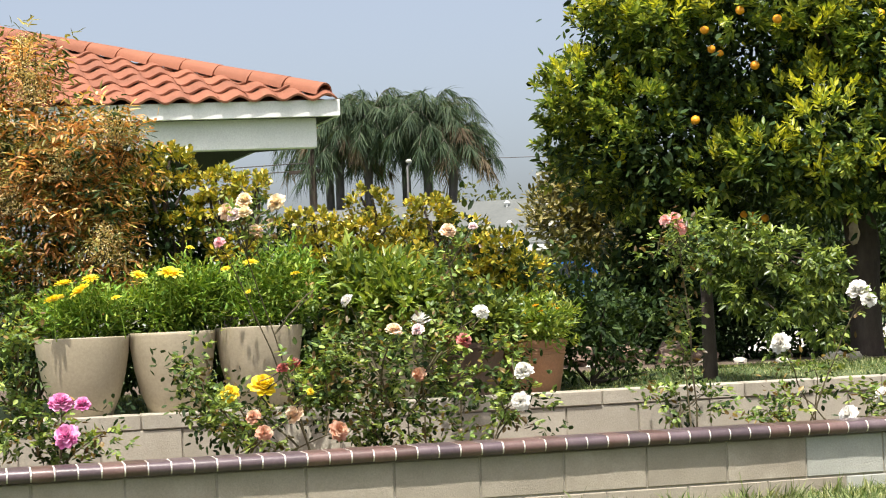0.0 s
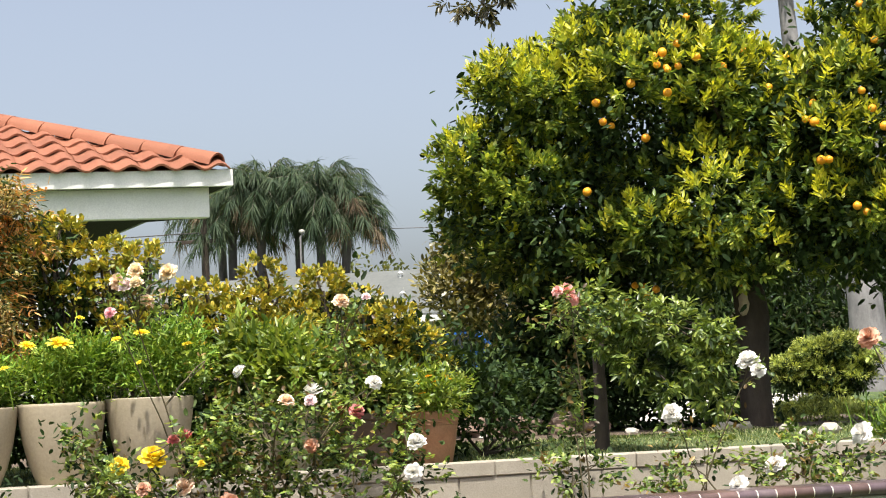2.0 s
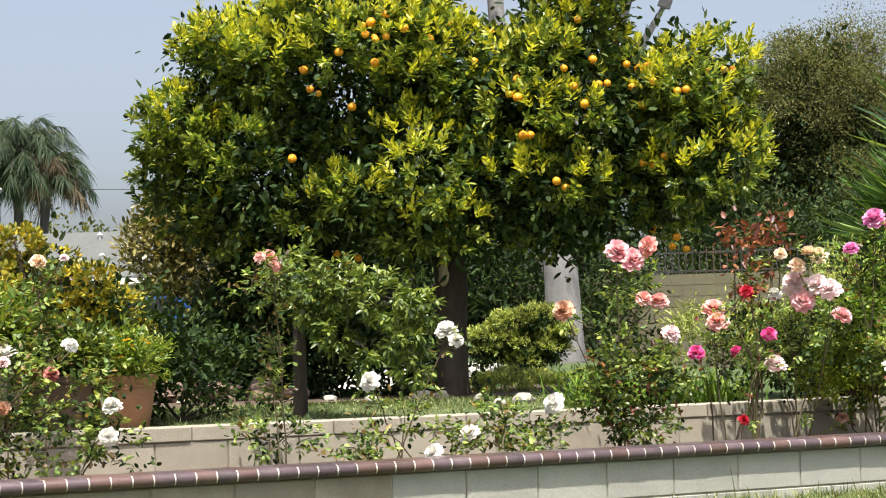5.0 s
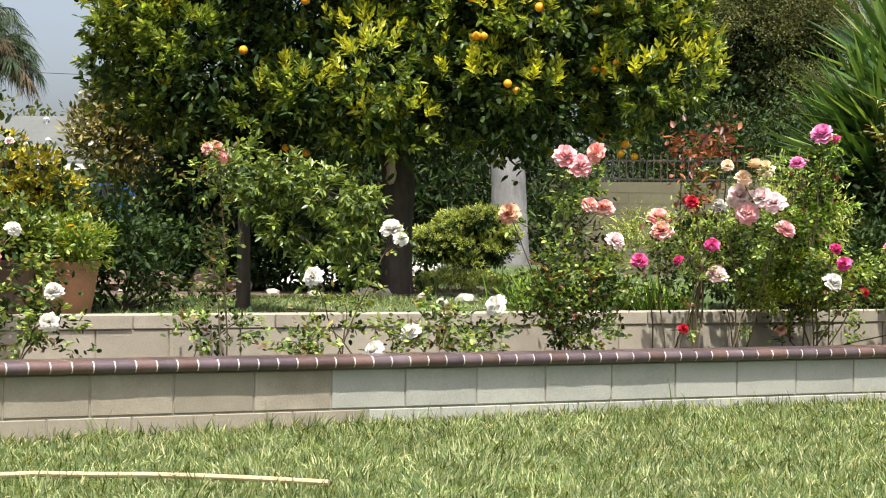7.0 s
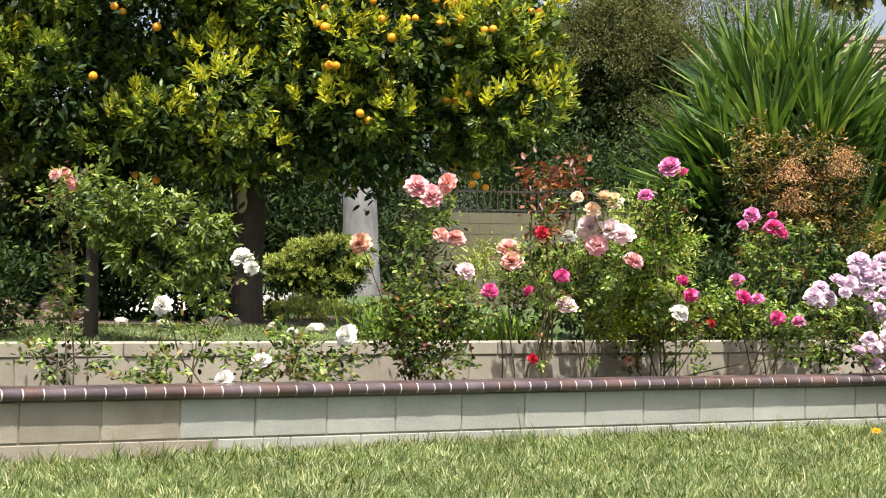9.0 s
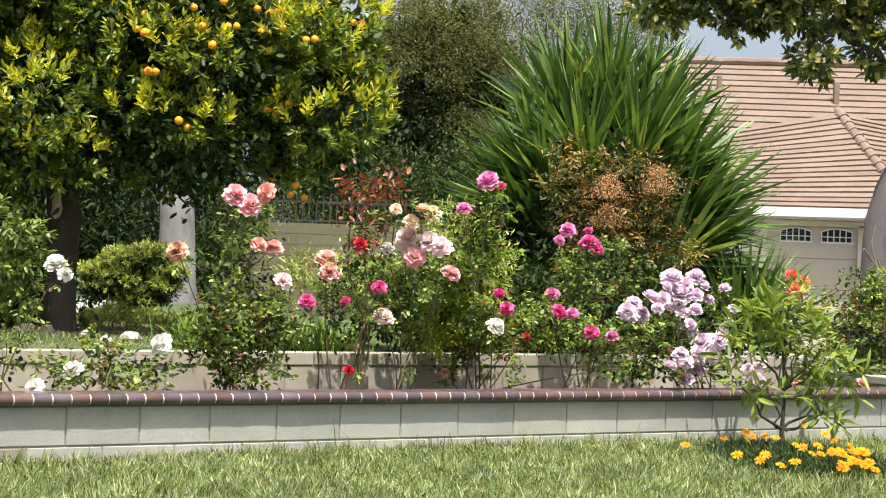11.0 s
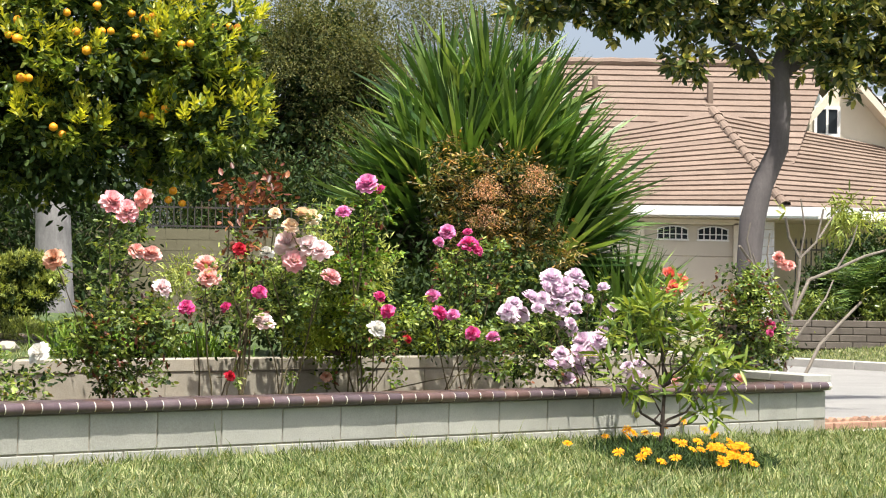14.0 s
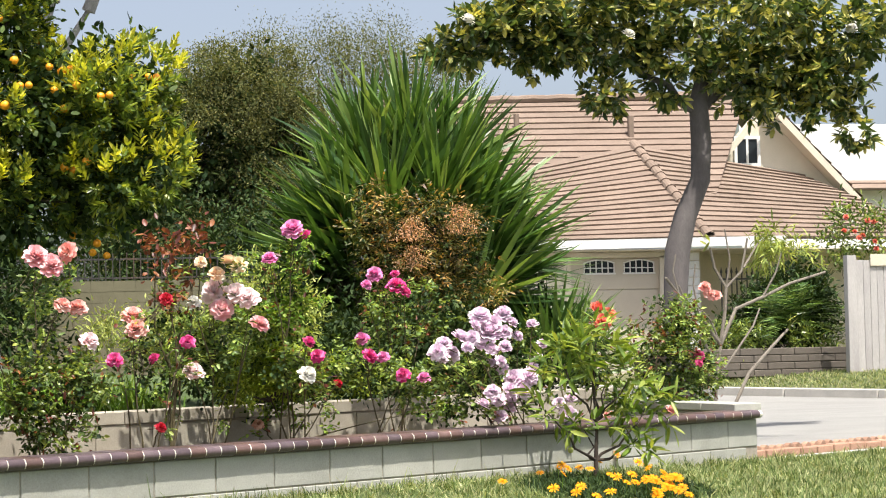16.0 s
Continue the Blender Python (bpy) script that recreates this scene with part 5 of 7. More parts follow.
def petal_mesh(name, rings, material, cup=0.5):
    """A flower of unit width that faces up: rings of (count, reach, height, lean, petal width)."""
    vs, ts = [], []
    for count, reach, rise, lean, wide in rings:
        off = random.uniform(0, 6)
        for j in range(count):
            a = off + 2 * math.pi * j / count + random.uniform(-0.15, 0.15)
            r1 = reach * random.uniform(0.9, 1.1)
            k = len(vs)
            for u in range(4):
                q = u / 3
                rad = r1 * (0.15 + 0.85 * q ** (1.0 + lean))
                z = rise * (q ** (0.7 + 0.5 * cup)) - 0.10 * max(0, q - 0.66) * lean * 3 + random.uniform(-0.01, 0.01)
                w = wide * (0.35 + 1.1 * q - 0.75 * q * q * (0.9 if u < 3 else 1.05))
                for v in (-1, 0, 1):
                    b = a + v * w * 0.5 / max(rad, 0.09)
                    rr = rad * (1 - 0.06 * abs(v)) + (0.03 if v == 0 and u == 3 else 0)
                    vs.append((rr * math.cos(b), rr * math.sin(b), z + 0.05 * abs(v) * cup + random.uniform(-0.012, 0.012)))
            for u in range(3):
                for v in range(2):
                    i = k + u * 3 + v
                    ts += [(i, i + 1, i + 4), (i, i + 4, i + 3)]
    me = raw_mesh(name, np.array(vs), np.array(ts), material)
    me.shade_smooth()
    return me


def rose_me(material):
    return petal_mesh("bloom", [(3, 0.07, 0.46, 0.0, 0.20), (5, 0.15, 0.49, 0.1, 0.28), (5, 0.23, 0.47, 0.15, 0.36), (6, 0.31, 0.42, 0.25, 0.42), (6, 0.39, 0.33, 0.35, 0.48), (8, 0.45, 0.20, 0.5, 0.44), (9, 0.49, 0.07, 0.55, 0.42)], material)


BLOOMS = {k: [rose_me(m) for _ in range(2)] for k, m in PETALS.items()}


def facing(x, y, z, size, spread=0.45):
    d = Vector((random.gauss(0, spread), -0.70 + random.gauss(0, spread * 0.6), 0.85 + random.gauss(0, spread * 0.6))).normalized()
    q = d.to_track_quat("Z", "Y")
    return Matrix.LocRotScale((x, y, z), q, (size * random.uniform(0.92, 1.1), size * random.uniform(0.92, 1.1), size * random.uniform(0.85, 1.1))) @ pose(0, 0, 0, 0, 0, random.uniform(0, 360))


def rose_bush(label, foot, blooms, lumps, tufts, material):
    t = thing("rose_bush", label, "rose", foot)
    root = Vector(foot)
    tufts = int(tufts * (0.6 if foot[0] < -2.4 else 0.65 if foot[0] < -0.5 else 0.72))
    ends = [(Vector(b[:3]), 0.0045) for b in blooms] + [(Vector(c) + Vector((random.uniform(-0.5, 0.5) * r[0], 0, r[2] * 0.5)), 0.005) for c, r in lumps]
    along = []
    forks = []
    for i, (p, r) in enumerate(ends):
        near = sorted((f for f in forks if (f - p).length < 0.45 and f.z < p.z - 0.03 and (f - p).xy.length < 0.7 * (p.z - f.z) + 0.12), key=lambda f: (f - p).length)
        start = near[0] if near else root + Vector((random.uniform(-0.10, 0.10), random.uniform(-0.06, 0.06), -0.03))
        bow = min(1.0, (p - start).length / 0.4)
        mid = start.lerp(p, 0.5) + Vector((random.uniform(-0.05, 0.05), random.uniform(-0.04, 0.04), 0.05)) * bow
        n = 7
        path = []
        for j in range(n):
            s = j / (n - 1)
            path.append((1 - s) ** 2 * start + 2 * s * (1 - s) * mid + s * s * p + Vector((random.uniform(-0.008, 0.008), random.uniform(-0.008, 0.008), 0)) * (0 < j < n - 1))
        part("cane", Geo().tube(path, [r * (1.15 - 0.65 * j / (n - 1)) for j in range(n)], 6).mesh("cane", TWIG), t)
        forks += [path[3], path[5]]
        along += path[2:]
    pts, out = crown_points(lumps, tufts, 0.15, 1.0) if lumps else (np.zeros((0, 3)), np.zeros((0, 3)))
    for p, r in ends:
        part("twig", Geo().tube(bough(p, p.lerp(root, 0.15) + Vector((random.uniform(-0.1, 0.1), random.uniform(-0.05, 0.05), 0.02)), 0, 0.02, 4), [0.002, 0.0025, 0.003, 0.002], 5).mesh("twig", TWIG), t)
    if len(along):
        extra = np.array([along[i] for i in RNG.integers(0, len(along), max(6, tufts // 5))])
        pts = np.concatenate([pts, extra + RNG.normal(0, 0.02, extra.shape)])
        out = np.concatenate([out, unit(RNG.normal(size=extra.shape) + np.array([0, 0, 0.3]))])
    b, w = sprigs(pts, out, 5, 0.052)
    part("foliage", leaf_mesh("foliage", b, w, RNG.uniform(0.024, 0.042, len(b)), RNG.uniform(0.015, 0.026, len(b)), material, fold=0.22, belly=0.42), t)
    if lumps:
        # darker leaves within the bush, shade given by colour for depth
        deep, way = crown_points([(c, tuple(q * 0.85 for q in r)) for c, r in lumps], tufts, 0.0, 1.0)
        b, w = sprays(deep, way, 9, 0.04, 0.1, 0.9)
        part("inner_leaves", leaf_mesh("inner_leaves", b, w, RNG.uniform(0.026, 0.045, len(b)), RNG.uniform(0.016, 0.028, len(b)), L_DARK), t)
    # a few yellowing or bronze leaves
    k = max(4, int(len(pts) * (0.75 if foot[0] < -0.5 else 0.4)))
    i = RNG.integers(0, len(pts), k)
    b, w = sprays(pts[i], out[i], 5, 0.04, 0.5, 0.7)
    part("new_growth", leaf_mesh("new_growth", b, w, RNG.uniform(0.025, 0.05, len(b)), RNG.uniform(0.014, 0.026, len(b)), L_RUSTY if foot[0] < -0.5 else L_BROWN if random.random() < 0.5 else L_PEACH), t)
    for x, y, z, size, kind in blooms:
        me = BLOOMS[kind][random.randrange(2)]
        m = facing(x, y, z, size * 0.98)
        ob = piece("bloom", me, t, m)
        ob["label"] = kind + " rose bloom"
        d = (m.to_3x3() @ Vector((0, 0, 1))).normalized()
        sp = np.repeat(np.array([Vector((x, y, z)) - d * size * 0.05]), 6, 0)
        part("sepal", leaf_mesh("sepal", sp, RNG.normal(0, 0.6, (6, 3)) - np.array(d) * 0.5, 0.03, 0.012, L_ROSE), t)
    return t


def bronze_shoots(foot, lumps):
    t = thing("rose_bush", "upright rose canes with bronze red new leaves", "rose", foot)
    for c, r in lumps:
        part("cane", Geo().tube(bough(foot, c, 0, 0.05, 6), [0.007, 0.006, 0.006, 0.005, 0.004, 0.003], 6).mesh("cane", TWIG), t)
    pts, out = crown_points(lumps, 42, 0.2, 1.0)
    b, w = sprays(pts, out, 7, 0.03, -0.1, 0.8)
    part("foliage", leaf_mesh("foliage", b, w, RNG.uniform(0.03, 0.065, len(b)), RNG.uniform(0.018, 0.034, len(b)), L_BROWN), t, "bronze red leaves")


# ---- pots on the upper bed ----


def planter_pot(x, y, z, r, h):
    t = thing("planter_pot", "large smooth beige planter pot full of yellow marigolds", "pot", (x, y, z), "beige pots in a row")
    prof = [(0.001, 0.0), (r * 0.52, 0.0), (r * 0.60, h * 0.06), (r * 0.76, h * 0.28), (r * 0.89, h * 0.55), (r * 0.97, h * 0.82), (r * 1.0, h * 0.97), (r * 1.0, h), (r * 0.985, h + 0.004), (r * 0.95, h), (r * 0.93, h * 0.85), (0.001, h * 0.84)]
    part("pot_body", Geo().lathe(prof, (x, y, z), 48).mesh("pot_body", POT), t)
    part("soil", Geo().lathe([(0.001, h * 0.90), (r * 0.93, h * 0.88)], (x, y, z), 32).mesh("soil", SOIL), t)
    return t


marigold_me = [petal_mesh("flower", [(9, 0.5, 0.12, 0.6, 0.24), (8, 0.42, 0.2, 0.4, 0.24), (8, 0.3, 0.26, 0.3, 0.2), (6, 0.16, 0.28, 0.1, 0.16)], P_YELLOW) for _ in range(2)]
daisy_me = petal_mesh("flower", [(12, 0.5, 0.06, 0.4, 0.17), (8, 0.14, 0.12, 0.1, 0.1)], P_GOLD)
POTS = [(-4.77, 8.63, 0.49, 0.238, 0.41), (-4.385, 8.87, 0.49, 0.222, 0.42), (-4.005, 9.10, 0.49, 0.226, 0.43)]
for p in POTS:
    planter_pot(*p)
for x, y, r in ((-3.62, 9.56, 0.19), (-3.40, 9.68, 0.16)):
    t = thing("planter_pot", "beige planter pot half hidden by rose canes", "pot", (x, y, 0.46))
    part("pot_body", Geo().lathe([(0.001, 0), (r * 0.6, 0), (r * 0.8, 0.15), (r * 0.96, 0.3), (r, 0.35), (r * 0.96, 0.36), (r * 0.9, 0.31), (0.001, 0.31)], (x, y, 0.46), 40).mesh("pot_body", POT), t)


def feathery(name, label, lumps, tufts, flowers, mesh_list, material=L_FEATHER, leaf=0.045, width=0.012, category="flowers"):
    c0 = lumps[0][0]
    t = thing(name, label, category, (c0[0], c0[1], c0[2] - lumps[0][1][2]))
    pts, out = crown_points(lumps, tufts, 0.2, 1.08)
    b, w = sprays(pts, out, 24, 0.03, 0.9, 0.7)
    part("foliage", leaf_mesh("foliage", b, w, RNG.uniform(0.6, 1.3, len(b)) * leaf, RNG.uniform(0.7, 1.3, len(b)) * width, material), t)
    for i in RNG.choice(len(pts), 5, replace=False):
        part("stem", Geo().tube(bough((c0[0], c0[1], c0[2] - lumps[0][1][2]), Vector(pts[i]), 0, 0.02, 4), [0.006, 0.005, 0.004, 0.003], 6).mesh("stem", L_FEATHER), t)
    for x, y, z, s in flowers:
        d = Vector((random.gauss(0, 0.2), -0.25 + random.gauss(0, 0.15), 1)).normalized()
        piece("flower", random.choice(mesh_list), t, Matrix.LocRotScale((x, y, z), d.to_track_quat("Z", "Y"), (s * 1.2, s * 1.2, s * 1.1)))
        part("stalk", Geo().tube(bough((x + random.uniform(-0.03, 0.03), y + 0.05, z - 0.2), (x, y, z), 0, 0.01, 4), [0.003] * 4, 5).mesh("stalk", L_FEATHER), t)
    return t


feathery("marigolds", "feathery green marigolds with yellow flowers in a beige pot", [((-4.78, 8.67, 1.00), (0.23, 0.15, 0.13))], 120, [(-4.78, 8.48, 1.17, 0.086), (-4.64, 8.50, 1.19, 0.074), (-4.65, 8.42, 1.13, 0.102), (-4.74, 8.32, 1.09, 0.090), (-4.48, 8.46, 1.09, 0.045)], marigold_me)
feathery("marigolds", "feathery green marigolds with yellow flowers in a beige pot", [((-4.39, 8.91, 1.04), (0.22, 0.15, 0.15)), ((-4.26, 8.94, 1.12), (0.12, 0.12, 0.12))], 150, [(-4.45, 8.65, 1.20, 0.075), (-4.29, 8.68, 1.20, 0.114), (-4.20, 8.73, 1.33, 0.04)], marigold_me)
feathery("marigolds", "tall feathery green marigolds with few yellow flowers", [((-4.01, 9.14, 1.06), (0.24, 0.16, 0.18)), ((-3.86, 9.17, 1.12), (0.14, 0.15, 0.18))], 170, [(-3.92, 8.84, 1.24, 0.069), (-4.09, 8.91, 1.22, 0.046), (-3.76, 9.04, 1.18, 0.052), (-3.98, 8.94, 1.10, 0.03)], marigold_me)
feathery("leafy_plant", "light green leafy plant in a beige pot", [((-3.48, 9.55, 1.02), (0.27, 0.22, 0.18)), ((-3.60, 9.5, 1.16), (0.10, 0.1, 0.13)), ((-3.35, 9.55, 1.0), (0.18, 0.2, 0.14))], 150, [], marigold_me, L_PEACH, 0.08, 0.022, "plant")
feathery("leafy_plant", "low green plant filling the brown ribbed pot", [((-3.03, 9.72, 0.92), (0.18, 0.17, 0.11))], 90, [], marigold_me, L_BROAD, 0.05, 0.025, "plant")
feathery("daisies", "small yellow and orange daisies in the terracotta pot", [((-2.77, 9.98, 0.87), (0.19, 0.17, 0.11))], 90, [(-2.87, 9.90, 0.96, 0.037), (-2.80, 9.87, 0.93, 0.042), (-2.73, 9.85, 0.97, 0.042), (-2.68, 9.81, 0.94, 0.036), (-2.68, 9.98, 0.97, 0.049), (-2.64, 9.94, 0.95, 0.036), (-2.75, 9.80, 0.88, 0.036), (-2.83, 9.82, 0.87, 0.03), (-2.9, 9.84, 0.9, 0.035)], [daisy_me], L_PEACH, 0.04, 0.016)
t = thing("planter_pot", "dark brown ribbed pot behind the roses", "pot", (-3.05, 9.74, 0.46))
part("pot_body", Geo().lathe([(0.001, 0), (0.11, 0)] + [(0.11 + 0.055 * i / 14 + 0.006 * (i % 2), 0.02 + 0.27 * i / 14) for i in range(15)] + [(0.185, 0.30), (0.185, 0.33), (0.165, 0.33), (0.15, 0.28), (0.001, 0.28)], (-3.05, 9.74, 0.46), 40).mesh("pot_body", DARK_POT), t)
t = thing("terracotta_pot", "terracotta pot with ringed rim and daisies", "pot", (-2.80, 10.03, 0.46))
part("pot_body", Geo().lathe([(0.001, 0), (0.12, 0), (0.135, 0.04), (0.155, 0.14), (0.168, 0.23), (0.170, 0.245), (0.176, 0.25), (0.172, 0.262), (0.178, 0.27), (0.174, 0.282), (0.180, 0.29), (0.188, 0.305), (0.190, 0.32), (0.180, 0.325), (0.165, 0.30), (0.001, 0.29)], (-2.80, 10.03, 0.46), 44).mesh("pot_body", TERRA), t)

# ---- jade plants behind the pots ----


def jade(label, foot, lumps, n):
    t = thing("jade_plant", label, "succulent", foot)
    root = Vector(foot)
    tips = []
    for c, r in lumps:
        path = bough(root + Vector((random.uniform(-0.08, 0.08), random.uniform(-0.05, 0.05), 0)), Vector(c) - Vector((0, 0, r[2] * 0.6)), 0, 0.06, 6)
        part("branch", Geo().tube(path, [0.03, 0.026, 0.022, 0.018, 0.014, 0.010], 8).mesh("branch", BARK), t)
        for _ in range(5):
            d = Vector(c) + Vector([random.uniform(-0.8, 0.8) * q for q in r])
            part("branchlet", Geo().tube(bough(path[-2], d, 0, 0.03, 4), [0.011, 0.009, 0.008, 0.006], 6).mesh("branchlet", BARK), t)
    pts, out = crown_points(lumps, int(n * 1.9), 0.5, 1.05)
    b, w = shoots(pts, out, 10, 0.038, 0.6, 1.0)
    part("foliage", leaf_mesh("foliage", b, w, RNG.uniform(0.026, 0.042, len(b)), RNG.uniform(0.017, 0.025, len(b)), L_JADE, fold=0.08, droop=-0.08, belly=0.6), t, "thick yellow-green leaves")


jade("tall jade plant with yellow-green fleshy leaves", (-4.66, 9.5, 0.46), [((-4.69, 9.5, 1.81), (0.17, 0.14, 0.11)), ((-4.85, 9.5, 1.62), (0.11, 0.14, 0.14)), ((-4.59, 9.5, 1.49), (0.11, 0.12, 0.07)), ((-4.75, 9.5, 1.22), (0.2, 0.15, 0.12))], 150)
jade("jade plant with gnarled branches and fleshy leaves", (-4.35, 9.65, 0.46), [((-4.42, 9.6, 1.72), (0.14, 0.12, 0.06)), ((-4.23, 9.6, 1.68), (0.09, 0.12, 0.06)), ((-4.46, 9.6, 1.58), (0.15, 0.14, 0.06)), ((-4.33, 9.6, 1.34), (0.16, 0.14, 0.07))], 120)
jade("jade plant with golden fleshy leaves", (-3.95, 9.95, 0.46), [((-4.05, 9.9, 1.47), (0.17, 0.14, 0.07)), ((-3.92, 9.9, 1.35), (0.19, 0.16, 0.08)), ((-4.02, 9.9, 1.14), (0.22, 0.18, 0.10))], 125)
jade("wide jade plant with golden fleshy leaves", (-3.65, 10.1, 0.46), [((-3.70, 10.0, 1.57), (0.11, 0.12, 0.08)), ((-3.72, 10.0, 1.42), (0.17, 0.15, 0.07)), ((-3.59, 10.0, 1.25), (0.22, 0.18, 0.09)), ((-3.75, 10.0, 1.12), (0.2, 0.18, 0.09))], 165)
jade("jade plant with green and golden leaves", (-3.3, 10.35, 0.46), [((-3.45, 10.3, 1.53), (0.13, 0.12, 0.08)), ((-3.53, 10.3, 1.36), (0.16, 0.15, 0.09)), ((-3.22, 10.3, 1.41), (0.10, 0.10, 0.06)), ((-3.09, 10.3, 1.29), (0.19, 0.15, 0.09)), ((-3.23, 10.3, 1.13), (0.25, 0.18, 0.10))], 190)
jade("low jade plant beside the terracotta pot", (-2.98, 10.5, 0.46), [((-2.96, 10.5, 1.17), (0.14, 0.15, 0.10)), ((-3.08, 10.46, 1.02), (0.22, 0.2, 0.10)), ((-2.88, 10.55, 0.95), (0.16, 0.16, 0.12))], 110)
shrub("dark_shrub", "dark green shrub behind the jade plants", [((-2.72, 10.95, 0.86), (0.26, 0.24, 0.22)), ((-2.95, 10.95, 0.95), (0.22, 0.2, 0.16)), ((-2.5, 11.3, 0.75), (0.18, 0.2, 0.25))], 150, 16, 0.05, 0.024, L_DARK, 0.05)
# added dark leaf mass, gives the gaps behind the jades a shaded depth
shrub("dark_shrub", "dark foliage added to fill the gaps behind the pots", [((-4.6, 9.95, 1.0), (0.75, 0.2, 0.50)), ((-3.6, 10.45, 0.95), (0.75, 0.2, 0.42)), ((-4.95, 9.6, 1.2), (0.4, 0.2, 0.6)), ((-3.05, 10.7, 0.85), (0.35, 0.2, 0.35))], 620, 18, 0.06, 0.03, L_DARK, 0.06)

shrub("golden_juniper", "soft yellow-green conifer behind the roses", [((0.36, 12.10, 1.00), (0.27, 0.15, 0.09)), ((1.26, 12.20, 1.21), (0.24, 0.15, 0.22)), ((1.05, 12.20, 1.06), (0.18, 0.15, 0.14)), ((1.46, 12.30, 1.10), (0.13, 0.15, 0.15)), ((0.69, 12.20, 0.94), (0.22, 0.15, 0.11))], 430, 18, 0.040, 0.011, L_JUNIPER, 0.035, lo=0.3, lift=0.3)
shrub("lime_shrub", "low bright lime-green shrub behind the roses", [((1.20, 11.55, 0.73), (0.21, 0.10, 0.12)), ((1.38, 11.60, 0.68), (0.14, 0.10, 0.09)), ((1.03, 11.50, 0.64), (0.14, 0.10, 0.09)), ((1.75, 12.00, 0.68), (0.21, 0.10, 0.09))], 260, 18, 0.032, 0.012, L_LIME, 0.03, lo=0.3)
# dark backdrop added behind the roses, standing in for shade
shrub("dark_shrub", "dark shrubs added for shade between the roses and the yucca", [((1.1, 13.0, 0.78), (0.5, 0.25, 0.26)), ((1.9, 13.1, 0.74), (0.5, 0.25, 0.30)), ((2.6, 13.3, 0.80), (0.45, 0.25, 0.30))], 480, 18, 0.05, 0.025, L_DARK, 0.06, lo=0.2)



def strap_clump(x, y, n):
    t = thing("daylily_clump", "clump of arching green strap leaves behind the wall", "plant", (x, y, 0.48))
    base = np.stack([x + RNG.normal(0, 0.07, n), y + RNG.normal(0, 0.05, n), np.full(n, 0.46)], 1)
    way = np.stack([RNG.normal(0, 0.4, n), RNG.normal(0, 0.4, n), np.ones(n)], 1)
    part("foliage", blade_mesh("foliage", base, way, RNG.uniform(0.25, 0.45, n), RNG.uniform(0.010, 0.018, n), L_FEATHER, bend=RNG.uniform(0.1, 0.5, n), segs=4), t)


for k in range(7):
    strap_clump(-0.44 + 0.160 * k, 12.25 + 0.08 * (k % 2) + 0.04 * k, 70)

# ---- oranges on the tree ----
FRUIT = [(-1.66, 3.10), (-1.76, 3.05), (-1.54, 3.00), (-1.66, 2.95), (-1.73, 2.93), (-1.37, 2.92), (-1.23, 3.01), (-1.74, 2.78), (-1.98, 2.86), (-2.22, 2.75), (-2.18, 2.62), (-1.90, 2.49), (-2.31, 2.16),
         (-1.39, 2.83), (-0.49, 2.69), (-0.39, 3.01), (-0.14, 2.87), (-0.80, 2.63), (-0.80, 2.51), (-0.43, 2.57), (-0.36, 2.45), (-0.21, 2.58), (-0.05, 2.55)]
FRUIT += [(0.01, 2.43), (0.09, 2.58), (0.42, 2.64), (0.55, 2.64), (0.30, 2.52), (-0.30, 2.74), (-0.72, 2.26), (-0.77, 2.26), (0.15, 2.09), (0.0, 2.67), (-0.08, 2.70), (-2.02, 1.52), (-1.94, 1.45), (-2.08, 1.41),
          (-1.31, 1.48), (-0.56, 1.95), (0.06, 1.61), (0.21, 1.56), (0.27, 1.48), (0.18, 1.50), (-0.24, 1.49), (0.01, 2.05), (-1.44, 3.07), (-0.96, 2.94), (-1.08, 2.76), (-1.80, 2.97), (-1.59, 3.27), (-0.47, 3.25)]


def hang(x, z):
    """Where the sight line from the lens through x and z meets the crown."""
    eye = Vector((0, 0, EYE))
    d = Vector((x, 12.5, z)) - eye
    near = []
    for c, r in crown_lumps:
        o = [(eye[i] - c[i]) / r[i] for i in range(3)]
        v = [d[i] / r[i] for i in range(3)]
        a, b, q = sum(i * i for i in v), sum(i * j for i, j in zip(o, v)), sum(i * i for i in o) - 1
        if b * b > a * q:
            near.append((-b - math.sqrt(b * b - a * q)) / a)
    return eye + d * (min(near) - 0.002 if near else 1.03)


for x, z in FRUIT:
    p = hang(x, z)
    piece("orange", fruit_me, orange, pose(*p, 0, 0, random.uniform(0, 360)) @ Matrix.Scale(random.uniform(0.9, 1.2), 4))
    if random.random() < 0.3:
        piece("orange", fruit_me, orange, pose(*(p + Vector((random.choice((-0.055, 0.055)), random.uniform(0.0, 0.04), random.uniform(-0.05, 0.04)))), 0, 0, random.uniform(0, 360)) @ Matrix.Scale(random.uniform(0.8, 1.05), 4))

# ---- stones along the upper lawn ----
for x, y, r in ((-3.01, 13.0, 0.07), (-2.9, 13.5, 0.10), (-3.1, 12.6, 0.06), (-2.66, 12.9, 0.06), (-2.11, 12.6, 0.06), (-1.78, 12.3, 0.07), (-1.09, 12.5, 0.07), (-0.81, 12.4, 0.09), (-0.56, 12.3, 0.07), (-0.40, 12.3, 0.07), (-1.5, 12.7, 0.09), (-1.38, 12.7, 0.07), (-2.4, 12.9, 0.05), (-0.95, 12.2, 0.06)):
    r *= 0.8
    st = thing("garden_stone", "rounded whitish stone edging the lawn", "stone", (x, y, height(*sd(x, y))), "stones along the lawn")
    part("stone", Geo().blob((x, y, height(*sd(x, y)) + r * 0.35), (r, r * 0.8, r * 0.62), 0.22, x * 9, 2).mesh("stone", STONE), st)
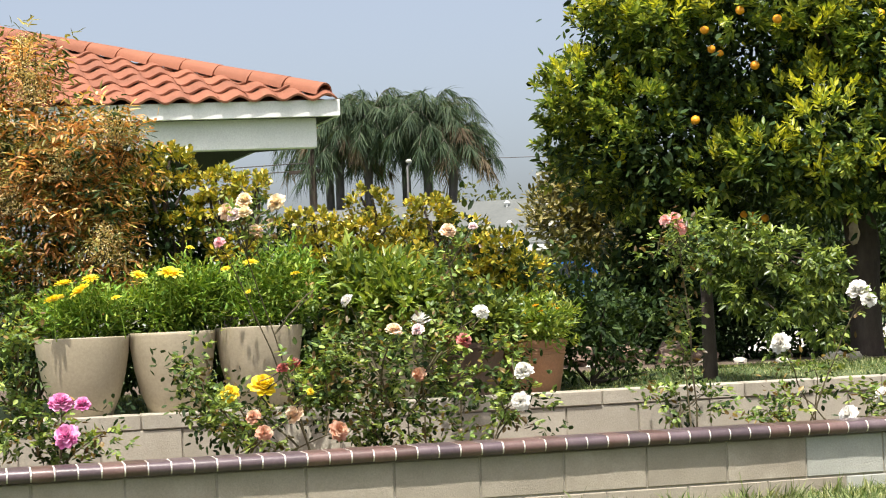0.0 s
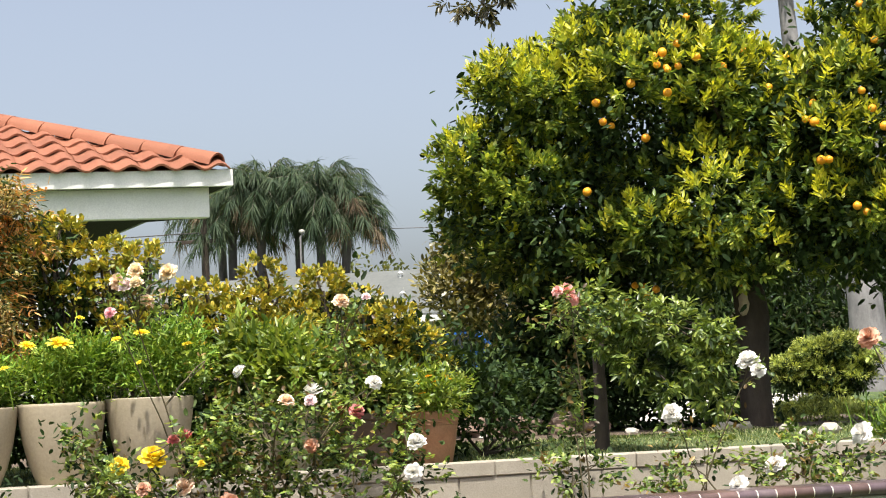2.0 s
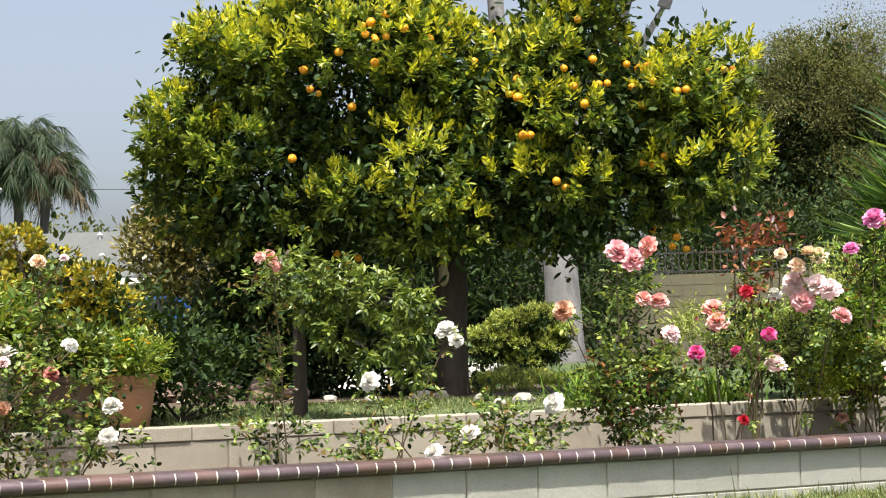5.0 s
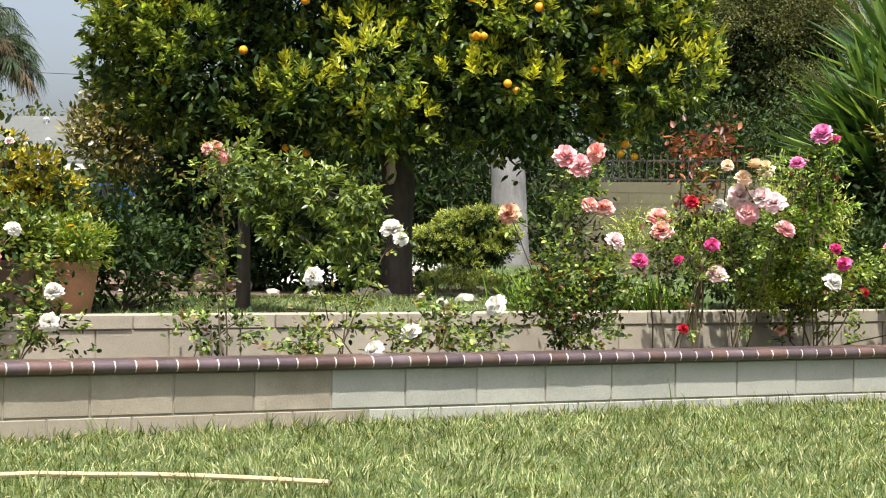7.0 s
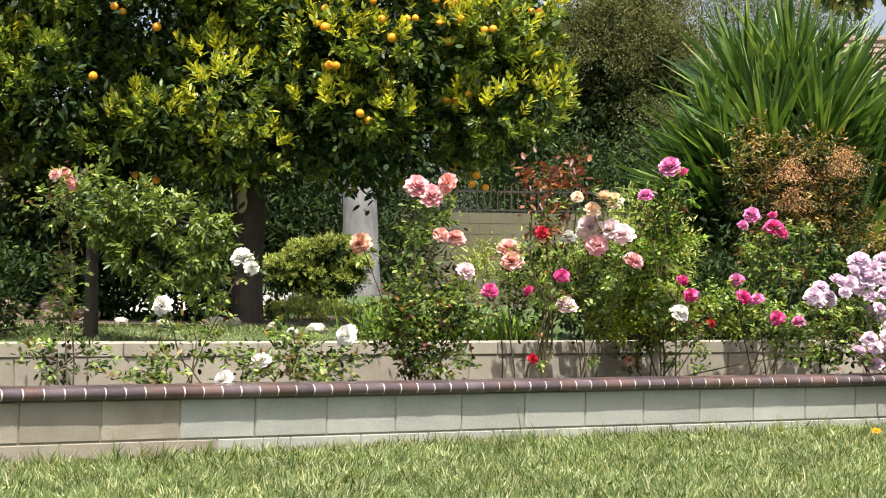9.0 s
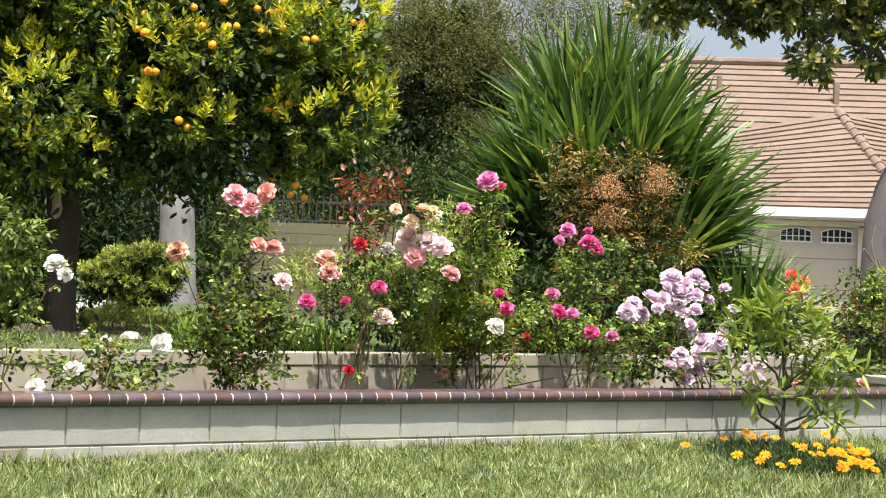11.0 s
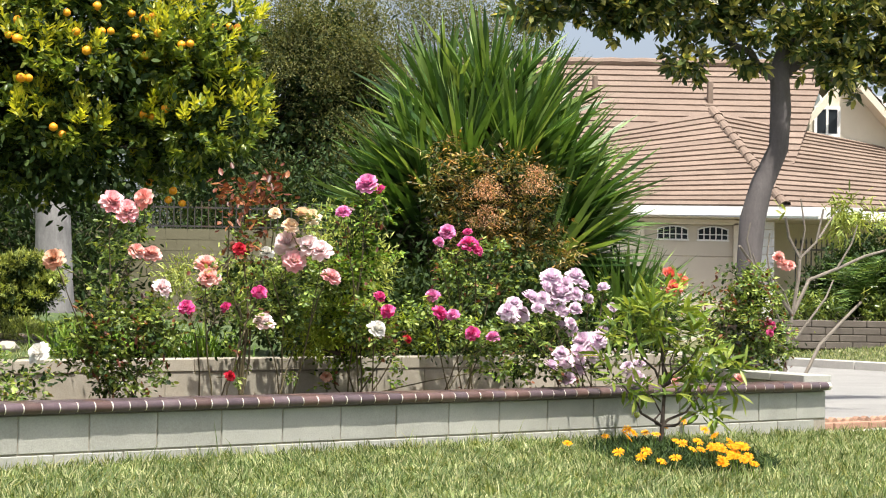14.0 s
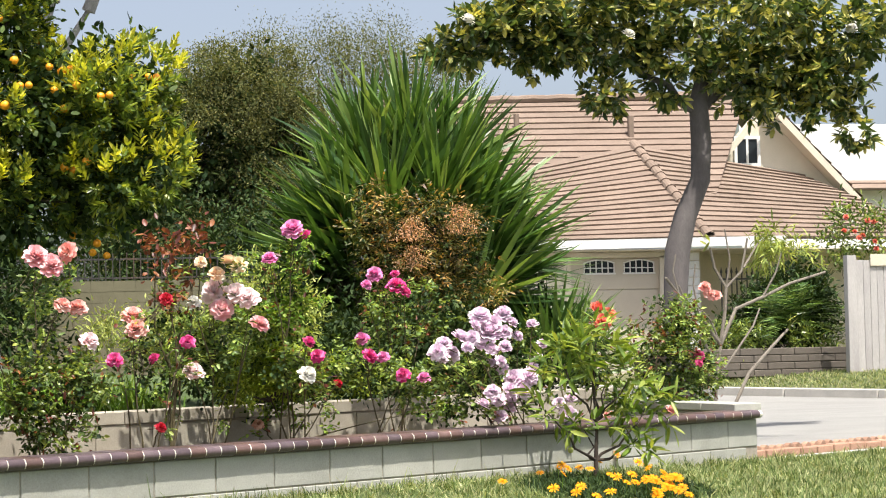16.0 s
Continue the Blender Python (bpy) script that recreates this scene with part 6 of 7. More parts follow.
for x, y, r in ((-2.95, 12.85, 0.15), (-2.62, 12.95, 0.13), (-3.25, 12.9, 0.13), (-2.40, 12.95, 0.09)):
    st = thing("boulder", "brown boulder in the shade of the shrubs", "rock", (x, y, height(*sd(x, y))))
    part("stone", Geo().blob((x, y, height(*sd(x, y)) + r * 0.45), (r, r * 0.8, r * 0.72), 0.35, x * 5, 3).mesh("stone", ROCK), st)

# ---- young peach tree with gazanias on the lawn ----


def peach_tree():
    t = thing("peach_tree", "young peach tree with narrow bright green leaves", "tree", (3.06, 10.93, 0.02))
    fork = Vector((3.055, 10.92, 0.17))
    part("trunk", Geo().tube([(3.06, 10.93, -0.05), (3.055, 10.925, 0.08), fork, (3.07, 10.94, 0.34), (3.05, 10.92, 0.62), (3.08, 10.95, 0.85)], [0.019, 0.016, 0.014, 0.010, 0.008, 0.005], 9).mesh("trunk", BARK), t)
    lumps = [((2.84, 10.79, 0.74), (0.20, 0.18, 0.14)), ((3.08, 10.95, 0.86), (0.20, 0.18, 0.12)), ((3.30, 11.06, 0.62), (0.19, 0.18, 0.13)), ((3.42, 11.1, 0.46), (0.15, 0.15, 0.12)), ((2.72, 10.72, 0.46), (0.12, 0.12, 0.11)), ((2.97, 10.87, 0.36), (0.15, 0.15, 0.07)), ((3.37, 11.10, 0.28), (0.07, 0.07, 0.14)), ((3.12, 10.9, 0.62), (0.15, 0.1, 0.12))]
    for c, r in lumps:
        part("branch", Geo().tube(bough(fork if c[2] < 0.6 else (3.06, 10.93, 0.4), c, -0.04, 0.05, 6), [0.010, 0.009, 0.007, 0.006, 0.005, 0.003], 7).mesh("branch", BARK), t)
    pts, out = crown_points(lumps, 74, 0.2, 1.05)
    b, w = shoots(pts, out, 8, 0.09, 0.8, 1.15)
    part("foliage", leaf_mesh("foliage", b, w, RNG.uniform(0.085, 0.145, len(b)), RNG.uniform(0.022, 0.034, len(b)), L_PEACH, droop=0.25), t)
    part("peach", Geo().blob((2.87, 10.8, 0.24), (0.017, 0.017, 0.018), 0.05, 1, 2).mesh("peach", L_JUNIPER), t, "small unripe peach")


peach_tree()


GAZ_ORANGE = [(2.82, 10.82), (2.64, 10.11), (2.39, 9.34), (2.45, 9.12), (2.59, 9.55), (2.53, 9.05), (2.61, 9.08), (2.95, 10.26), (2.88, 9.89), (2.94, 9.81), (3.17, 11.26), (3.45, 11.83), (3.28, 10.81), (3.29, 10.64), (2.95, 10.91), (2.65, 10.66), (2.85, 9.61), (2.91, 10.53)]
GAZ_YELLOW = [(3.23, 10.17), (2.99, 9.61), (2.89, 9.16), (2.98, 9.34), (2.91, 9.03), (2.78, 8.86), (3.09, 9.53), (3.02, 9.21), (3.00, 9.74), (2.29, 10.05), (3.11, 9.77), (2.77, 10.70), (2.94, 9.38), (3.08, 9.60)]


def gazanias():
    t = thing("gazanias", "clump of yellow and orange gazanias round the peach tree", "flowers", (2.92, 10.1, 0.02))
    n = 5500
    a, r = RNG.uniform(0, 2 * math.pi, n), np.sqrt(RNG.random(n))
    base = np.stack([2.92 + 0.46 * r * np.cos(a), 10.1 + 0.95 * r * np.sin(a), np.full(n, 0.03)], 1)
    way = np.stack([RNG.normal(0, 0.5, n), RNG.normal(0, 0.5, n), np.ones(n)], 1)
    part("foliage", blade_mesh("foliage", base, way, RNG.uniform(0.08, 0.17, n), 0.010, L_DARK, bend=0.4, segs=2), t, "dark narrow leaves")
    yellow = petal_mesh("flower", [(12, 0.5, 0.10, 0.5, 0.22), (8, 0.14, 0.12, 0.1, 0.1)], P_AMBER)
    GAZ_YELLOW.extend([(x + random.uniform(-0.1, 0.1), y + random.uniform(-0.25, 0.25)) for x, y in GAZ_YELLOW if x > 2.7])
    for me, places in ((daisy_me, GAZ_ORANGE), (yellow, GAZ_YELLOW)):
        for x, y in places:
            s = random.uniform(0.048, 0.070)
            d = Vector((random.gauss(0, 0.35), random.gauss(-0.5, 0.25), 0.8)).normalized()
            z = random.uniform(0.12, 0.165)
            piece("flower", me, t, Matrix.LocRotScale((x, y, z), d.to_track_quat("Z", "Y"), (s, s, s)))
            part("stalk", Geo().tube([(x, y + 0.02, 0.02), (x, y, z)], [0.0025, 0.002], 5).mesh("stalk", L_FEATHER), t)


gazanias()

# ---- bare frangipani and the things across the street ----


def frangipani():
    t = thing("frangipani", "nearly bare frangipani with pale thick branches", "shrub", (5.4, 15.4, 0.0))
    root, crotch = (5.32, 15.35, 0.0), (5.42, 15.4, 0.80)
    for path, r in (([root, (5.36, 15.36, 0.5), crotch], 0.030), ([crotch, (5.2, 15.3, 1.05), (5.0, 15.2, 1.22), (4.84, 15.05, 1.36)], 0.024), ([crotch, (5.47, 15.4, 1.1), (5.5, 15.45, 1.28), (5.40, 15.45, 1.45), (5.35, 15.4, 1.62)], 0.026),
                    ([(5.5, 15.45, 1.28), (5.66, 15.5, 1.42), (5.72, 15.5, 1.70)], 0.020), ([(5.68, 15.5, 1.45), (5.85, 15.6, 1.66)], 0.017), ([crotch, (5.6, 15.5, 1.10), (5.9, 15.65, 1.20), (6.25, 15.9, 1.32), (6.66, 16.1, 1.42)], 0.026),
                    ([(5.38, 15.38, 0.0), (5.7, 15.5, 0.55), (6.0, 15.7, 0.78), (6.2, 15.85, 0.92)], 0.026), ([(5.32, 15.35, 0.7), (5.1, 15.2, 1.05), (5.0, 15.2, 1.30)], 0.016), ([(5.45, 15.4, 0.6), (5.75, 15.5, 0.95), (5.85, 15.6, 1.1)], 0.016),
                    ([(5.0, 15.2, 1.22), (4.95, 15.2, 1.42), (4.98, 15.2, 1.56)], 0.014), ([(5.2, 15.3, 1.05), (5.16, 15.3, 1.30), (5.18, 15.3, 1.48)], 0.013), ([(5.5, 15.45, 1.28), (5.54, 15.45, 1.52), (5.50, 15.45, 1.78)], 0.014), ([(5.9, 15.65, 1.20), (6.05, 15.7, 1.42), (6.10, 15.7, 1.58)], 0.014), ([crotch, (5.34, 15.4, 1.0), (5.22, 15.4, 1.14)], 0.013)):
        pts = [Vector(p) for p in path]
        part("branch", Geo().tube(pts, [0.66 * r * (1 - 0.35 * i / (len(pts) - 1)) for i in range(len(pts))], 8).mesh("branch", PALE_TWIG), t)
    tips = np.array([(5.35, 15.4, 1.64), (6.66, 16.1, 1.45), (6.2, 15.85, 0.95)])
    b, w = sprays(tips, np.tile([0, 0, 1.0], (len(tips), 1)), 6, 0.02, 0.3, 0.8)
    part("foliage", leaf_mesh("foliage", b, w, RNG.uniform(0.06, 0.11, len(b)), 0.025, L_JUNIPER), t)
    pts, out = crown_points([((6.35, 16.3, 1.58), (0.28, 0.2, 0.10)), ((6.25, 16.3, 1.75), (0.13, 0.13, 0.08))], 45, 0.3, 1.0)
    b, w = sprays(pts, out, 12, 0.04, -0.2, 0.8)
    part("foliage", leaf_mesh("foliage", b, w, RNG.uniform(0.07, 0.12, len(b)), 0.018, L_JUNIPER, droop=0.4), t, "pale drooping leaves")
    for p in ((5.22, 15.2, 1.27), (5.32, 15.2, 1.20), (5.26, 15.2, 1.21)):
        piece("bloom", BLOOMS["salmon"][0], t, facing(*p, 0.115))


frangipani()

iron_gate = thing("iron_gate", "dark iron gate with pointed bars at the porch", "gate", (15.7, 42.3, 0))
for i in range(14):
    x = 14.95 + i * 0.125
    part("bar", Geo().tube([(x, 42.3, 0.1), (x, 42.3, 2.25), (x, 42.3, 2.28), (x, 42.3, 2.40)], [0.016, 0.016, 0.03, 0.004], 6).mesh("bar", IRON), iron_gate)
part("rail", Geo().box((14.9, 42.28, 0.3), (16.65, 42.32, 0.34)).box((14.9, 42.28, 2.1), (16.65, 42.32, 2.14)).mesh("rail", IRON, False), iron_gate)
# grey-brown stone lowered in tone to hold the tree's shade
STACK = surf("stacked stone in shade tone", (0.110, 0.094, 0.080), (0.155, 0.132, 0.112), (0.075, 0.064, 0.054), scale=3, rough=0.95, bump=0.5)
planter_wall = thing("planter_wall", "low stacked grey stone planter wall", "wall", (14.5, 38, 0), kind="structure")
for r in range(4):
    for i in range(6):
        part("stone", Geo().box((12.9 + i * 0.6 - 0.3 * (r % 2), 38, -0.05 + r * 0.15), (13.49 + i * 0.6 - 0.3 * (r % 2), 38.3, 0.09 + r * 0.15), None, 0.012).mesh("stone", STACK, False), planter_wall)
part("earth", Geo().box((12.7, 38.2, -0.2), (16.3, 42, 0.5)).mesh("earth", SOIL, False), planter_wall)
cyc = thing("cycad", "dark arching cycad in the planter", "cycad", (15.2, 38.9, 0.5))
for i in range(70):
    a, up = random.uniform(0, 6.28), random.uniform(0.1, 1.3)
    s = np.linspace(0, 1, 16)[:, None]
    rib = np.array([15.25, 38.9, 1.05]) + np.array([math.cos(a) * math.cos(up), math.sin(a) * math.cos(up), math.sin(up)]) * s * 1.35 + np.array([0, 0, -0.45]) * s * s
    tang = unit(np.gradient(rib, axis=0))
    sd_ = unit(np.cross(tang, [0, 0, 1.0]))
    base = np.repeat(rib, 2, 0)
    way = np.repeat(tang, 2, 0) * 0.5 + np.stack([sd_, -sd_], 1).reshape(-1, 3)
    part("frond", blade_mesh("frond", base, way, 0.26, 0.045, L_YUCCA, bend=0.1, segs=1), cyc)
shrub("dark_shrub", "dark shrub behind the cycad at the porch", [((15.5, 40.4, 1.1), (0.8, 0.4, 0.9)), ((16.0, 40.2, 1.6), (0.6, 0.4, 0.8)), ((16.0, 39.6, 1.2), (0.5, 0.3, 0.7)), ((14.6, 40.8, 0.7), (0.5, 0.3, 0.4))], 620, 16, 0.13, 0.06, L_DARK, 0.12)
shrub("shrub", "low green shrubs in the stone planter", [((13.6, 38.6, 0.7), (0.5, 0.3, 0.25)), ((14.2, 38.6, 0.7), (0.4, 0.3, 0.25)), ((15.6, 38.5, 0.65), (0.5, 0.3, 0.2))], 160, 12, 0.14, 0.04, L_BROAD, 0.08)
fence = thing("board_fence", "weathered grey board fence", "fence", (17, 37, 0))
for i in range(22):
    part("board", Geo().box((16.0 + i * 0.15, 37, -0.1), (16.144 + i * 0.15, 37.03, 2.32 + random.uniform(-0.01, 0.01)), None, 0.003).mesh("board", TIMBER, False), fence)
part("post", Geo().box((15.78, 36.95, -0.1), (15.98, 37.15, 2.42)).mesh("post", TIMBER, False), fence)
# cap in cream, so its sunlit look is in the colour
part("cap_board", Geo().box((16.3, 36.96, 2.20), (19.4, 37.0, 2.44)).mesh("cap_board", CREAM, False), fence, "top board, paled for the sun on it")
fl = shrub("flowering_shrub", "green shrub with orange flowers above the fence", [((16.9, 38.2, 1.2), (0.5, 0.4, 1.4)), ((16.6, 38.2, 3.0), (0.7, 0.5, 0.5)), ((17.3, 38.2, 2.8), (0.7, 0.5, 0.55)), ((16.0, 38.2, 2.6), (0.4, 0.4, 0.3))], 240, 13, 0.12, 0.05, L_BROAD, 0.1)
for i in range(14):
    piece("bloom", BLOOMS["coral"][1], fl, facing(random.uniform(16.0, 17.6), 37.7, random.uniform(2.5, 3.3), 0.14))
mag = [o for o in bpy.data.objects if o.name.startswith("magnolia_tree")][-1]
for p in ((3.98, 18.6, 4.06), (8.04, 18.5, 4.02), (5.62, 18.5, 3.92)):
    piece("bloom", BLOOMS["white"][0], mag, facing(*p, 0.15))

# ---- distance on the left ----


def car():
    t = thing("car", "blue car parked beyond the garden", "car", (-11.8, 45, 0.75))
    side = [(-2.1, 0.35), (-2.15, 0.75), (-1.9, 0.9), (-1.1, 0.98), (-0.55, 1.42), (0.7, 1.45), (1.45, 1.0), (2.05, 0.92), (2.15, 0.6), (2.1, 0.35)]
    part("body", Geo().prism([(-11.8 + x, 44.2, 0.75 + z) for x, z in side], (0, 1.7, 0)).mesh("body", CAR_BLUE, False), t)
    part("window", Geo().prism([(-11.8 + x, 44.185, 0.75 + z) for x, z in ((-0.95, 1.0), (-0.5, 1.36), (0.65, 1.39), (1.2, 1.02))], (0, 0.03, 0)).mesh("window", GLASS, False), t)
    for x in (-1.35, 1.35):
        w = part("wheel", Geo().tube([(-11.8 + x, 44.16, 1.07), (-11.8 + x, 44.4, 1.07)], [0.32, 0.32], 20).mesh("wheel", IRON), t)


car()
picket = thing("picket_fence", "short white picket fence", "fence", (-12.3, 43, 0.7))
for i in range(16):
    part("picket", Geo().prism([(-13.0 + i * 0.12, 43, 0.7), (-12.92 + i * 0.12, 43, 0.7), (-12.92 + i * 0.12, 43, 1.65), (-12.96 + i * 0.12, 43, 1.72), (-13.0 + i * 0.12, 43, 1.65)], (0, 0.02, 0)).mesh("picket", WHITE, False), picket)
pole = thing("utility_pole", "wooden utility pole with cross-arm beside the palms", "pole", (-23.8, 60, 0))
part("post", Geo().tube([(-23.8, 59, -0.5), (-23.8, 59, 7.6)], [0.16, 0.12], 10).mesh("post", BARK), pole)
part("cross_arm", Geo().box((-24.6, 58.95, 6.0), (-23.0, 59.05, 6.12)).mesh("cross_arm", BARK, False), pole)
lamp = thing("street_lamp", "pale street lamp among the palms", "street lamp", (-20.1, 58, 0))
part("post", Geo().tube([(-20.1, 58, -0.4), (-20.1, 58, 5.9), (-20.0, 58, 6.05)], [0.05, 0.04, 0.035], 8).mesh("post", GREY_BARK), lamp)
part("lamp_head", Geo().blob((-20.05, 58, 6.08), (0.10, 0.09, 0.07), 0.02, 1, 2).mesh("lamp_head", CONCRETE), lamp)
cable = thing("power_cable", "thin dark power cables", "cable", (-24, 59, 6))
for z in (6.1, 6.35):
    part("strand", Geo().tube([(-40 + 4 * i, 59, z + 0.02 * (i - 4) ** 2 * 0.3) for i in range(5)], [0.018] * 5, 5).mesh("strand", IRON), cable)
part("strand", Geo().tube([(-24, 59, 6.3), (-16, 60, 6.1), (-6, 61, 6.2), (6, 62, 6.4)], [0.012] * 4, 5).mesh("strand", IRON), cable)
shrub("far_trees", "low trees on the horizon", [((-24.5, 80, 2.6), (1.6, 1, 2.6)), ((-24.5, 80, 5.0), (1.6, 1, 1.6)), ((-27, 82, 4.6), (2, 1, 1.4)), ((-22, 82, 4.6), (2.0, 1, 1.5)), ((-30, 80, 4), (3, 1, 1.2))], 400, 12, 0.3, 0.14, L_FAR, 0.3, category="trees")

# ---- garden hose ----
hose = Geo().tube([W(-2.6, -1.35, 0.05)] + [Vector((x, y, 0.05)) for x, y in ((-2.0, 6.81), (-1.79, 6.82), (-1.6, 6.85), (-1.39, 6.84), (-1.18, 6.81), (-0.92, 6.745))], [0.011] * 7, 8)
t = thing("garden_hose", "tan garden hose lying in the grass", "hose", (-1.5, 6.85, 0.02))
part("tube", hose.mesh("tube", HOSE), t)

# ---- grass ----


def grass(name, label, n, s0, s1, d0, d1, h, lift=0.0):
    s, d = RNG.uniform(s0, s1, n), RNG.uniform(d0, d1, n)
    x, y = ORIGIN.x + ALONG.x * s + BACK.x * d, ORIGIN.y + ALONG.y * s + BACK.y * d
    clear = ((x - 2.92) / 0.45) ** 2 + ((y - 10.1) / 0.9) ** 2 > RNG.uniform(0.7, 1.1, n)     # the gazanias' mat
    s, d = s[clear], d[clear]
    n = len(s)
    clump = np.array([noise.noise((a * 1.3, b * 1.3, 0)) for a, b in zip(s, d)])
    tuft = np.array([noise.noise((a * 9, b * 9, 4)) for a, b in zip(s, d)])
    lean = np.array([noise.noise_vector((a * 7, b * 7, 8)) for a, b in zip(s, d)])
    p = np.array([W(a, b, height(a, b) + lift) for a, b in zip(s, d)])
    way = np.stack([RNG.normal(0, 0.34, n) + lean[:, 0] * 0.9, RNG.normal(0, 0.34, n) + lean[:, 1] * 0.9, np.ones(n)], 1)
    tall = h * RNG.uniform(0.45, 1.3, n) * (1 + 0.4 * clump + 0.75 * tuft) * np.where(RNG.random(n) < 0.03, 1.6, 1.0)
    me = blade_mesh(name, p, way, tall, RNG.uniform(0.0035, 0.0075, n), GRASS, bend=RNG.uniform(0.1, 0.6, n), segs=2)
    return tagged(new(name, me), label, "grass", kind="stuff")


grass("lawn_grass", "thick uneven lawn grass in front of the wall", 150000, -1.2, 13.0, -3.3, 0.02, 0.062)
grass("lawn_grass", "taller grass at the foot of the wall", 5000, -1.5, 10.0, -0.10, 0.02, 0.09)
grass("upper_grass", "short grass of the upper lawn", 32000, -0.6, 6.0, REAR + 0.2, 3.35, 0.035)

n = 16000
u, v = RNG.uniform(-5, 9, n), RNG.uniform(0.2, 3.4, n)
roots = np.array([KERB @ Vector((a, b, -0.215 + 0.245 * min(1.0, (b - 0.17) / 3.03))) for a, b in zip(u, v)])
sway = np.stack([RNG.normal(0, 0.5, n), RNG.normal(0, 0.5, n), np.ones(n)], 1)
tagged(new("verge_grass", blade_mesh("verge_grass", roots, sway, RNG.uniform(0.05, 0.14, n), 0.016, GRASS, bend=0.3, segs=2)), "uneven grass along the far kerb", "grass", kind="stuff")

# ---- the roses ----
rose_bush("tall rose bush with clusters of pink and salmon roses", (-0.11, 10.50, 0.27),
    [(-0.15, 10.40, 1.37, 0.148, "pink"), (-0.07, 10.38, 1.32, 0.147, "pink"), (0.03, 10.37, 1.40, 0.135, "salmon"), (-0.02, 10.27, 1.11, 0.103, "salmon"), (0.07, 10.50, 1.10, 0.112, "salmon"), (-0.43, 10.12, 1.06, 0.126, "faded")],
    [((-0.10, 10.59, 1.21), (0.14, 0.14, 0.19)), ((-0.12, 10.59, 0.96), (0.13, 0.13, 0.22)), ((-0.45, 10.38, 1.05), (0.06, 0.06, 0.06))], 28, L_ROSE)
rose_bush("full leafy rose bush with a blush white bud", (-0.06, 10.35, 0.27),
    [(0.12, 10.39, 0.92, 0.110, "blush")],
    [((-0.08, 10.43, 0.69), (0.26, 0.26, 0.23)), ((0.12, 10.55, 0.72), (0.19, 0.19, 0.19)), ((-0.09, 10.42, 0.48), (0.25, 0.25, 0.14)), ((-0.27, 10.31, 0.60), (0.12, 0.12, 0.15))], 105, L_BROAD)
rose_bush("rose bush with salmon roses and bronze new shoots", (0.44, 10.83, 0.27),
    [(0.37, 10.72, 1.05, 0.146, "salmon"), (0.39, 10.66, 0.98, 0.132, "salmon"), (0.55, 10.69, 1.15, 0.076, "red"), (0.26, 10.44, 0.82, 0.099, "magenta"), (0.49, 10.76, 0.82, 0.076, "magenta"), (0.51, 10.70, 0.44, 0.070, "red"), (0.67, 10.73, 0.91, 0.089, "magenta")],
    [((0.43, 10.93, 0.84), (0.23, 0.23, 0.16)), ((0.60, 11.03, 1.10), (0.10, 0.10, 0.23)), ((0.57, 11.01, 0.71), (0.16, 0.16, 0.20))], 37, L_ROSE)
bronze_shoots((0.59, 10.99, 0.27), [((0.52, 11.01, 1.49), (0.07, 0.07, 0.08)), ((0.58, 11.04, 1.39), (0.10, 0.10, 0.10)), ((0.76, 11.15, 1.48), (0.09, 0.09, 0.08)), ((0.73, 11.13, 1.40), (0.10, 0.10, 0.07)), ((0.58, 11.04, 1.23), (0.09, 0.09, 0.08))])
rose_bush("tall rose bush with blush pink and peach roses", (0.85, 11.27, 0.27),
    [(0.86, 11.20, 1.19, 0.173, "blush"), (0.89, 11.15, 1.09, 0.152, "pink"), (0.98, 11.13, 1.18, 0.158, "blush"), (1.05, 11.11, 1.15, 0.145, "blush"), (0.73, 11.08, 1.13, 0.098, "white"), (0.86, 11.09, 1.29, 0.112, "peach"), (0.93, 11.07, 1.36, 0.105, "peach"), (1.01, 11.30, 1.35, 0.114, "cream"), (1.12, 11.29, 1.00, 0.127, "pink"), (0.71, 10.97, 0.73, 0.130, "blush"), (0.76, 10.93, 1.36, 0.078, "peach")],
    [((0.88, 11.38, 0.91), (0.24, 0.24, 0.24)), ((0.78, 11.32, 0.74), (0.17, 0.17, 0.13)), ((1.10, 11.52, 0.81), (0.17, 0.17, 0.14))], 80, L_ROSE)
rose_bush("tall rose bush with orchid pink roses", (1.36, 11.53, 0.27),
    [(1.35, 11.44, 1.56, 0.150, "orchid"), (1.43, 11.43, 1.54, 0.068, "magenta"), (1.18, 11.20, 1.38, 0.113, "orchid")],
    [((1.31, 11.59, 1.29), (0.14, 0.14, 0.21)), ((1.35, 11.61, 1.12), (0.14, 0.14, 0.21)), ((1.16, 11.50, 1.05), (0.15, 0.15, 0.14)), ((1.46, 11.68, 1.40), (0.07, 0.07, 0.10))], 60, L_FEATHER)
rose_bush("rose bush with magenta roses before the nandina", (2.14, 12.30, 0.27),
    [(1.95, 12.12, 1.31, 0.123, "orchid"), (1.87, 11.99, 1.24, 0.086, "orchid"), (2.08, 12.05, 1.23, 0.145, "magenta"), (2.12, 12.01, 1.19, 0.101, "magenta"), (2.09, 12.16, 1.32, 0.066, "magenta")],
    [((2.11, 12.38, 1.00), (0.24, 0.24, 0.17)), ((2.36, 12.53, 1.08), (0.19, 0.19, 0.19)), ((2.06, 12.35, 1.14), (0.15, 0.15, 0.11))], 55, L_ROSE)
